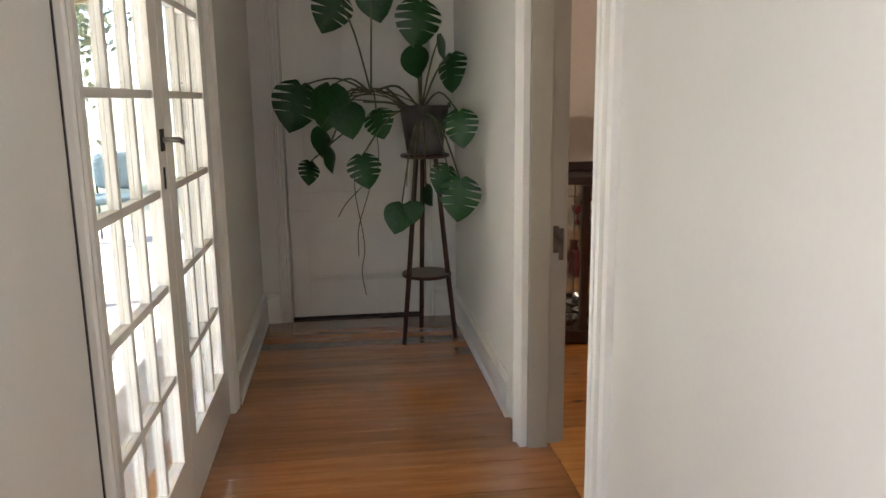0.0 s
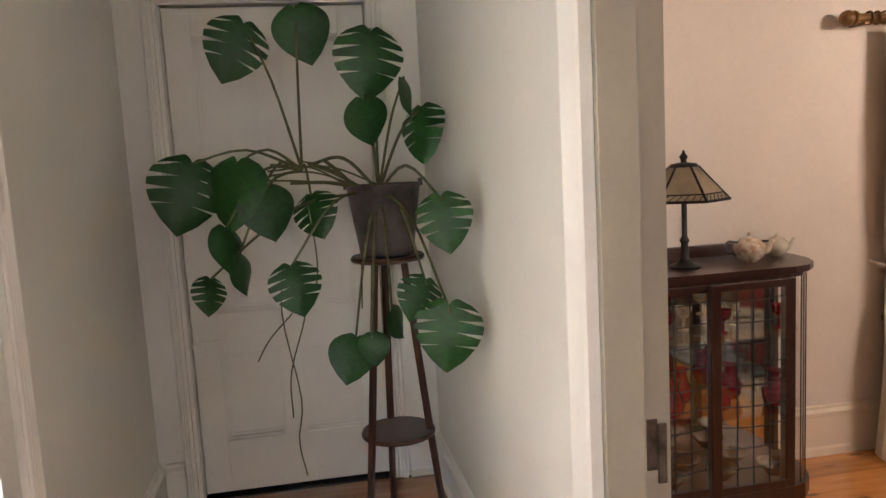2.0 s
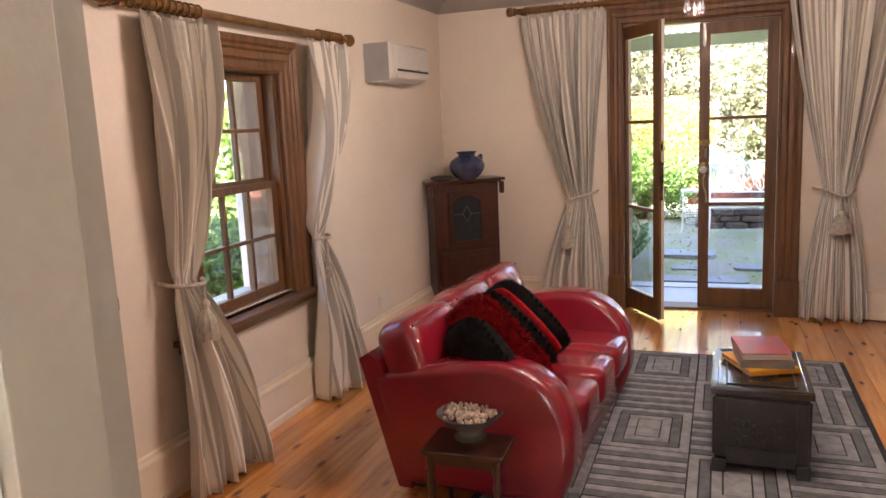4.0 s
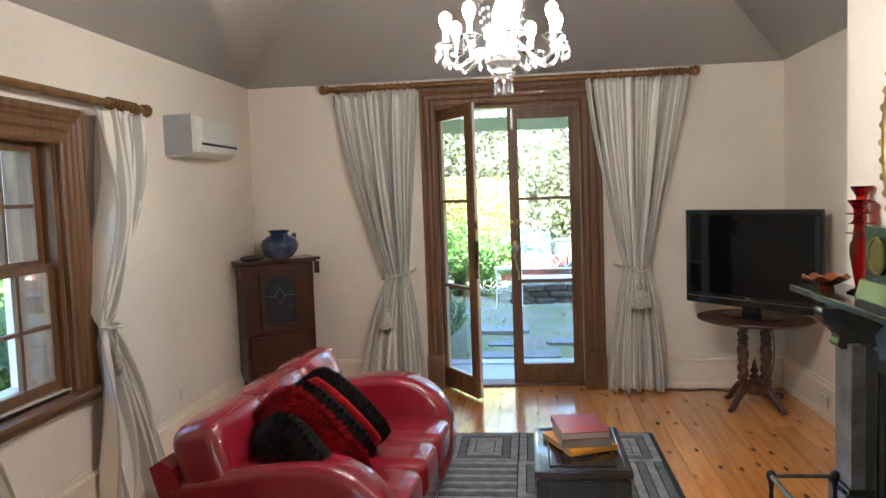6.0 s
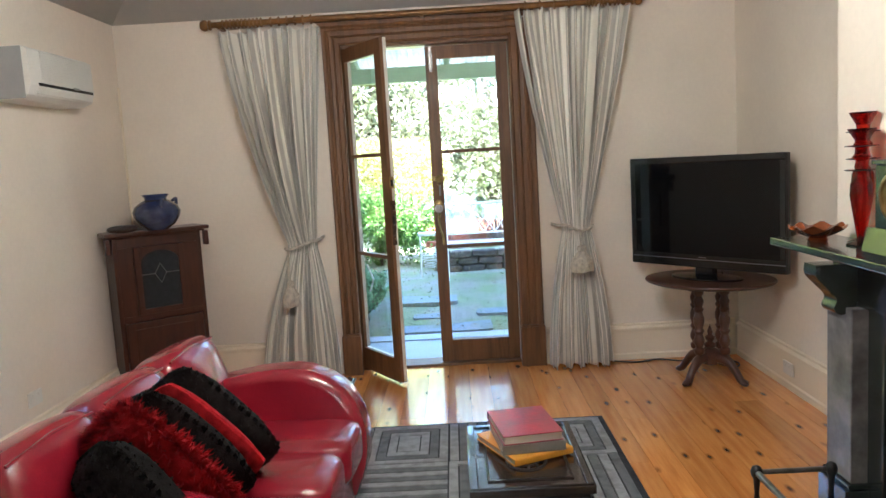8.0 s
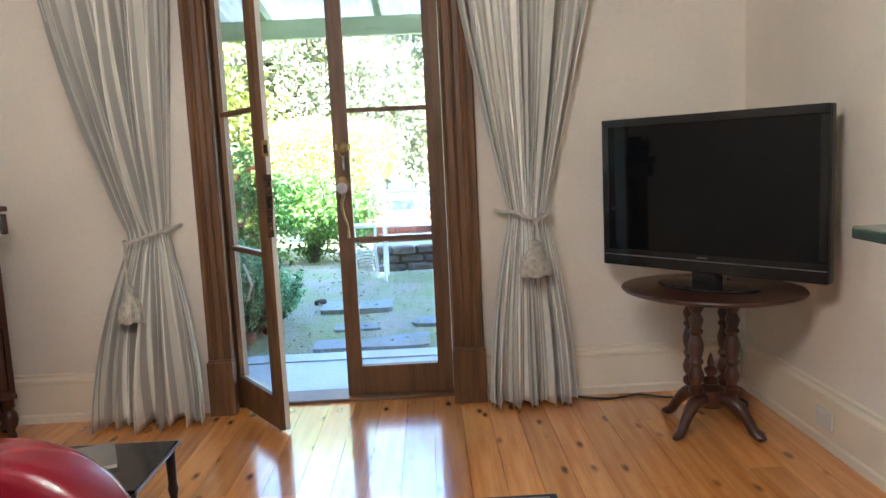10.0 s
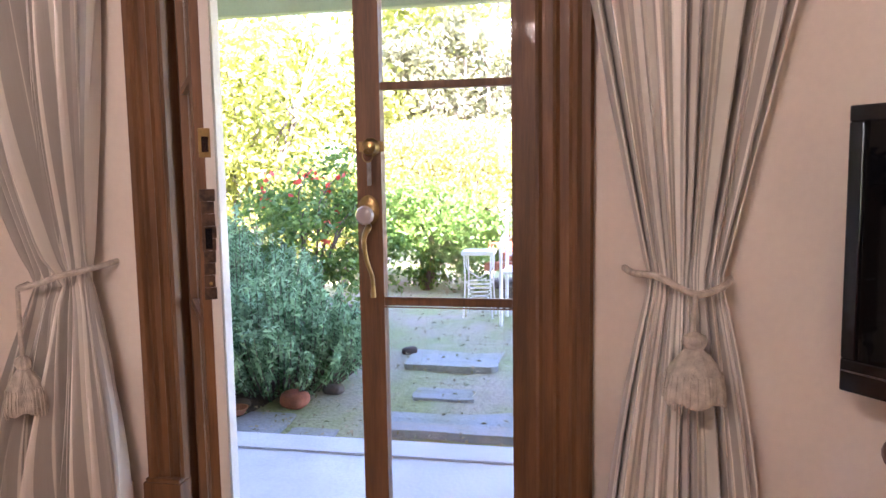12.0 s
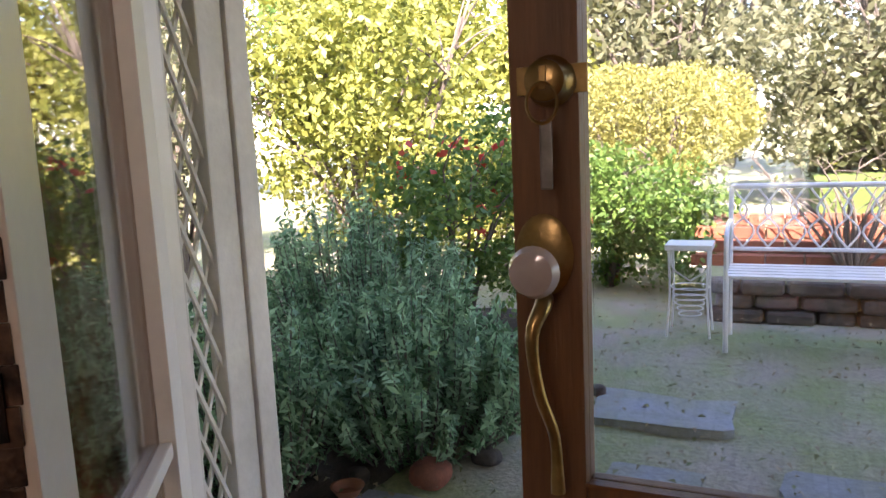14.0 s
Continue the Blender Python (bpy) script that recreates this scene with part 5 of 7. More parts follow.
F_SAGE = foliage("grey_green_leaves", (0.045, 0.13, 0.045), (0.42, 0.66, 0.38))
F_GREEN = foliage("green_leaves", (0.06, 0.14, 0.025), (0.17, 0.27, 0.05))
F_YELLOW = foliage("yellow_green_leaves", (0.15, 0.185, 0.03), (0.38, 0.385, 0.08))
F_OLIVE = foliage("olive_leaves", (0.10, 0.11, 0.05), (0.21, 0.21, 0.11))
F_GOLD = foliage("golden_hedge_leaves", (0.21, 0.20, 0.045), (0.42, 0.40, 0.12))
F_RED = foliage("red_flowers", (0.45, 0.03, 0.015), (0.55, 0.08, 0.02), 0.2)


def ground_z(x, y):
    """Low by the verandah, rising slowly into the garden."""
    if x < 7.0:
        return -0.13
    t = min(1.0, (x - 7.4) / 2.2) if x > 7.4 else 0.0
    return -0.13 + 0.20 * t + max(0.0, min(x, 40) - 10.5) * 0.03


bm = bmesh.new()
xs = [-400, -60, -20, -8, -3, -0.8, 0, 6.5] + [7 + 0.2 * i for i in range(36)] + [15, 18, 25, 40, 80, 400]
ys = [-400, -80, -25, -10, -5] + [-3 + 0.25 * i for i in range(36)] + [7, 9, 12, 20, 40, 80, 400]
gv = [[bm.verts.new((x, y, ground_z(x, y) + (0.02 * noise.noise((x * 2.3, y * 2.3, 0)) if 7.5 < x < 20 else 0))) for y in ys] for x in xs]
for i in range(len(xs) - 1):
    for j in range(len(ys) - 1):
        bm.faces.new((gv[i][j], gv[i + 1][j], gv[i + 1][j + 1], gv[i][j + 1]))
setting("ground", bm, M_EARTH, "mossy garden ground", "ground", True)
rg = random.Random(21)


def slab_of(x0, x1, y0, y1, z, label, t=0.016):
    pts = []
    for (xa, ya), (xb, yb) in zip(((x0, y0), (x1, y0), (x1, y1), (x0, y1)), ((x1, y0), (x1, y1), (x0, y1), (x0, y0))):
        for k in (0.06, 0.35, 0.65, 0.94):
            pts.append((xa + (xb - xa) * k + rg.uniform(-0.012, 0.012), ya + (yb - ya) * k + rg.uniform(-0.012, 0.012)))
    ob = part("paving_slab", prism(pts, "z", z - 0.05, z + t), M_PAVING)
    return tagged(ob, label, "paving", "paving slabs in the moss", "structure")


setting("verandah_floor", boxes([(6.465, 7.48, -1.2, 2.98, -0.16, -0.045), (7.30, 7.48, -1.2, 2.98, -0.044, -0.034)], 0.008), M_CONCRETE, "grey concrete verandah floor outside the garden doors", "paving")
for r in [(7.70, 8.12, 1.45, 2.25), (7.56, 7.90, 2.72, 3.02), (7.52, 7.74, 2.42, 2.66), (8.60, 9.05, 1.75, 2.32), (8.18, 8.42, 1.00, 1.57), (8.13, 8.33, 1.82, 2.16), (8.35, 8.78, 0.30, 0.90), (7.70, 8.10, 0.30, 1.20)]:
    slab_of(*r, ground_z((r[0] + r[1]) / 2, 0), "flat grey slab set in moss")
# dark soil under the bushes, with an uneven edge
M_BED = mat("dark_garden_soil", (0.075, 0.058, 0.042), 0.95, vary=0.35, scale=9, fine=90, bump=1.0, second=(0.035, 0.028, 0.02))
bm = bmesh.new()
bed = []
for i in range(31):
    x = 7.52 + 0.085 * i
    edge = 2.98 - 0.22 * min(1.0, (x - 7.52) / 1.2) + 0.05 * noise.noise((x * 4, 3, 0))
    bed.append([bm.verts.new((x, edge + 0.12 * j, ground_z(x, 3) + (0.024 + 0.02 * noise.noise((x * 7, j * 0.9, 4)) if j else -0.03))) for j in range(15)])
for i in range(30):
    for j in range(14):
        bm.faces.new((bed[i][j], bed[i + 1][j], bed[i + 1][j + 1], bed[i][j + 1]))
setting("garden_bed", bm, M_BED, "dark soil bed under the bushes", "garden bed", True)
# moss and leaf litter
bm = bmesh.new()
vs, fs = [], []
for _ in range(3200):
    x, y = rg.uniform(7.5, 11.0), rg.uniform(-1.0, 4.2)
    z = ground_z(x, y) + 0.02
    a, s = rg.uniform(0, 6.28), rg.uniform(0.008, 0.022)
    dx, dy = s * math.cos(a), s * math.sin(a)
    k = len(vs)
    up = rg.uniform(0.0, 0.02)
    vs += [(x - dx, y - dy, z), (x + dy * 0.5, y - dx * 0.5, z + up), (x + dx, y + dy, z + 0.004), (x - dy * 0.5, y + dx * 0.5, z + up)]
    fs.append((k, k + 1, k + 2, k + 3))
bm.free()
me = bpy.data.meshes.new("leaf_litter")
me.from_pydata(vs, [], fs)
me.materials.append(foliage("dead_leaves", (0.13, 0.16, 0.05), (0.30, 0.23, 0.14), 0.1))
tagged(new("leaf_litter", me), "dry leaves and moss tufts on the ground", "leaves", kind="stuff")
setting("lawn", prism([(12.6, -6), (26, -12), (26, 1.2), (13.5, 1.25)], "z", 0.0, 0.56), M_LAWN, "sunlit lawn beyond the bench", "lawn")

# verandah outside the garden doors
vr = tagged(new("verandah_roof"), "corrugated iron verandah roof with pale green beam", "verandah", kind="structure")
bm = bmesh.new()
rows_ = [[], []]
for i in range(421):
    y = -3.0 + i * 0.0215
    dz = 0.009 * math.sin(2 * math.pi * y / 0.076)
    rows_[0].append(bm.verts.new((6.6, y, 2.60 + dz)))
    rows_[1].append(bm.verts.new((8.95, y, 2.305 + dz)))
for i in range(420):
    bm.faces.new((rows_[0][i], rows_[0][i + 1], rows_[1][i + 1], rows_[1][i]))
bmesh.ops.solidify(bm, geom=list(bm.faces), thickness=0.003)
part("iron_sheet", bm, M_TIN, vr)
part("beam", box(8.58, 8.66, -3, 6, 2.125, 2.265, 0.006), M_GREENBEAM, vr, "pale green eaves beam")
for i in range(10):
    y = -2.6 + i * 0.86
    part("rafter", prism([(6.6, 2.585), (6.6, 2.50), (8.95, 2.215), (8.95, 2.295)], "y", y, y + 0.05), M_GREENBEAM, vr)
for y in (-2.0, 5.2):
    part("post", box(8.575, 8.665, y, y + 0.09, -0.1, 2.125), M_OUTWHITE, vr)
setting("wall_outside_east", boxes([(6.464, 6.48, -3, FY0 - 0.02, -0.2, 2.6), (6.464, 6.48, FY1 + 0.061, 4.5, -0.2, 2.6)]), M_RENDER, "pale rendered outer wall", "wall")

# lattice wing screen at the door's outer jamb
ls = thing("lattice_screen", "weathered white lattice wing screen at the garden doors", "lattice")
part("stile", box(6.485, 6.512, 2.446, 2.476, -0.045, 2.2, 0.003), M_OUTWHITE, ls)
part("stile", box(6.585, 6.648, 2.444, 2.478, -0.045, 2.2, 0.004), M_OUTWHITE, ls)
part("post", box(6.649, 6.70, 2.436, 2.49, -0.045, 2.2, 0.004), M_OUTWHITE, ls, "whiter painted corner post")
bm = bmesh.new()
for s in (-1, 1):
    y0 = 2.453 if s < 0 else 2.461
    for k in range(60):
        z0 = -0.3 + k * 0.088
        za, zb = z0, z0 + s * 0.176
        if min(za, zb) < 0.0 or max(za, zb) > 2.17:
            continue
        add_prism(bm, [(6.512, za - 0.0085), (6.585, zb - 0.0085), (6.585, zb + 0.0085), (6.512, za + 0.0085)], "y", y0, y0 + 0.006)
tagged(part("slats", bm, M_OUTWHITE, ls, "crossed lattice slats"), kind="stuff")
part("rail", boxes([(6.512, 6.585, 2.449, 2.474, -0.045, 0.03), (6.512, 6.585, 2.449, 2.474, 2.14, 2.2)]), M_OUTWHITE, ls)


# ---- shrubs and trees ----
def leaves_mesh(name, pts, size, material, seed, spread=0.9, ratio=0.5, normals=None):
    rng = np.random.default_rng(seed)
    n = len(pts)
    d = rng.normal(size=(n, 3))
    if normals is not None:
        d = normals + spread * d
    d /= np.linalg.norm(d, axis=1)[:, None]
    r = rng.normal(size=(n, 3))
    s = np.cross(d, r)
    s /= np.linalg.norm(s, axis=1)[:, None]
    w = np.cross(d, s)
    L = (size * rng.uniform(0.6, 1.3, n))[:, None]
    p = np.asarray(pts)
    quad = np.stack([p - s * L * 0.5, p - w * L * ratio * 0.5 + d * L * 0.08, p + s * L * 0.5, p + w * L * ratio * 0.5 + d * L * 0.08], 1).reshape(-1, 3)
    me = bpy.data.meshes.new(name)
    me.vertices.add(4 * n)
    me.vertices.foreach_set("co", quad.ravel())
    me.loops.add(4 * n)
    me.loops.foreach_set("vertex_index", np.arange(4 * n, dtype=np.int32))
    me.polygons.add(n)
    me.polygons.foreach_set("loop_start", np.arange(0, 4 * n, 4, dtype=np.int32))
    me.update(calc_edges=True)
    me.materials.append(material)
    return me


def blob_points(n, centre, radii, seed, clumps=26, clump_r=0.32, shell=0.65):
    """Points in clumps within an uneven ellipsoid."""
    rng = np.random.default_rng(seed)
    c = rng.normal(size=(clumps, 3))
    c /= np.linalg.norm(c, axis=1)[:, None]
    c *= rng.uniform(shell * 0.6, 1.0, clumps)[:, None]
    k = rng.integers(0, clumps, n)
    q = rng.normal(size=(n, 3))
    q /= np.linalg.norm(q, axis=1)[:, None]
    q *= (rng.uniform(0, 1, n) ** 0.5 * clump_r * rng.uniform(0.7, 1.5, clumps)[k])[:, None]
    return np.asarray(centre) + (c[k] + q) * np.asarray(radii)


def shrub(name, label, x, y, z, radii, height, n, size, material, seed, clumps=26, ratio=0.5, trunk=0.03, stems=7, extra=None, category="shrub", clump_r=0.32):
    ob = thing(name, label, category, Matrix.Translation((x, y, z)))
    rng = random.Random(seed)
    bm = bmesh.new()
    for k in range(stems):
        a = rng.uniform(0, 6.28)
        rr = rng.uniform(0.2, 0.8)
        e = Vector((radii[0] * rr * math.cos(a), radii[1] * rr * math.sin(a), height - radii[2] * rng.uniform(0.2, 1.0)))
        mid = e * 0.5 + Vector((rng.uniform(-0.1, 0.1) * radii[0], rng.uniform(-0.1, 0.1) * radii[1], 0.1 * radii[2]))
        pts = curve_pts([(0.02 * math.cos(a), 0.02 * math.sin(a), -0.05), mid, e], 8)
        add_tube(bm, pts, [trunk * (1 - 0.085 * i) for i in range(9)], 6)
        for _ in range(3):
            t = rng.randint(4, 8)
            p = Vector(pts[t])
            q = p + Vector((rng.uniform(-0.4, 0.4) * radii[0], rng.uniform(-0.4, 0.4) * radii[1], rng.uniform(0.1, 0.5) * radii[2]))
            add_tube(bm, [p, (p + q) / 2 + Vector((0, 0, 0.03)), q], [trunk * 0.35, trunk * 0.25, trunk * 0.12], 5)
    tagged(part("trunk" if category == "tree" else "branchwork", bm, M_BARK, ob), kind="" if category == "tree" else "stuff")
    me = leaves_mesh("crown", blob_points(n, (0, 0, height - radii[2]), radii, seed, clumps, clump_r), size, material, seed, ratio=ratio)
    cr_ = new("crown", me)
    cr_.parent = ob
    tagged(cr_, kind="stuff")
    return ob


def sprig_bush(name, label, x, y, z, rx, ry, h, sprigs, material, seed):
    """A bush of upright sprigs clothed in narrow leaves."""
    rng = random.Random(seed)
    ob = thing(name, label, "shrub", Matrix.Translation((x, y, z)))
    pts, nor = [], []
    bm = bmesh.new()
    for _ in range(sprigs):
        a, r = rng.uniform(0, 6.28), math.sqrt(rng.random())
        bx, by = rx * r * math.cos(a), ry * r * math.sin(a)
        hh = h * (1.0 - 0.45 * r * r) * rng.uniform(0.7, 1.08)
        tip = Vector((bx * 1.15 + rng.uniform(-0.06, 0.06), by * 1.15 + rng.uniform(-0.06, 0.06), hh))
        base = Vector((bx * 0.55, by * 0.55, -0.03))
        mid = (base + tip) / 2 + Vector((bx * 0.12, by * 0.12, 0.02))
        cp = curve_pts([base, mid, tip], 10)
        add_tube(bm, cp[::2], [0.006, 0.0055, 0.005, 0.004, 0.003, 0.0015], 4)
        for j in range(64):
            s = 0.18 + 0.82 * j / 63 if j > 14 else rng.uniform(0.1, 0.5)
            f = s * 10
            i = min(9, int(f))
            p = cp[i].lerp(cp[i + 1], f - i)
            b_ = j * 2.4
            o = Vector((math.cos(b_), math.sin(b_), 0.5)) * 0.014
            pts.append(tuple(p + o))
            nor.append((math.cos(b_ + 1.57), math.sin(b_ + 1.57), 0.6))
    tagged(part("branchwork", bm, M_BARK, ob), kind="stuff")
    cr_ = new("leaves", leaves_mesh("leaves", np.array(pts), 0.054, material, seed, 0.5, 0.30, np.array(nor)))
    cr_.parent = ob
    tagged(cr_, kind="stuff")
    return ob


sprig_bush("rosemary_bush", "grey-green rosemary-like bush beside the paving", 8.35, 3.02, -0.08, 0.50, 0.54, 0.68, 260, F_SAGE, 31)
sprig_bush("rosemary_bush", "low grey-green bush at the verandah's edge", 7.78, 3.45, -0.13, 0.25, 0.34, 0.85, 130, F_SAGE, 32)
sprig_bush("rosemary_bush", "dusty blue-green bush behind the first", 9.1, 3.7, 0.0, 0.5, 0.6, 0.92, 170, F_SAGE, 33)
shrub("flowering_shrub", "leafy green shrub with a few red flowers", 9.75, 3.35, 0.05, (0.5, 0.6, 0.55), 1.25, 5200, 0.055, F_GREEN, 34, 30, trunk=0.018)
fl_ = tagged(new("flowers", leaves_mesh("flowers", blob_points(70, (9.6, 3.3, 0.95), (0.5, 0.6, 0.4), 35, 14, 0.1), 0.05, F_RED, 35, ratio=0.8)), "small red flowers", "flowers", kind="stuff")
shrub("tall_shrub", "tall sunlit yellow-green shrub", 11.6, 5.0, 0.1, (1.1, 1.3, 1.25), 2.75, 12000, 0.085, F_YELLOW, 36, 44, trunk=0.035, stems=10)
shrub("tall_shrub", "airy olive shrub with pale twigs", 10.9, 6.6, 0.1, (1.0, 1.2, 1.2), 2.9, 6500, 0.07, F_OLIVE, 37, 40, trunk=0.03, stems=12)
shrub("round_shrub", "leafy sunlit green shrub under the hedge", 11.0, 2.72, 0.06, (0.55, 0.78, 0.56), 1.14, 11500, 0.055, F_GREEN, 38, 34, trunk=0.018)
shrub("round_shrub", "bright green shrub between hedge and path", 11.3, 3.6, 0.08, (0.6, 0.7, 0.55), 1.25, 7000, 0.065, F_YELLOW, 39, 34, trunk=0.018)

# clipped golden hedge
rng_ = np.random.default_rng(5)
q = rng_.normal(size=(26000, 3))
q /= (np.abs(q) ** 2.8).sum(1)[:, None] ** (1 / 2.8)
lump = 1 + 0.05 * np.sin(5.1 * q[:, 0] + 2 * q[:, 2]) + 0.05 * np.sin(6.3 * q[:, 1] + 3 * q[:, 0]) + 0.03 * np.sin(11 * q[:, 1] + 7 * q[:, 2])
q *= (lump * rng_.uniform(0.80, 1.06, 26000))[:, None]
hp = q * np.array([0.75, 0.86, 0.44]) + np.array([0, 0, 1.16])
hg = thing("clipped_hedge", "clipped golden-green topiary hedge lit by the sun", "hedge", Matrix.Translation((12.4, 2.72, 0.1)))
h_ = new("crown", leaves_mesh("crown", hp, 0.038, F_GOLD, 6, ratio=0.55))
h_.parent = hg
tagged(h_, kind="stuff")
bm = bmesh.new()
for k in range(9):
    a = k * 0.7
    add_tube(bm, [(0.1 * math.cos(a), 0.1 * math.sin(a), -0.1), (0.25 * math.cos(a), 0.25 * math.sin(a), 0.6), (0.45 * math.cos(a), 0.42 * math.sin(a), 1.2)], [0.035, 0.025, 0.012], 6)
part("branchwork", bm, M_BARK, hg)

# far trees all round
tr = random.Random(77)
far = [(17, -3.5, 5.0, F_OLIVE), (18, 0.5, 5.2, F_OLIVE), (16.5, 4.0, 5.0, F_YELLOW), (17, 8.0, 5.5, F_GREEN), (15, 11, 5.0, F_OLIVE), (22, -8, 6.0, F_GREEN), (21, 2.5, 6.5, F_OLIVE), (23, 13, 6.5, F_GREEN),
       (1.5, 9.0, 4.6, F_GREEN), (4.5, 9.4, 4.8, F_YELLOW), (7.2, 9.0, 4.6, F_GREEN), (10, 11.0, 4.8, F_OLIVE), (-6.8, -1.5, 4.0, F_GREEN), (-7.4, 2.0, 4.4, F_OLIVE), (-6.9, 5.2, 4.2, F_YELLOW), (-7.5, 8.5, 4.6, F_GREEN), (-5, 12, 5, F_OLIVE), (-9, -6, 5, F_GREEN), (0, -9, 5, F_GREEN), (8, -9, 5.5, F_OLIVE), (13.5, -7, 5.0, F_GREEN)]
for k, (x, y, h, f) in enumerate(far):
    r = tr.uniform(1.5, 2.0)
    shrub("tree", "leafy garden tree in the distance", x, y, ground_z(x, y), (r, r * 1.1, h * 0.42), h, 5200, 0.17, f, 100 + k, 40, trunk=0.09, stems=8, category="tree", clump_r=0.36)
shrub("bare_tree", "grey leafless tree behind the lawn", 16.0, -0.4, 0.3, (1.6, 1.8, 1.4), 4.2, 300, 0.08, F_OLIVE, 141, 30, trunk=0.07, stems=16, category="tree")
shrub("laurel_shrub", "green laurel shrub outside the window", 3.9, 6.3, -0.13, (0.9, 0.8, 0.9), 1.75, 6000, 0.10, F_GREEN, 142, 36, trunk=0.03)
shrub("laurel_shrub", "light green shrub outside the window", 5.6, 6.9, -0.13, (1.0, 0.8, 1.1), 2.15, 6000, 0.10, F_YELLOW, 143, 36, trunk=0.03)
shrub("laurel_shrub", "dense green shrub outside the window", 2.4, 6.6, -0.13, (0.9, 0.8, 0.9), 1.75, 5000, 0.10, F_GREEN, 144, 36, trunk=0.03)
shrub("laurel_shrub", "broad green shrub close to the window", 6.5, 6.1, -0.13, (0.9, 0.9, 0.95), 1.85, 7000, 0.09, F_GREEN, 145, 40, trunk=0.03)
shrub("laurel_shrub", "bushy green shrub past the window", 8.2, 7.3, -0.13, (1.0, 1.0, 1.2), 2.5, 7000, 0.10, F_YELLOW, 146, 40, trunk=0.03)
shrub("laurel_shrub", "low dense green shrub under the window", 5.2, 5.3, -0.13, (0.6, 0.5, 0.45), 0.95, 4500, 0.07, F_GREEN, 147, 30, trunk=0.02)
setting("window_post", box(4.04, 4.14, 4.75, 4.89, -0.13, 2.4, 0.006), M_WHITEIRON, "pale painted post outside the window", "post")


# ---- bench, wire plant stand, retaining wall ----
def bench():
    ob = thing("garden_bench", "white painted iron garden bench", "bench", Matrix.Translation((9.50, 1.83, 0.075)))
    wdt = 1.35
    for y in (0.0, -wdt):
        part("leg", tube([(0.0, y, 0), (0.0, y, 0.38)], 0.013, 8), M_WHITEIRON, ob)
        part("leg", tube([(0.36, y, 0), (0.36, y, 0.38), (0.42, y, 0.80)], 0.013, 8), M_WHITEIRON, ob)
        part("arm_rest", tube(curve_pts([(0.40, y, 0.62), (0.2, y, 0.63), (0.02, y, 0.58), (0.0, y, 0.38)], 12), 0.011, 8), M_WHITEIRON, ob)
    for k in range(5):
        part("seat_slat", box(0.0 + k * 0.078, 0.055 + k * 0.078, -wdt, 0.0, 0.375, 0.392, 0.003), M_WHITEIRON, ob)
    part("back_rail", tube([(0.42, 0, 0.80), (0.42, -wdt, 0.80)], 0.014, 8), M_WHITEIRON, ob)
    part("back_rail", tube([(0.375, 0, 0.47), (0.375, -wdt, 0.47)], 0.011, 8), M_WHITEIRON, ob)
    bm = bmesh.new()
    for k in range(11):
        y = -0.06 - k * (wdt - 0.12) / 10
        for s in (-1, 1):
            add_tube(bm, curve_pts([(0.378, y, 0.48), (0.39, y + s * 0.055, 0.57), (0.40, y - s * 0.02, 0.67), (0.415, y + s * 0.05, 0.79)], 10), 0.006, 5)
    tagged(part("scrollwork", bm, M_WHITEIRON, ob, "scrolled iron back"), kind="stuff")


bench()
shrub("backdrop_shrub", "dense grey-olive shrubs behind the lawn", 15.0, 3.0, 0.2, (1.2, 1.8, 1.4), 3.0, 15000, 0.12, F_OLIVE, 161, 44, trunk=0.04, stems=12)
shrub("backdrop_shrub", "dense olive-green shrubs behind the lawn", 16.0, 0.2, 0.25, (1.1, 1.7, 1.2), 2.7, 15000, 0.12, F_OLIVE, 162, 44, trunk=0.04, stems=12)
shrub("backdrop_shrub", "tangled olive shrubs along the garden's end", 15.5, -3.2, 0.25, (1.2, 1.8, 1.4), 3.0, 15000, 0.12, F_OLIVE, 163, 44, trunk=0.04, stems=12)
shrub("backdrop_shrub", "leafy light shrub at the garden's end", 14.0, 5.6, 0.2, (1.2, 1.7, 1.5), 3.2, 15000, 0.12, F_YELLOW, 164, 44, trunk=0.04, stems=12)
ws = thing("wire_plant_stand", "small white wirework plant stand on the path", "plant stand", Matrix.Translation((9.80, 2.03, 0.085)))
part("top", boxes([(-0.10, 0.10, -0.12, 0.12, 0.47, 0.50)], 0.004), M_WHITEIRON, ws)
for sx in (-1, 1):
    for sy in (-1, 1):
        part("leg", tube(curve_pts([(sx * 0.10, sy * 0.11, 0), (sx * 0.085, sy * 0.095, 0.24), (sx * 0.09, sy * 0.10, 0.47)], 6), 0.006, 6), M_WHITEIRON, ws)
for k in range(6):
    r = 0.10 - 0.008 * k
    part("wire_ring", tube([(r * math.cos(a), r * math.sin(a), 0.26 - 0.03 * k) for a in [2 * math.pi * i / 20 for i in range(21)]], 0.0035, 5), M_WHITEIRON, ws)
bm = bmesh.new()
for s in (-1, 1):
    add_tube(bm, curve_pts([(0, s * 0.10, 0.47), (0, s * 0.09, 0.36), (0, 0.0, 0.29)], 10), 0.005, 5)
part("scroll", bm, M_WHITEIRON, ws)

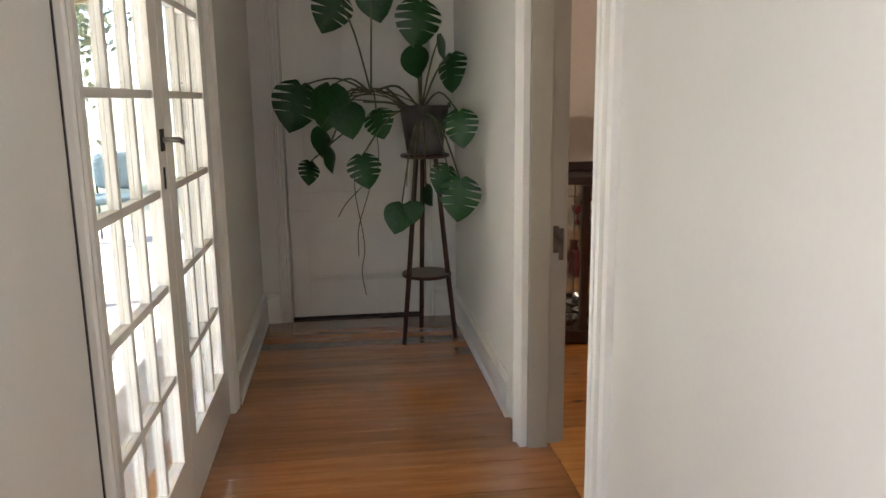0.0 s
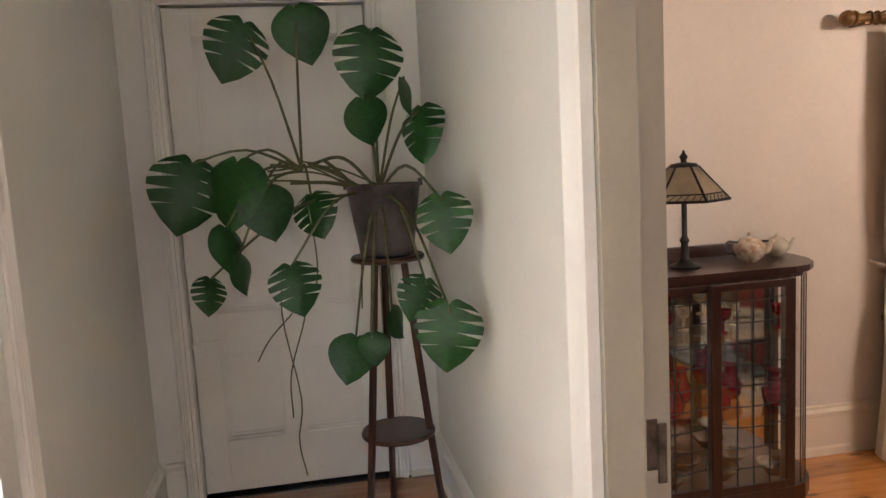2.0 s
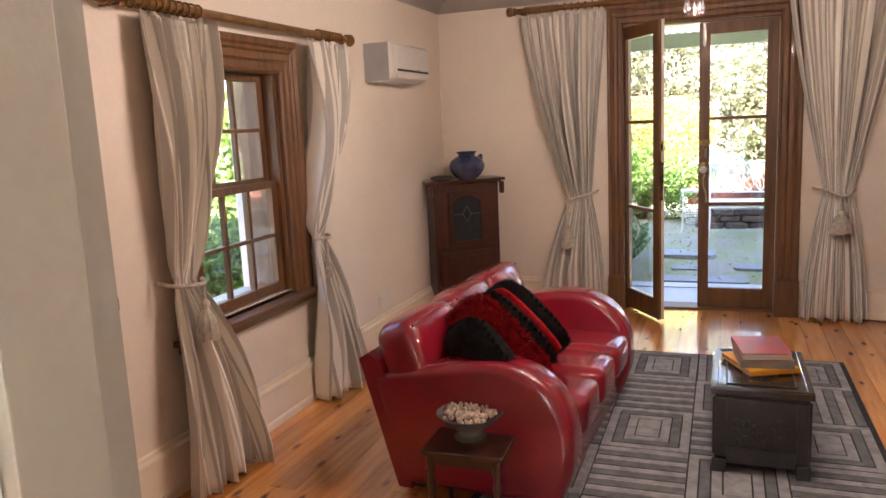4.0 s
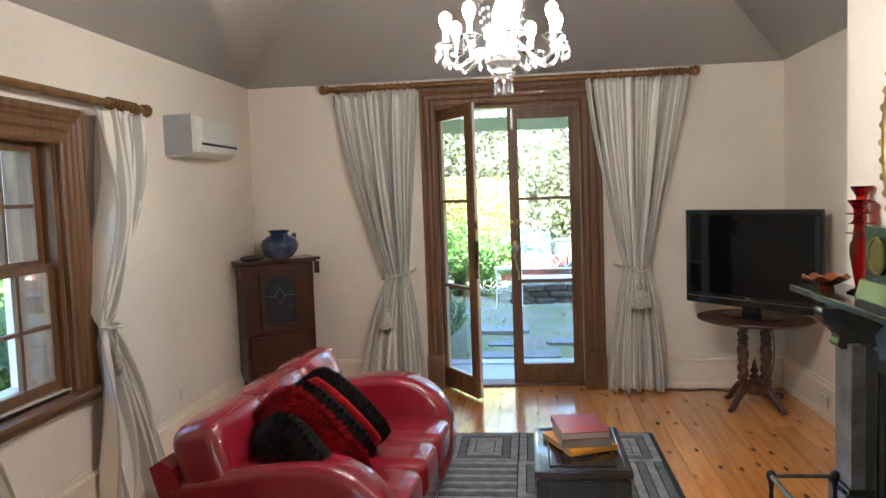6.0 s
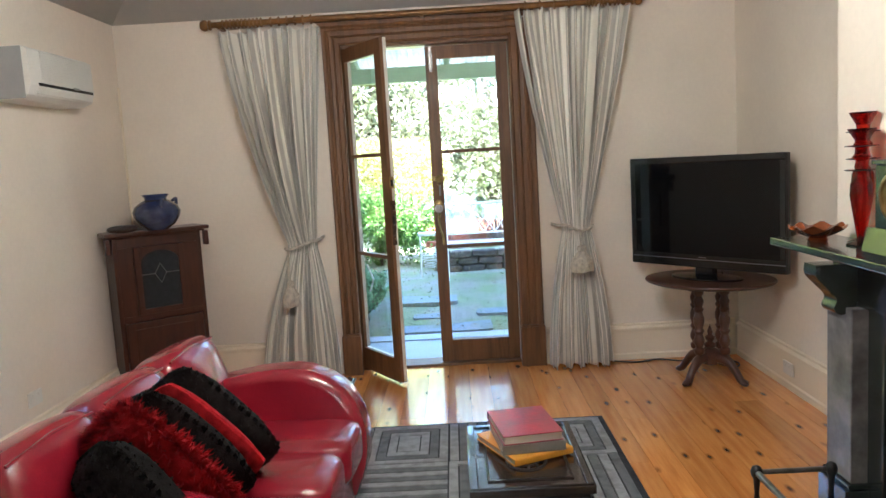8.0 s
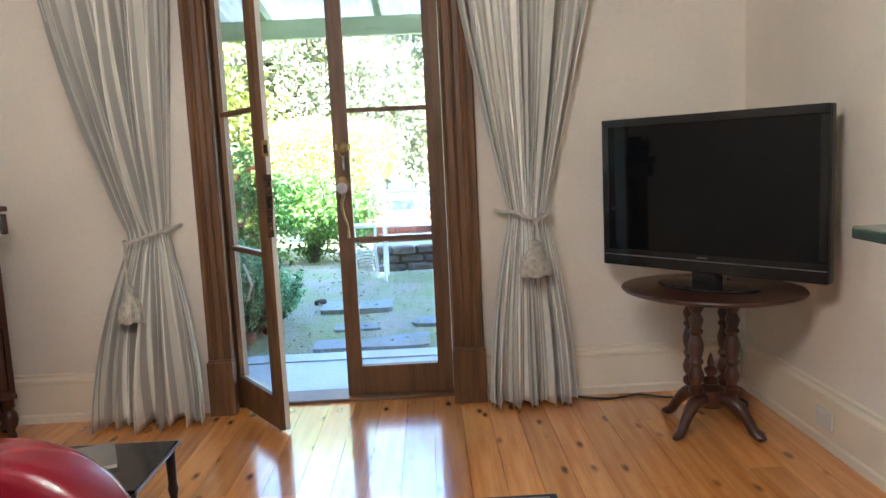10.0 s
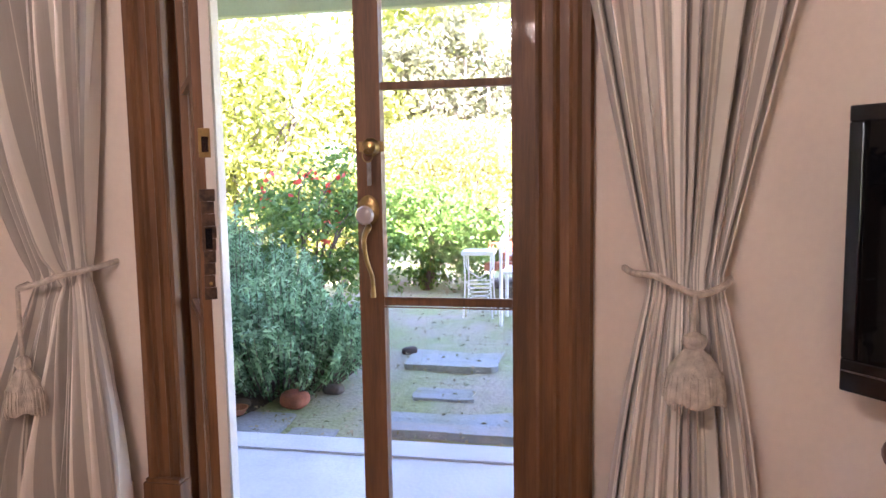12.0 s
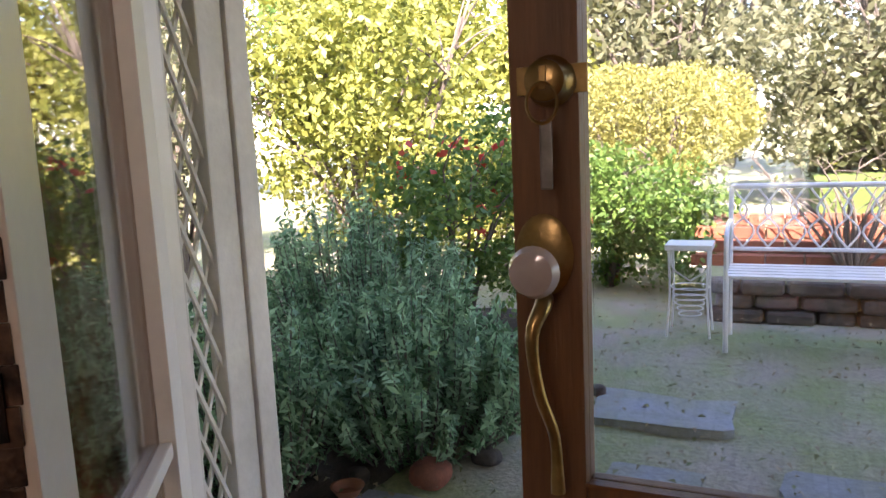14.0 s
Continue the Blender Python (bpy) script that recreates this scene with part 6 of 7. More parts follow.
rw = tagged(new("retaining_wall"), "low stone and red brick garden wall behind the bench", "garden wall", kind="structure")
w_rg = random.Random(8)
stone_mesh = mesh_of("stone", soft_box(-0.5, 0.5, -0.5, 0.5, -0.5, 0.5, 3, 6), M_STONE)
brick_mesh = mesh_of("brick", box(-0.5, 0.5, -0.5, 0.5, -0.5, 0.5, 0.04), M_BRICKRED)
for r in range(3):
    y = 2.0 - w_rg.uniform(0, 0.1)
    while y > -1.2:
        ln = w_rg.uniform(0.16, 0.32)
        ob = new("stone", stone_mesh)
        ob.matrix_basis = Matrix.Translation((10.25 + w_rg.uniform(-0.02, 0.02), y - ln / 2, 0.10 + r * 0.085)) @ Matrix.Diagonal((0.16, ln * 0.97, 0.083, 1))
        ob.parent = rw
        y -= ln
for r in range(4):
    for k in range(15):
        ob = new("brick", brick_mesh)
        ob.matrix_basis = Matrix.Translation((10.62 + 0.12 * r, 2.0 - 0.22 * k - 0.11 * (r % 2), 0.36 + 0.072 * r)) @ Matrix.Diagonal((0.11, 0.21, 0.07, 1))
        ob.parent = rw
part("bed", prism([(10.3, 0.0), (11.3, 0.0), (11.3, 0.55), (11.0, 0.58), (10.6, 0.33), (10.3, 0.30)], "y", -1.3, 2.0), M_EARTH, rw)
shrub("pruned_rose", "pruned rose bushes behind the bench", 10.55, 1.2, 0.33, (0.3, 0.7, 0.3), 0.75, 60, 0.04, F_YELLOW, 151, 14, trunk=0.012, stems=16)
for k, (x, y, s) in enumerate([(8.02, 2.78, 0.09), (7.95, 3.05, 0.05), (8.2, 2.62, 0.06), (8.9, 2.35, 0.05)]):
    st_ = part("rock", soft_box(-s, s, -s * 0.8, s * 0.8, -s * 0.3, s * 0.75, 4, 3), M_BRICKRED if k == 0 else M_STONE, None, "", True, Matrix.Translation((x, y, ground_z(x, y) + 0.01)) @ pose(0, 0, 0, 8, 5, k * 40))
    tagged(st_, "broken lump of red-brown stone on the earth" if k == 0 else "small grey stone on the earth", "stone")
tp = thing("terracotta_dish", "small terracotta dish beside the bush", "dish", Matrix.Translation((7.82, 3.02, ground_z(7.82, 3) + 0.02)))
part("body", lathe([(0.04, 0), (0.06, 0.03), (0.064, 0.035), (0.056, 0.034), (0.038, 0.008)], 18), M_TERRA, tp, smooth=True)

# ---- west verandah outside the hall's glazed doors ----
M_PAVEWARM = mat("sunny_paving", (0.54, 0.51, 0.46), 0.85, vary=0.15, scale=3, fine=40, bump=0.3)
M_RAFTER = mat("cream_rafter_paint", (0.55, 0.44, 0.26), 0.6, vary=0.08, scale=4, fine=60, bump=0.08)
setting("verandah_floor_west", box(-7.2, -0.66, -6, 9, -0.13, -0.03), M_PAVEWARM, "pale sunlit paving outside the hall", "paving")
vw = tagged(new("verandah_roof_west"), "cream verandah roof with exposed rafters", "verandah", kind="structure")
part("roof_sheet", prism([(-0.66, 2.92), (-0.66, 2.96), (-3.45, 2.54), (-3.45, 2.50)], "y", -5, 9), M_RAFTER, vw)
part("beam", box(-3.30, -3.18, -5, 9, 2.26, 2.42, 0.006), M_RAFTER, vw)
for i in range(22):
    y = -4.6 + i * 0.62
    part("rafter", prism([(-0.66, 2.915), (-0.66, 2.82), (-3.45, 2.40), (-3.45, 2.495)], "y", y, y + 0.05), M_RAFTER, vw)
for y in (-1.6, 1.35, 4.3, 7.2):
    part("post", box(-3.29, -3.19, y, y + 0.10, -0.03, 2.26, 0.006), M_OUTWHITE, vw)
    part("bracket", prism([(y + 0.1, 2.26), (y + 0.1, 1.98), (y + 0.14, 1.98), (y + 0.42, 2.26)], "x", -3.26, -3.22), M_OUTWHITE, vw)
gt = thing("garden_table", "white ironwork table on the sunny verandah", "table", Matrix.Translation((-2.3, 3.4, -0.03)))
part("tabletop", lathe([(0.40, 0.68), (0.41, 0.69), (0.40, 0.70)], 32), M_WHITEIRON, gt, smooth=True)
for k in range(3):
    a = 2.1 * k
    part("leg", tube(curve_pts([(0.3 * math.cos(a), 0.3 * math.sin(a), 0), (0.06 * math.cos(a), 0.06 * math.sin(a), 0.3), (0.2 * math.cos(a), 0.2 * math.sin(a), 0.68)], 8), 0.014, 8), M_WHITEIRON, gt)
dsh = thing("red_dish", "flat red dish on the garden table", "dish", Matrix.Translation((-2.3, 3.4, 0.67)))
part("body", lathe([(0.08, 0), (0.15, 0.025), (0.155, 0.03), (0.14, 0.028), (0.07, 0.008)], 24), mat("red_glaze", (0.40, 0.04, 0.02), 0.3, vary=0.1, bump=0.02), dsh, smooth=True)
gc = thing("garden_chair", "garden chair with a teal seat cushion", "chair", Matrix.Translation((-2.3, 7.6, -0.03)))
for sx in (-0.22, 0.22):
    for sy in (-0.2, 0.2):
        part("leg", tube([(sx, sy, 0), (sx, sy, 0.43 if sy < 0 else 0.92)], 0.013, 8), M_IRON, gc)
part("seat", soft_box(-0.25, 0.25, -0.24, 0.22, 0.42, 0.52, 6, 5), M_TEAL, gc, smooth=True)
part("backrest", soft_box(-0.24, 0.24, 0.16, 0.24, 0.55, 0.95, 6, 5), M_TEAL, gc, smooth=True)

# ---- hall plant on its stand ----
PX, PY = 0.605, 3.72
ps = thing("plant_stand", "tall dark three-legged wooden plant stand", "plant stand", Matrix.Translation((PX, PY, 0)))
part("top", lathe([(0.125, 1.095), (0.142, 1.10), (0.146, 1.11), (0.14, 1.12), (0.02, 1.12)], 32), M_MAHOGANY, ps, smooth=True)
part("shelf", lathe([(0.130, 0.385), (0.148, 0.39), (0.150, 0.40), (0.145, 0.408), (0.02, 0.408)], 32), M_MAHOGANY, ps, smooth=True)
for fx, fy in ((-0.155, -0.13), (-0.02, 0.19), (0.165, -0.05)):
    part("leg", tube([(fx, fy, 0), (fx * 0.75, fy * 0.75, 0.4), (fx * 0.36, fy * 0.36, 1.10)], [0.013, 0.015, 0.014], 4), M_MAHOGANY, ps)
pot = thing("plant_pot", "dull dark copper bucket pot with monstera", "plant pot", Matrix.Translation((PX, PY, 1.12)))
part("bucket", lathe([(0.098, 0), (0.104, 0.004), (0.142, 0.262), (0.147, 0.268), (0.147, 0.276), (0.138, 0.276), (0.132, 0.25), (0.095, 0.01)], 32), M_POT, pot, smooth=True)
part("soil", lathe([(0.02, 0.24), (0.131, 0.245), (0.02, 0.25)], 24), M_SOIL, pot)
for s in (-1, 1):
    part("lug", boxes([(s * 0.146 - 0.008, s * 0.146 + 0.008, -0.012, 0.012, 0.262, 0.292)], 0.003), M_POT, pot)


def monstera_leaf(split, seed):
    """A heart-shaped leaf of unit length: base at the origin, tip towards +y, facing +z, with slits between its lobes."""
    rng = random.Random(seed)
    bm = bmesh.new()
    edges = [-0.16, 0.04, 0.22, 0.40, 0.60, 1.0]

    def width(t):
        s = (t + 0.18) / 1.18
        return 0.50 * max(0.0, math.sin(math.pi * min(1, s) ** 0.72)) ** 0.8

    def pt(u, t, side, g):
        y = (1 - u) * max(t, 0.0) + u * (t + 0.05 - (0.10 if t < 0.05 else 0) * (1 - u))
        return Vector((side * u * width(t), y, -0.22 * u * u * width(t) + 0.03 * math.sin(7 * t + side) * u - 0.28 * max(0.0, y) ** 2))
    for side in (-1, 1):
        for a, b in zip(edges, edges[1:]):
            gap = rng.uniform(0.022, 0.05) if (split and a > 0.0 and b < 0.99) else 0.0
            us = [0.0, 0.25, 0.42, 0.7, 1.0]
            ts = [0.0, 0.5, 1.0]
            grid = []
            for u in us:
                g = gap * max(0.0, (u - 0.3) / 0.7)
                row = []
                for k in ts:
                    t = a + g + (b - a - 2 * g) * k
                    row.append(bm.verts.new(pt(u, t, side, g)))
                grid.append(row)
            for i in range(len(us) - 1):
                for j in range(2):
                    bm.faces.new((grid[i][j], grid[i][j + 1], grid[i + 1][j + 1], grid[i + 1][j]))
    bmesh.ops.remove_doubles(bm, verts=bm.verts, dist=0.004)
    return bm


mon = thing("monstera", "sprawling monstera plant with split green leaves", "plant", Matrix.Translation((0, 0, 0)))
CROWN = Vector((0.30, 3.66, 1.47))
MOUTH = Vector((PX - 0.02, PY - 0.02, 1.37))
# centre x, y, z; length; the tip's turn from straight down; turn about the upright axis; nod; split
LEAVES = [(0.10, 3.62, 1.92, 0.25, -25, 10, 12, 1), (0.335, 3.66, 1.975, 0.23, 12, -8, 8, 0), (0.57, 3.58, 1.86, 0.28, -8, 5, 15, 1),
          (-0.11, 3.62, 1.42, 0.30, -18, 15, 18, 1), (0.045, 3.58, 1.42, 0.28, -5, -30, 25, 0), (0.17, 3.56, 1.34, 0.22, 10, 10, 20, 0), (0.33, 3.60, 1.32, 0.20, 25, -35, 35, 1),
          (0.55, 3.52, 1.64, 0.19, 15, 20, 5, 0), (0.735, 3.60, 1.60, 0.24, 10, -55, 25, 1), (0.70, 3.50, 1.72, 0.16, 20, 60, 20, 0),
          (0.715, 3.08, 1.30, 0.20, 8, -25, 18, 1), (0.25, 3.52, 1.06, 0.21, 10, 5, 25, 1), (0.43, 3.45, 0.80, 0.19, -20, 10, 30, 0), (0.50, 3.42, 0.83, 0.13, 5, -20, 20, 0),
          (0.66, 3.28, 1.03, 0.17, -30, 10, 25, 1), (0.70, 3.04, 0.95, 0.24, -5, -20, 15, 1), (-0.05, 3.56, 1.05, 0.15, -15, 40, 25, 1), (0.075, 3.56, 1.12, 0.17, 8, 65, 20, 0), (0.03, 3.55, 1.22, 0.18, -8, 55, 22, 0), (0.60, 3.40, 0.92, 0.14, 30, 50, 20, 0)]
for k, (x, y, z, ln, roll, yaw, nod, sp) in enumerate(LEAVES):
    ln *= 0.84
    bm = monstera_leaf(sp, k)
    c = Vector((x, y, z))
    m = Matrix.Translation(c) @ pose(0, 0, 0, 0, 0, yaw) @ pose(0, 0, 0, 90 - nod, 0, 0) @ pose(0, 0, 0, 0, 0, 180 + roll) @ Matrix.Diagonal((ln * 1.12, ln, ln, 1)) @ Matrix.Translation((0, -0.42, 0))
    lf = part("leaf", bm, M_LEAF, mon, smooth=True, m=m)
    root = MOUTH if x > 0.5 or z < 1.1 else CROWN
    base = m @ Vector((0, 0.02, 0))
    mid = (root + base) / 2 + Vector((0, -0.03, 0.06 if z > 1.3 else 0.10))
    part("petiole", tube(curve_pts([root, mid, base + Vector((0, 0.01, 0.0)), base], 12), [0.0065 - 0.00025 * i for i in range(13)], 6), M_STEM, mon, smooth=True)
sr = random.Random(5)
for k in range(9):
    a = MOUTH + Vector((sr.uniform(-0.08, 0.05), sr.uniform(-0.05, 0.05), 0.0))
    b = CROWN + Vector((sr.uniform(-0.22, 0.10), sr.uniform(-0.06, 0.06), sr.uniform(-0.05, 0.04)))
    part("stem", tube(curve_pts([a, (a + b) / 2 + Vector((0, 0, sr.uniform(0.0, 0.08))), b], 10), 0.0075 if k < 4 else 0.004, 6), M_STEM, mon, smooth=True)
for p in ([(0.20, 3.58, 1.10), (0.19, 3.58, 0.92), (0.235, 3.58, 0.62), (0.215, 3.58, 0.46), (0.235, 3.58, 0.32)], [(0.26, 3.58, 1.0), (0.27, 3.58, 0.93), (0.205, 3.58, 0.72), (0.2, 3.58, 0.55)], [(0.23, 3.58, 0.95), (0.14, 3.57, 0.86), (0.09, 3.57, 0.78)], [(0.31, 3.6, 1.35), (0.33, 3.6, 1.15), (0.32, 3.6, 1.02)], [(0.49, 3.55, 1.12), (0.48, 3.54, 0.95)]):
    part("aerial_root", tube(curve_pts(p, 14), 0.0028, 5), M_STEM, mon, "thin hanging aerial root")


# ---- display cabinet ----
def display_cabinet():
    cx, yb, h = 1.82, 3.80, 0.985
    ob = thing("display_cabinet", "dark curved-front glass display cabinet full of glassware", "display cabinet")
    post = [(cx - 0.33, 3.42), (cx, 3.405), (cx + 0.33, 3.42)]
    out = [(cx - 0.51, yb), (cx - 0.51, 3.66)] + [(cx - 0.51 + 0.18 * (1 - math.cos(t)), 3.66 - 0.245 * math.sin(t)) for t in [0.4, 0.8, 1.2, 1.57]] + [(cx + 0.33 + 0.18 * math.sin(t), 3.415 + 0.245 * (1 - math.cos(t))) for t in [0.0, 0.4, 0.8, 1.2, 1.57]] + [(cx + 0.51, yb)]

    def grow(pts, d):
        return [(cx + (x - cx) * (1 + d / 0.51), min(yb, 3.6 + (y - 3.6) * (1 + d / 0.2))) for x, y in pts]
    part("plinth", prism(grow(out, 0.012), "z", 0.02, 0.085), M_DARKWOOD, ob)
    for x, y in ((cx - 0.45, 3.76), (cx + 0.45, 3.76), (cx - 0.3, 3.45), (cx + 0.3, 3.45)):
        part("foot", lathe([(0.02, 0), (0.032, 0.008), (0.026, 0.021)], 14, Matrix.Translation((x, y, 0))), M_DARKWOOD, ob, smooth=True)
    part("cornice", prism(grow(out, 0.0), "z", 0.945, h - 0.02), M_DARKWOOD, ob)
    top = prism(grow(out, 0.022), "z", h - 0.019, h + 0.006)
    part("top", top, M_DARKWOOD, ob)
    part("gallery", boxes([(cx - 0.50, cx + 0.50, yb - 0.016, yb, h + 0.006, h + 0.06)], 0.004), M_DARKWOOD, ob, "low back rail")
    part("back", box(cx - 0.5, cx + 0.5, yb - 0.012, yb, 0.085, 0.945), mat("mirror_back", (0.80, 0.79, 0.74), 0.06, 1.0, vary=0.03, bump=0.0), ob, "mirrored back")
    for x, y in post:
        part("post", box(x - 0.022, x + 0.022, y - 0.012, y + 0.025, 0.086, 0.944, 0.004), M_DARKWOOD, ob)
    for x in (cx - 0.51, cx + 0.49):
        part("post", box(x, x + 0.02, 3.75, yb - 0.013, 0.086, 0.944), M_DARKWOOD, ob)
    for a, b in ((post[0], post[1]), (post[1], post[2])):
        door = part("door", box(a[0] + 0.023, b[0] - 0.023, a[1] - 0.006, a[1] + 0.012, 0.088, 0.12, 0.002), M_DARKWOOD, ob)
        part("top_rail", box(a[0] + 0.023, b[0] - 0.023, a[1] - 0.006, a[1] + 0.012, 0.915, 0.943, 0.002), M_DARKWOOD, door)
        g = part("glass", box(a[0] + 0.023, b[0] - 0.023, a[1] + 0.004, a[1] + 0.007, 0.12, 0.915), M_GLASS, door)
        g.visible_shadow = False
        bm = bmesh.new()
        n = 4
        for i in range(1, n):
            x = a[0] + 0.023 + (b[0] - a[0] - 0.046) * i / n
            add_box(bm, x - 0.0022, x + 0.0022, a[1] + 0.001, a[1] + 0.0038, 0.12, 0.915)
        for z in [0.20 + 0.085 * j for j in range(9)]:
            add_tube(bm, [(a[0] + 0.023 + (b[0] - a[0] - 0.046) * i / 8, a[1] + 0.002, z - 0.012 * math.sin(math.pi * i / 8)) for i in range(9)], 0.0022, 4)
        part("leading", bm, M_IRON, door, "dark lead lines")
    for s in (-1, 1):
        arc = [(cx + s * (0.33 + 0.178 * math.sin(t)), 3.418 + 0.245 * (1 - math.cos(t))) for t in [0.12 * i for i in range(14)]] + [(cx + s * 0.508, 3.75)]
        bm = bmesh.new()
        lo = [bm.verts.new((x, y, 0.086)) for x, y in arc]
        hi = [bm.verts.new((x, y, 0.944)) for x, y in arc]
        for i in range(len(arc) - 1):
            bm.faces.new((lo[i], lo[i + 1], hi[i + 1], hi[i]))
        g = part("curved_glass", bm, M_GLASS, ob, smooth=True)
        g.visible_shadow = False
        bm = bmesh.new()
        for i in (3, 6, 9, 12):
            add_tube(bm, [(arc[i][0], arc[i][1], 0.086), (arc[i][0], arc[i][1], 0.944)], 0.0025, 4)
        part("leading", bm, M_IRON, ob, "dark lead lines")
    for z in (0.38, 0.70):
        part("shelf", prism([(x, y) for x, y in grow(out, -0.03)], "z", z, z + 0.008), M_GLASS, ob, "glass shelf")
    return cx


cabx = display_cabinet()
M_CHINA = mat("painted_china", (0.78, 0.72, 0.58), 0.2, vary=0.12, scale=34, fine=60, bump=0.0, second=(0.50, 0.30, 0.17))
M_SILVER = mat("silver_plate", (0.62, 0.60, 0.56), 0.2, 0.95, vary=0.1, scale=20, bump=0.03)
M_REDDEEP = mat("ruby_glass", (0.30, 0.012, 0.03), 0.1, vary=0.1, bump=0.0, trans=0.4)
gr = random.Random(14)
cup = [(0.02, 0), (0.022, 0.004), (0.006, 0.012), (0.006, 0.05), (0.03, 0.07), (0.036, 0.10), (0.034, 0.10), (0.026, 0.072), (0.004, 0.056)]
bowl_ = [(0.03, 0), (0.032, 0.006), (0.07, 0.045), (0.075, 0.05), (0.066, 0.046), (0.02, 0.01)]
jug_ = [(0.03, 0), (0.045, 0.02), (0.05, 0.06), (0.03, 0.10), (0.024, 0.13), (0.034, 0.15), (0.03, 0.15), (0.02, 0.12)]
for z, rows_k in ((0.086, (bowl_, "silver")), (0.389, (jug_, "ruby")), (0.709, (cup, "mixed"))):
    for i in range(7):
        x = cabx - 0.36 + 0.12 * i + gr.uniform(-0.02, 0.02)
        y = 3.55 + 0.13 * (i % 2) + gr.uniform(-0.02, 0.02)
        prof, kind_ = rows_k
        ruby = kind_ == "ruby" or (kind_ == "mixed" and i % 2 == 0)
        nm = {"silver": "serving_dish", "ruby": "glass_jug", "mixed": "goblet"}[kind_]
        lb = {"silver": "silver-plated dish on the cabinet floor", "ruby": "ruby glass jug on the cabinet shelf", "mixed": "ruby glass goblet on the cabinet shelf" if ruby else "cream china goblet on the cabinet shelf"}[kind_]
        t = thing(nm, lb, {"silver": "dish", "ruby": "jug", "mixed": "goblet"}[kind_], Matrix.Translation((x, y, z)), "glassware in the cabinet")
        part("body", lathe(prof, 16), M_SILVER if kind_ == "silver" else (M_REDDEEP if ruby else M_CHINA), t, smooth=True)


def table_lamp():
    M_SHADE = mat("cream_art_glass", (0.62, 0.52, 0.34), 0.35, vary=0.15, scale=10, bump=0.05, trans=0.25)
    ob = thing("table_lamp", "table lamp with a panelled cream glass shade", "lamp", Matrix.Translation((1.79, 3.575, 0.991)))
    part("base", lathe([(0.06, 0), (0.062, 0.008), (0.03, 0.02), (0.016, 0.04), (0.014, 0.10), (0.02, 0.11), (0.011, 0.13), (0.011, 0.30), (0.02, 0.305), (0.006, 0.31)], 18), M_IRON, ob, "dark bronze stem", True)
    sh = part("shade", boxes([(-0.02, 0.02, -0.02, 0.02, 0.40, 0.415)]), M_IRON, ob)
    n, r0, r1, z0, z1 = 6, 0.172, 0.055, 0.275, 0.408
    ring0 = [Vector((r0 * math.cos(2 * math.pi * (k + 0.5) / n), r0 * math.sin(2 * math.pi * (k + 0.5) / n), z0)) for k in range(n)]
    ring1 = [Vector((r1 * math.cos(2 * math.pi * (k + 0.5) / n), r1 * math.sin(2 * math.pi * (k + 0.5) / n), z1)) for k in range(n)]
    for k in range(n):
        a, b, c, d = ring0[k], ring0[(k + 1) % n], ring1[(k + 1) % n], ring1[k]
        bm = bmesh.new()
        bm.faces.new([bm.verts.new(v) for v in (a, b, c, d)])
        bmesh.ops.solidify(bm, geom=list(bm.faces), thickness=0.003)
        part("panel", bm, M_SHADE, sh, "cream glass panel")
        bm = tube([a, d], 0.005, 6)
        add_tube(bm, [a, b], 0.006, 6)
        add_tube(bm, [a.lerp(d, 0.2), b.lerp(c, 0.2)], 0.003, 5)
        for j in range(6):
            add_tube(bm, [a.lerp(b, j / 6), (a.lerp(b, (j + 1) / 6)).lerp(d.lerp(c, (j + 1) / 6), 0.2)], 0.002, 4)
        part("rib", bm, M_IRON, sh)
    part("cap", lathe([(0.06, 0.405), (0.05, 0.418), (0.012, 0.424), (0.012, 0.436), (0.018, 0.446), (0.008, 0.458), (0.003, 0.472)], 14), M_IRON, ob, smooth=True)


table_lamp()


def teapot(x, y, z, s, turn, material, label):
    ob = thing("teapot", label, "teapot", Matrix.Translation((x, y, z)) @ pose(0, 0, 0, 0, 0, turn) @ Matrix.Diagonal((s, s, s, 1)), "teapots on the cabinet")
    part("body", lathe([(0.035, 0), (0.04, 0.006), (0.07, 0.03), (0.085, 0.065), (0.082, 0.095), (0.06, 0.115)], 26), material, ob, smooth=True)
    part("lid", lathe([(0.062, 0.113), (0.05, 0.128), (0.02, 0.136), (0.008, 0.142), (0.012, 0.152), (0.003, 0.16)], 20), material, ob, smooth=True)
    part("spout", tube(curve_pts([(0.075, 0, 0.05), (0.105, 0, 0.065), (0.125, 0, 0.10), (0.145, 0, 0.12)], 10), [0.02, 0.019, 0.017, 0.016, 0.014, 0.013, 0.012, 0.011, 0.010, 0.009, 0.009], 10), material, ob, smooth=True)
    part("handle", tube(curve_pts([(-0.06, 0, 0.11), (-0.12, 0, 0.115), (-0.13, 0, 0.07), (-0.075, 0, 0.04)], 12), 0.007, 8), M_DARKWOOD, ob, "dark handle", True)


teapot(2.08, 3.58, 0.991, 0.76, -8, M_CHINA, "cream floral teapot with a dark handle")
teapot(2.265, 3.67, 0.991, 0.6, 0, mat("cream_china", (0.72, 0.66, 0.50), 0.2, vary=0.08, bump=0.0), "small cream teapot behind the larger one")


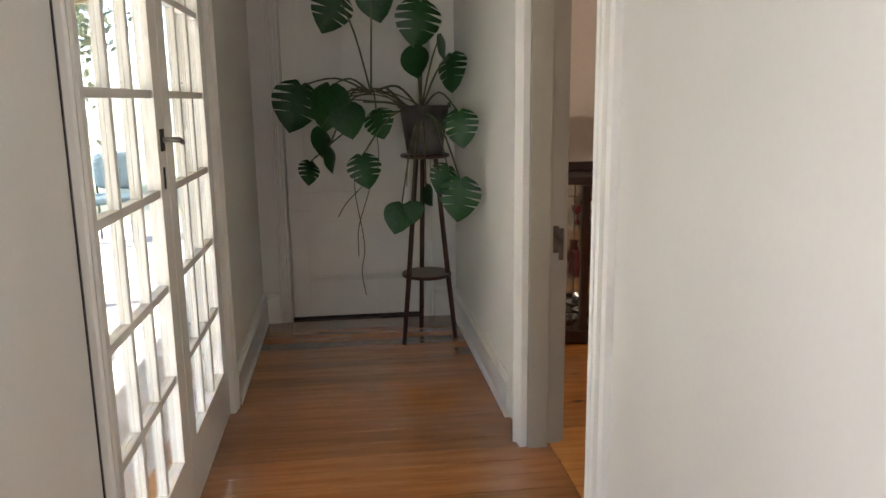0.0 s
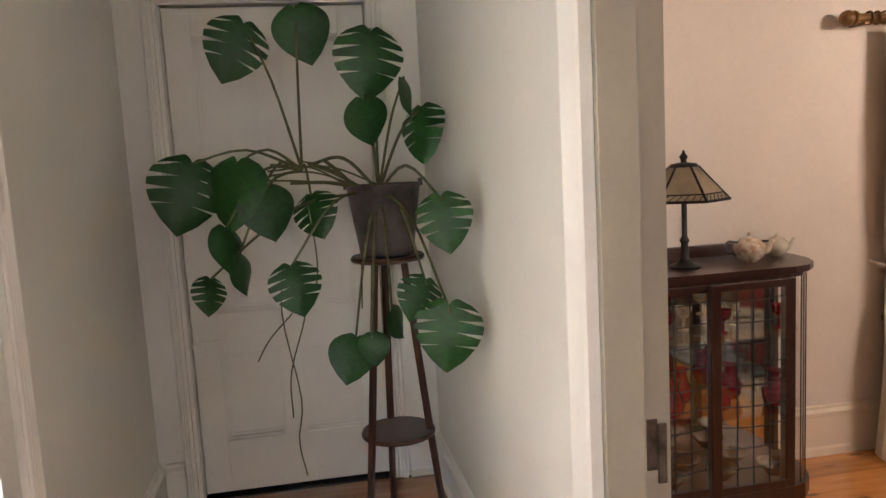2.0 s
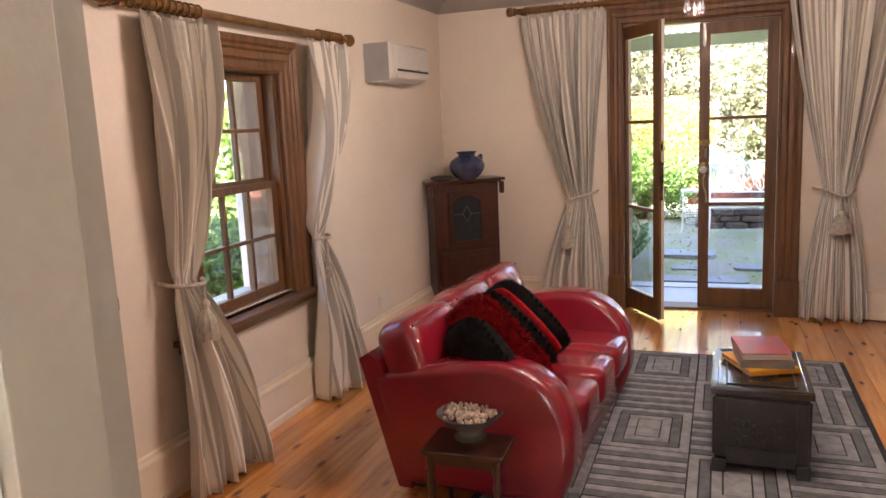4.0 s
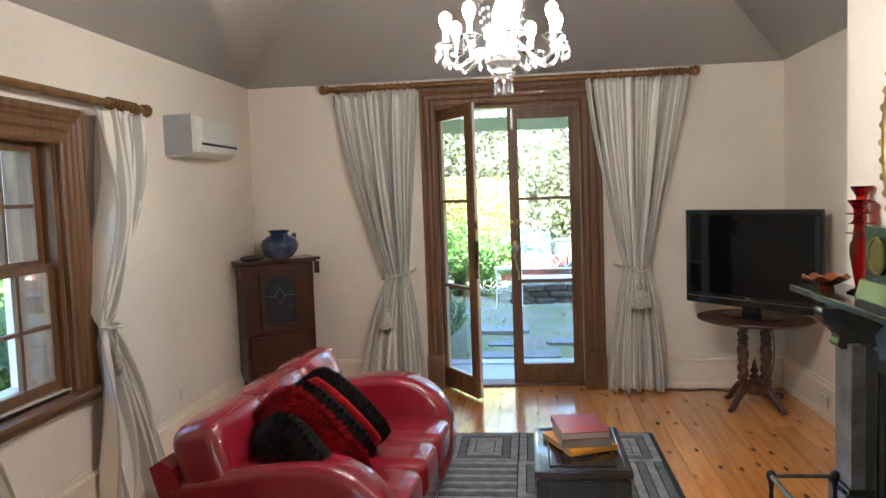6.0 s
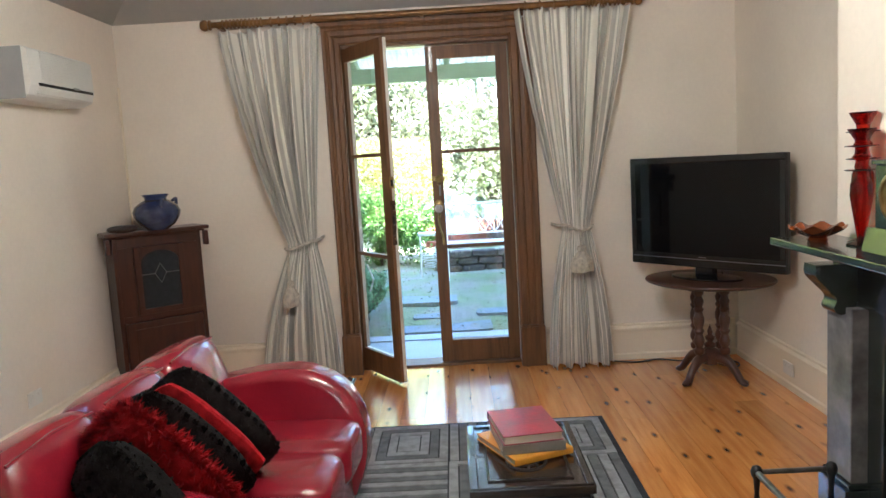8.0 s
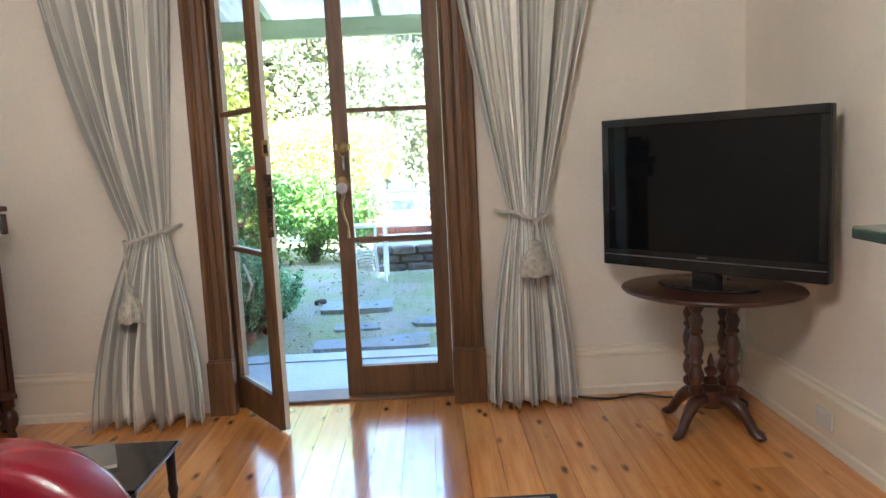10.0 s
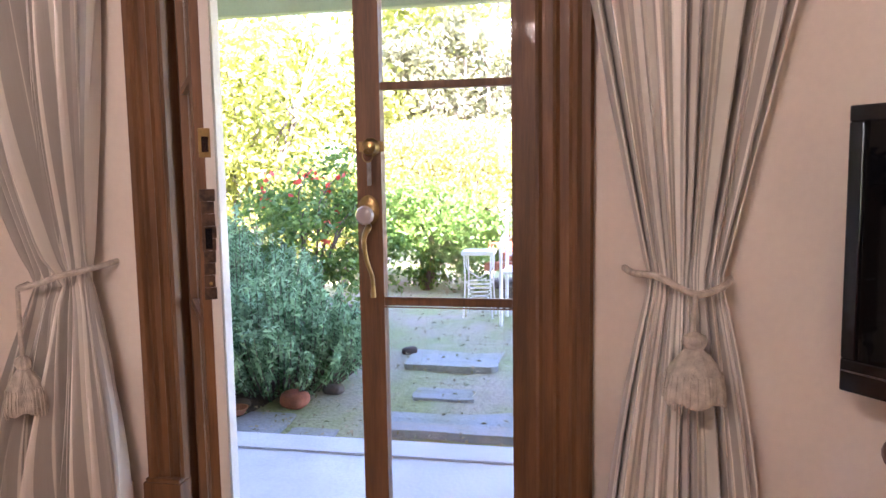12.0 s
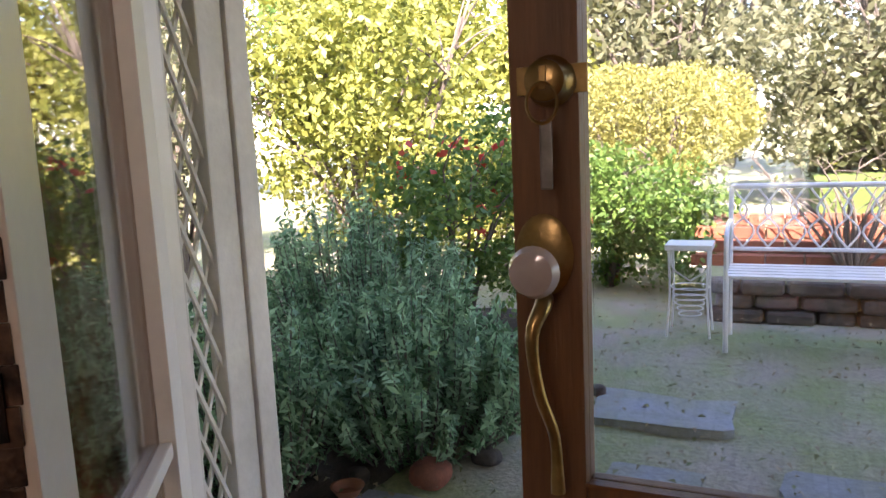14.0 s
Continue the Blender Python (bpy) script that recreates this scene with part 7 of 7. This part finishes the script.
# ---- rug ----
M_RUG = mat("pale_grey_wool", (0.36, 0.365, 0.36), 0.95, vary=0.15, scale=20, fine=300, bump=0.6, spec=0.1)
M_RUGMID = mat("slate_grey_wool", (0.18, 0.185, 0.187), 0.95, vary=0.15, scale=20, fine=300, bump=0.6, spec=0.1)
# near-black base: the grooves' shadow put into the wool's colour
M_RUGGROOVE = mat("groove_shade_wool", (0.05, 0.052, 0.055), 0.95, vary=0.15, scale=20, fine=300, bump=0.6, spec=0.1)
RX0, RX1, RY0, RY1 = 2.74, 5.21, 1.02, 2.62
rug = thing("rug", "grey wool rug with a carved labyrinth of pale and dark bars", "rug")
part("pile_base", box(RX0, RX1, RY0, RY1, 0.0005, 0.009, 0.003), M_RUGGROOVE, rug)
pale, slate = bmesh.new(), bmesh.new()
STEP, GAP = 0.046, 0.007


def bar_field(x0, x1, y0, y1, along):
    """Parallel bars of alternating tone, lying along x or y."""
    lo, hi = (y0, y1) if along == "x" else (x0, x1)
    n = max(1, round((hi - lo) / STEP))
    for k in range(n):
        a, b = lo + (hi - lo) * k / n + GAP / 2, lo + (hi - lo) * (k + 1) / n - GAP / 2
        r = (x0, x1, a, b) if along == "x" else (a, b, y0, y1)
        add_box(pale if k % 2 else slate, *r, 0.009, 0.017)


def ring_field(x0, x1, y0, y1):
    """Rectangles one inside the other."""
    k = 0
    while x1 - x0 > 2.4 * STEP and y1 - y0 > 2.4 * STEP:
        bm = slate if k % 2 else pale
        t = STEP - GAP
        for r in ((x0, x1, y0, y0 + t), (x0, x1, y1 - t, y1), (x0, x0 + t, y0 + t, y1 - t), (x1 - t, x1, y0 + t, y1 - t)):
            add_box(bm, *r, 0.009, 0.017)
        x0, x1, y0, y1, k = x0 + STEP, x1 - STEP, y0 + STEP, y1 - STEP, k + 1
    add_box(pale, x0, x1, y0, y1, 0.009, 0.017)


NX, NY = 5, 4
for ix in range(NX):
    for iy in range(NY):
        xa, xb = RX0 + 0.03 + (RX1 - RX0 - 0.06) * ix / NX, RX0 + 0.03 + (RX1 - RX0 - 0.06) * (ix + 1) / NX - GAP
        ya, yb = RY0 + 0.03 + (RY1 - RY0 - 0.06) * iy / NY, RY0 + 0.03 + (RY1 - RY0 - 0.06) * (iy + 1) / NY - GAP
        if (ix + iy) % 2 == 0:
            ring_field(xa, xb, ya, yb)
        else:
            bar_field(xa, xb, ya, yb, "y" if (ix + 2 * iy) % 3 else "x")
tagged(part("pale_pattern", pale, M_RUG, rug, "raised pale grey bars"), kind="stuff")
tagged(part("slate_pattern", slate, M_RUGMID, rug, "raised slate grey bars"), kind="stuff")


# ---- fireplace ----
fp = thing("fireplace", "dark slate mantelpiece with a tiled cast-iron insert", "fireplace")
FCX = 3.40
part("mantel_shelf", boxes([(2 * FCX - 4.263, 4.263, 0.301, 0.54, 0.984, 1.011)], 0.004), M_SLATE, fp, "polished slate shelf")
part("frieze", boxes([(2 * FCX - 4.10, 4.10, 0.302, 0.36, 0.79, 0.984), (2 * FCX - 4.12, 4.12, 0.302, 0.375, 0.95, 0.9835)], 0.004), M_SLATE, fp)
for s in (-1, 1):
    x0, x1 = sorted((FCX + s * 0.54, FCX + s * 0.71))
    part("pilaster", boxes([(x0, x1, 0.302, 0.40, 0.17, 0.789)], 0.005), M_MARBLE, fp, "mottled grey marble pilaster")
    part("plinth", boxes([(x0 - 0.015, x1 + 0.015, 0.302, 0.425, 0.012, 0.15), (x0 - 0.008, x1 + 0.008, 0.302, 0.412, 0.15, 0.17)], 0.004), M_SLATE, fp)
    prof = [(0.36, 0.94)] + [(p.x, p.y) for p in curve_pts([(0.50, 0.94, 0), (0.50, 0.90, 0), (0.465, 0.86, 0), (0.43, 0.82, 0), (0.44, 0.785, 0), (0.42, 0.765, 0), (0.39, 0.77, 0)], 18)] + [(0.36, 0.78)]
    xm = (x0 + x1) / 2
    bm = prism(prof, "x", xm - 0.045, xm + 0.045)
    part("corbel", bm, M_SLATE, fp, "scrolled slate corbel", True)
part("jamb", boxes([(FCX - 0.539, FCX - 0.44, 0.302, 0.345, 0.012, 0.789), (FCX + 0.44, FCX + 0.539, 0.302, 0.345, 0.012, 0.789), (FCX - 0.44, FCX + 0.44, 0.302, 0.345, 0.70, 0.789)], 0.004), M_SLATE, fp)
part("insert_frame", boxes([(FCX - 0.438, FCX - 0.39, 0.303, 0.335, 0.012, 0.69), (FCX + 0.39, FCX + 0.438, 0.303, 0.335, 0.012, 0.69), (FCX - 0.39, FCX + 0.39, 0.303, 0.335, 0.64, 0.69)], 0.004), M_IRON, fp)
M_TILERED = mat("oxblood_tile", (0.10, 0.016, 0.012), 0.12, vary=0.2, scale=12, bump=0.03, coat=0.5, per_object=0.2)
M_TILEGREEN = mat("green_tile", (0.03, 0.16, 0.11), 0.12, vary=0.2, scale=12, bump=0.03, coat=0.5)
for s in (-1, 1):
    for r in range(6):
        x0, x1 = sorted((FCX + s * 0.26, FCX + s * 0.386))
        part("tile", boxes([(x0, x1, 0.303, 0.318, 0.016 + r * 0.104, 0.117 + r * 0.104)], 0.002), M_TILEGREEN if r == 4 else M_TILERED, fp)
part("firebox", boxes([(FCX - 0.255, FCX + 0.255, 0.303, 0.31, 0.012, 0.64)]), M_IRON, fp, "black cast-iron firebox")
part("hearth", boxes([(FCX - 0.70, FCX + 0.70, 0.302, 0.70, 0.001, 0.012)], 0.003), M_SLATE, fp, "black slate hearth")

fe = thing("fender", "low iron and pewter fire fender with ball posts", "fender")
for s in (-1, 1):
    xx = FCX + s * 0.555
    part("rail", tube([(xx, 0.46, 0.225), (xx, 0.72, 0.225)], 0.009, 10), M_PEWTER, fe, smooth=True)
    for y in (0.46, 0.72):
        part("post", lathe([(0.014, 0.012), (0.016, 0.02), (0.008, 0.05), (0.012, 0.10), (0.008, 0.15), (0.012, 0.20), (0.019, 0.214), (0.021, 0.228), (0.015, 0.244), (0.004, 0.25)], 14, Matrix.Translation((xx, y, 0))), M_IRON, fe, smooth=True)
    part("base", box(xx - 0.03, xx + 0.03, 0.44, 0.69, 0.012, 0.05, 0.004), M_IRON, fe)
part("rail", tube([(FCX - 0.555, 0.72, 0.225), (FCX + 0.555, 0.72, 0.225)], 0.011, 10), M_PEWTER, fe, smooth=True)
part("base", box(FCX - 0.58, FCX + 0.58, 0.70, 0.75, 0.001, 0.05, 0.004), M_IRON, fe)

# mirror over the mantel
mi = thing("wall_mirror", "ornate gilt-framed mirror above the mantelpiece", "mirror", Matrix.Translation((FCX, 0.302, 1.62)))
RM, RN = 0.40, 0.50
ov = [(math.cos(t), math.sin(t)) for t in [2 * math.pi * i / 64 for i in range(64)]]
part("glass", prism([(RM * 0.93 * c, RN * 0.93 * s) for c, s in ov], "y", 0.002, 0.012), mat("mirror_silver", (0.85, 0.86, 0.85), 0.02, 1.0, vary=0.01, bump=0.0), mi, "clear mirror glass")
bm = tube([(RM * c, 0.018, RN * s) for c, s in ov + ov[:1]], 0.028, 10)
for k in range(48):
    t = 2 * math.pi * k / 48
    add_lathe(bm, [(0.002, -0.02), (0.02, -0.008), (0.02, 0.008), (0.002, 0.02)], 7, Matrix.Translation(((RM + 0.018) * math.cos(t), 0.03, (RN + 0.018) * math.sin(t))) @ pose(0, 0, 0, 90 * (k % 2), 30 * k, 0))
part("frame", bm, mat("old_gilt", (0.42, 0.30, 0.12), 0.4, 0.7, vary=0.25, scale=20, bump=0.2), mi, "carved gilt frame", True)
# candlesticks, bowl, clock on the mantel
for x, y, h in ((3.975, 0.347, 0.44), (3.925, 0.378, 0.385)):
    cs = thing("candlestick", "tall red and amber glass candlestick", "candlestick", Matrix.Translation((x, y, 1.011)) @ Matrix.Diagonal((1, 1, h / 0.44, 1)), "candlesticks on the mantel")
    part("stem", lathe([(0.045, 0), (0.046, 0.006), (0.016, 0.018), (0.014, 0.03), (0.022, 0.09), (0.036, 0.19), (0.034, 0.235), (0.018, 0.265), (0.022, 0.30), (0.018, 0.32), (0.03, 0.335), (0.022, 0.345), (0.020, 0.38), (0.022, 0.40), (0.042, 0.435), (0.044, 0.44), (0.03, 0.435), (0.012, 0.40)], 20), M_REDGLASS, cs, smooth=True)
    for z in (0.285, 0.375):
        part("wire_ring", tube([(0.05 * math.cos(a), 0.05 * math.sin(a), z) for a in [2 * math.pi * i / 24 for i in range(25)]], 0.0018, 5), M_IRON, cs)
        part("drip_disc", lathe([(0.03, z - 0.004), (0.044, z + 0.004), (0.03, z + 0.002)], 18), M_REDGLASS, cs, smooth=True)
cb = thing("copper_bowl", "wavy-edged amber lustre glass bowl on the mantel", "bowl", Matrix.Translation((4.075, 0.45, 1.011)))
bm = bmesh.new()
prof = [(0.03, 0), (0.036, 0.008), (0.03, 0.016), (0.06, 0.03), (0.09, 0.05), (0.096, 0.056), (0.085, 0.052), (0.05, 0.032), (0.004, 0.024)]
add_lathe(bm, prof, 48)
for v in bm.verts:
    r = math.hypot(v.co.x, v.co.y)
    if r > 0.05:
        v.co.z += 0.008 * (r - 0.05) / 0.046 * math.sin(8 * math.atan2(v.co.y, v.co.x))
part("bowl", bm, mat("amber_lustre", (0.42, 0.12, 0.035), 0.15, 0.5, vary=0.2, scale=12, bump=0.03, coat=0.4), cb, smooth=True)
mc = thing("mantel_clock", "dark polished slate mantel clock", "clock", Matrix.Translation((3.66, 0.395, 1.011)))
part("plinth", prism([(-0.05, 0), (0.05, 0), (0.032, 0.075), (-0.05, 0.075)], "x", -0.14, 0.14), M_SLATE, mc)
part("case", boxes([(-0.115, 0.115, -0.05, 0.022, 0.075, 0.27), (-0.125, 0.125, -0.05, 0.03, 0.27, 0.285)], 0.004), M_SLATE, mc)
part("dial", lathe([(0.06, 0), (0.072, 0.004), (0.074, 0.012), (0.062, 0.014), (0.06, 0.008)], 32, Matrix.Translation((0.0, 0.0225, 0.175)) @ pose(0, 0, 0, -90, 0, 0)), M_BRASS, mc, "round brass-rimmed dial", True)


# ---- end table behind the sofa ----
et = thing("end_table", "small black-topped end table beside the sofa", "side table", Matrix.Translation((4.95, 2.50, 0)) @ Matrix.Diagonal((1, 1, 0.72, 1)))
part("tabletop", boxes([(-0.19, 0.19, -0.22, 0.22, 0.40, 0.418)], 0.006), M_TVBLACK, et)
part("edge_strip", box(-0.195, 0.195, -0.226, -0.2205, 0.402, 0.416, 0.001), M_PEWTER, et)
part("edge_strip", box(-0.195, 0.195, 0.2205, 0.226, 0.402, 0.416, 0.001), M_PEWTER, et)
for sx in (-1, 1):
    for sy in (-1, 1):
        part("leg", lathe([(0.010, 0), (0.014, 0.02), (0.012, 0.16), (0.018, 0.20), (0.014, 0.23), (0.018, 0.40)], 10, Matrix.Translation((sx * 0.165, sy * 0.195, 0))), M_DARKWOOD, et, smooth=True)
mg = thing("magazine", "dark magazine lying on the end table", "magazine", Matrix.Translation((4.97, 2.56, 0.301)) @ pose(0, 0, 0, 0, 0, 25))
part("page_block", boxes([(-0.10, 0.10, -0.13, 0.13, 0, 0.012)], 0.001), M_PAPER, mg)
part("cover", boxes([(-0.102, 0.102, -0.132, 0.132, 0.0121, 0.014)], 0.0005), M_GREYCOVER, mg)


# ---- door furniture ----
hw = right
M_PORC = mat("white_porcelain", (0.52, 0.47, 0.45), 0.15, vary=0.08, scale=12, bump=0.0, coat=0.3)
# local frame of the leaf: x along its width, y through it (0.045 is the room side)
lx = LW - 0.035


def on_leaf(x, z):
    return Matrix.Translation((x, 0.045, z)) @ pose(0, 0, 0, -90, 0, 0)


rose = part("lock_rose", lathe([(0.026, 0), (0.027, 0.006), (0.022, 0.012), (0.021, 0.03), (0.016, 0.034)], 22, on_leaf(lx - 0.012, 1.235)), M_BRASS, hw, "round brass lock cylinder", True)
part("key", boxes([(lx - 0.016, lx - 0.008, 0.079, 0.082, 1.225, 1.25)], 0.001), M_BRASS, rose)
part("key_ring", tube([(lx - 0.012 + 0.016 * math.cos(a), 0.084, 1.212 + 0.02 * math.sin(a)) for a in [2 * math.pi * i / 20 for i in range(21)]], 0.002, 5), M_BRASS, rose)
part("key_tag", boxes([(lx - 0.021, lx - 0.008, 0.080, 0.083, 1.125, 1.195)], 0.002), M_PEWTER, rose, "hanging key")
part("back_plate", boxes([(lx - 0.05, lx + 0.026, 0.045, 0.0475, 1.222, 1.252)], 0.001), M_BRASS, hw)
kp = part("knob_plate", lathe([(0.034, 0), (0.036, 0.004), (0.03, 0.008)], 26, on_leaf(lx, 1.052) @ Matrix.Diagonal((0.9, 1.25, 1, 1))), M_BRASS, hw, "oval brass plate", True)
part("knob", lathe([(0.012, 0.008), (0.012, 0.028), (0.022, 0.034), (0.028, 0.044), (0.023, 0.055), (0.008, 0.060)], 24, on_leaf(lx, 1.04)), M_PORC, kp, "white porcelain knob", True)
part("pull_handle", tube(curve_pts([(lx, 0.049, 1.005), (lx - 0.004, 0.075, 1.0), (lx + 0.004, 0.09, 0.97), (lx - 0.002, 0.088, 0.91), (lx - 0.016, 0.082, 0.86), (lx - 0.02, 0.088, 0.80)], 20), [0.009, 0.0095, 0.010, 0.010, 0.0095, 0.009, 0.0085, 0.008, 0.0075, 0.007, 0.0068, 0.0066, 0.0065, 0.0064, 0.0063, 0.0062, 0.0062, 0.0062, 0.0065, 0.0075, 0.008], 10), M_BRASS, hw, "curved brass pull handle", True)
part("bolt", boxes([(lx - 0.008, lx + 0.010, 0.045, 0.058, 1.93, 2.09), (lx - 0.012, lx + 0.014, 0.045, 0.052, 1.95, 2.05)], 0.002), M_PEWTER, hw, "steel top bolt")
part("glazing_bead", boxes([(0.075, LW - 0.075, 0.045, 0.049, ZS[1] - 0.02 - 0.016, ZS[1] - 0.02 - 0.012), (0.075, LW - 0.075, 0.045, 0.049, ZS[1] - 0.02 + 0.012, ZS[1] - 0.02 + 0.016)]), M_CEDAR_H, hw)
M_WORN = mat("worn_bronze", (0.10, 0.055, 0.032), 0.5, 0.3, vary=0.4, scale=30, fine=120, bump=0.4)
# lock edge of the open leaf
lk = random.Random(3)
bm = bmesh.new()
for k in range(9):
    z0 = 0.86 + 0.03 * k
    add_box(bm, LW + 0.0165, LW + 0.019 + lk.uniform(0, 0.003), 0.004 + lk.uniform(0, 0.005), 0.036 + lk.uniform(-0.004, 0.006), z0, z0 + 0.0295, 0.001)
lock = part("mortice_lock", bm, M_WORN, left, "chipped and worn mortice lock edge")
# black box in place of the dark inside of the lock's hole
part("lock_hole_shade", boxes([(LW + 0.0185, LW + 0.0232, 0.014, 0.03, 0.985, 1.035)]), M_TVBLACK, lock)
part("screw", lathe([(0.004, 0), (0.0045, 0.001), (0.002, 0.002)], 10, Matrix.Translation((LW + 0.0222, 0.022, 0.90)) @ pose(0, 0, 0, 0, 90, 0)), M_BRASS, lock)
part("latch_plate", boxes([(LW + 0.017, LW + 0.020, 0.008, 0.036, 1.205, 1.275)], 0.001), M_BRASS, left, "brass latch plate")
# likewise a black box for the shade inside the latch's hole
part("latch_hole_shade", boxes([(LW + 0.0195, LW + 0.021, 0.015, 0.031, 1.218, 1.255)]), M_TVBLACK, left)
part("stay_hook", tube([(0.10, 0.05, 0.70), (0.13, 0.075, 0.60), (0.12, 0.05, 0.52)], 0.006, 6), M_TRIM, left, "white painted stay hook")
for z in (0.25, 1.0, 1.85):
    part("hinge", lathe([(0.007, z), (0.007, z + 0.09)], 10, Matrix.Translation((-0.004, -0.004, 0))), M_BRASS, left, smooth=True)
# hall verandah door handle
k1 = GW - 0.055
part("handle_rose", boxes([(k1 - 0.02, k1 + 0.02, -0.006, 0.0, 1.275, 1.345)], 0.002), M_IRON, g1, "dark iron handle plate")
lv = part("lever_handle", tube(curve_pts([(k1, -0.004, 1.31), (k1, -0.05, 1.31), (k1 + 0.006, -0.055, 1.308), (k1 + 0.05, -0.054, 1.30)], 12), 0.009, 8), M_PEWTER, g1, "dark metal lever handle", True)
part("keyhole_cover", boxes([(k1 - 0.009, k1 + 0.009, -0.004, 0.0, 1.155, 1.225)], 0.003), M_IRON, g1, "dark keyhole cover")
part("surface_bolt", boxes([(GW - 0.03, GW - 0.015, -0.012, 0.0, 1.83, 2.02)], 0.002), M_IRON, g2, "dark surface bolt")


# ---- sockets and cables ----
def socket(m, label):
    ob = thing("power_socket", label, "power socket", m)
    part("plate", boxes([(-0.057, 0.057, -0.01, 0, -0.036, 0.036)], 0.003), M_WHITEPLASTIC, ob)
    part("switch", box(-0.03, -0.018, -0.014, -0.01, 0.01, 0.026, 0.001), M_WHITEPLASTIC, ob)
    part("switch", box(0.018, 0.03, -0.014, -0.01, 0.01, 0.026, 0.001), M_WHITEPLASTIC, ob)


socket(Matrix.Translation((4.96, LY1 - 0.0, 0.335)), "white power socket on the wall behind the sofa")
socket(Matrix.Translation((LX1 - 0.03, 0.03, 0.115)) @ pose(0, 0, 0, 0, 0, -90), "white power socket on the skirting behind the table")
socket(Matrix.Translation((5.48, LY0 + 0.03, 0.125)) @ pose(0, 0, 0, 0, 0, 180), "white power socket on the skirting near the hearth")
cbl = thing("power_cable", "thin black cable from the television to the socket", "cable")
part("lead", tube(curve_pts([(5.85, 0.16, 0.62), (6.02, 0.07, 0.45), (6.06, 0.05, 0.28), (6.10, 0.06, 0.12), (6.20, 0.04, 0.10), (6.255, 0.03, 0.115)], 24), 0.0035, 6), M_IRON, cbl, smooth=True)
cb2 = thing("floor_cable", "black cable lying along the skirting board", "cable")
part("lead", tube(curve_pts([(6.24, 0.75, 0.006), (6.18, 0.60, 0.006), (6.22, 0.45, 0.006), (6.15, 0.30, 0.006), (6.20, 0.12, 0.006), (6.05, 0.0, 0.006), (5.95, 0.06, 0.006), (6.08, 0.14, 0.006)], 40), 0.005, 6), M_IRON, cb2, smooth=True)
wc = thing("wall_conduit", "thin cream conduit down the wall from the air conditioner", "conduit")
part("pipe", tube([(6.26, LY1 - 0.012, 0.25), (6.26, LY1 - 0.012, 1.95)], 0.008, 6), M_CREAM_GLOSS, wc)

# ---- ground, floors and boards ----
setting("floor_base", box(HX0 - 0.24, LX1 + 0.05, HY0 - 0.2, HY1 + 0.2, -0.1, -0.012), M_SOIL, "under-floor", "floor")


def boards(owner, material, x0, x1, y0, y1, width, seed, lmin, lmax):
    rng = random.Random(seed)
    cache = {}
    n = int(math.ceil((y1 - y0) / width))
    for r in range(n):
        ya = y0 + r * width
        w = min(width, y1 - ya)
        x = x0 - rng.uniform(0, 1.2)
        while x < x1:
            ln = rng.choice((lmin, (lmin + lmax) / 2, lmax))
            a, b = max(x, x0), min(x + ln, x1)
            x += ln
            if b - a < 0.02:
                continue
            key = (round(b - a, 2), round(w, 3))
            if key not in cache:
                bm = bmesh.new()
                add_box(bm, 0, b - a - 0.001, 0.0007, w - 0.0007, -0.012, 0.0)
                cache[key] = mesh_of("board", bm, material)
            ob = new("board", cache[key])
            ob.matrix_basis = Matrix.Translation((a, ya, 0))
            ob.parent = owner


fl = tagged(new("floor_sitting"), "varnished knotty pine floorboards", "floor", kind="structure")
boards(fl, M_PINE, 0.953, LX1 + 0.06, LY0, LY1, 0.128, 5, 2.2, 4.4)
fh = tagged(new("floor_hall"), "polished red-brown hall floorboards", "floor", kind="structure")
boards(fh, M_HALLFLOOR, HX0 - 0.24, 0.951, HY0, HY1 + 0.1, 0.118, 6, 2.6, 3.6)
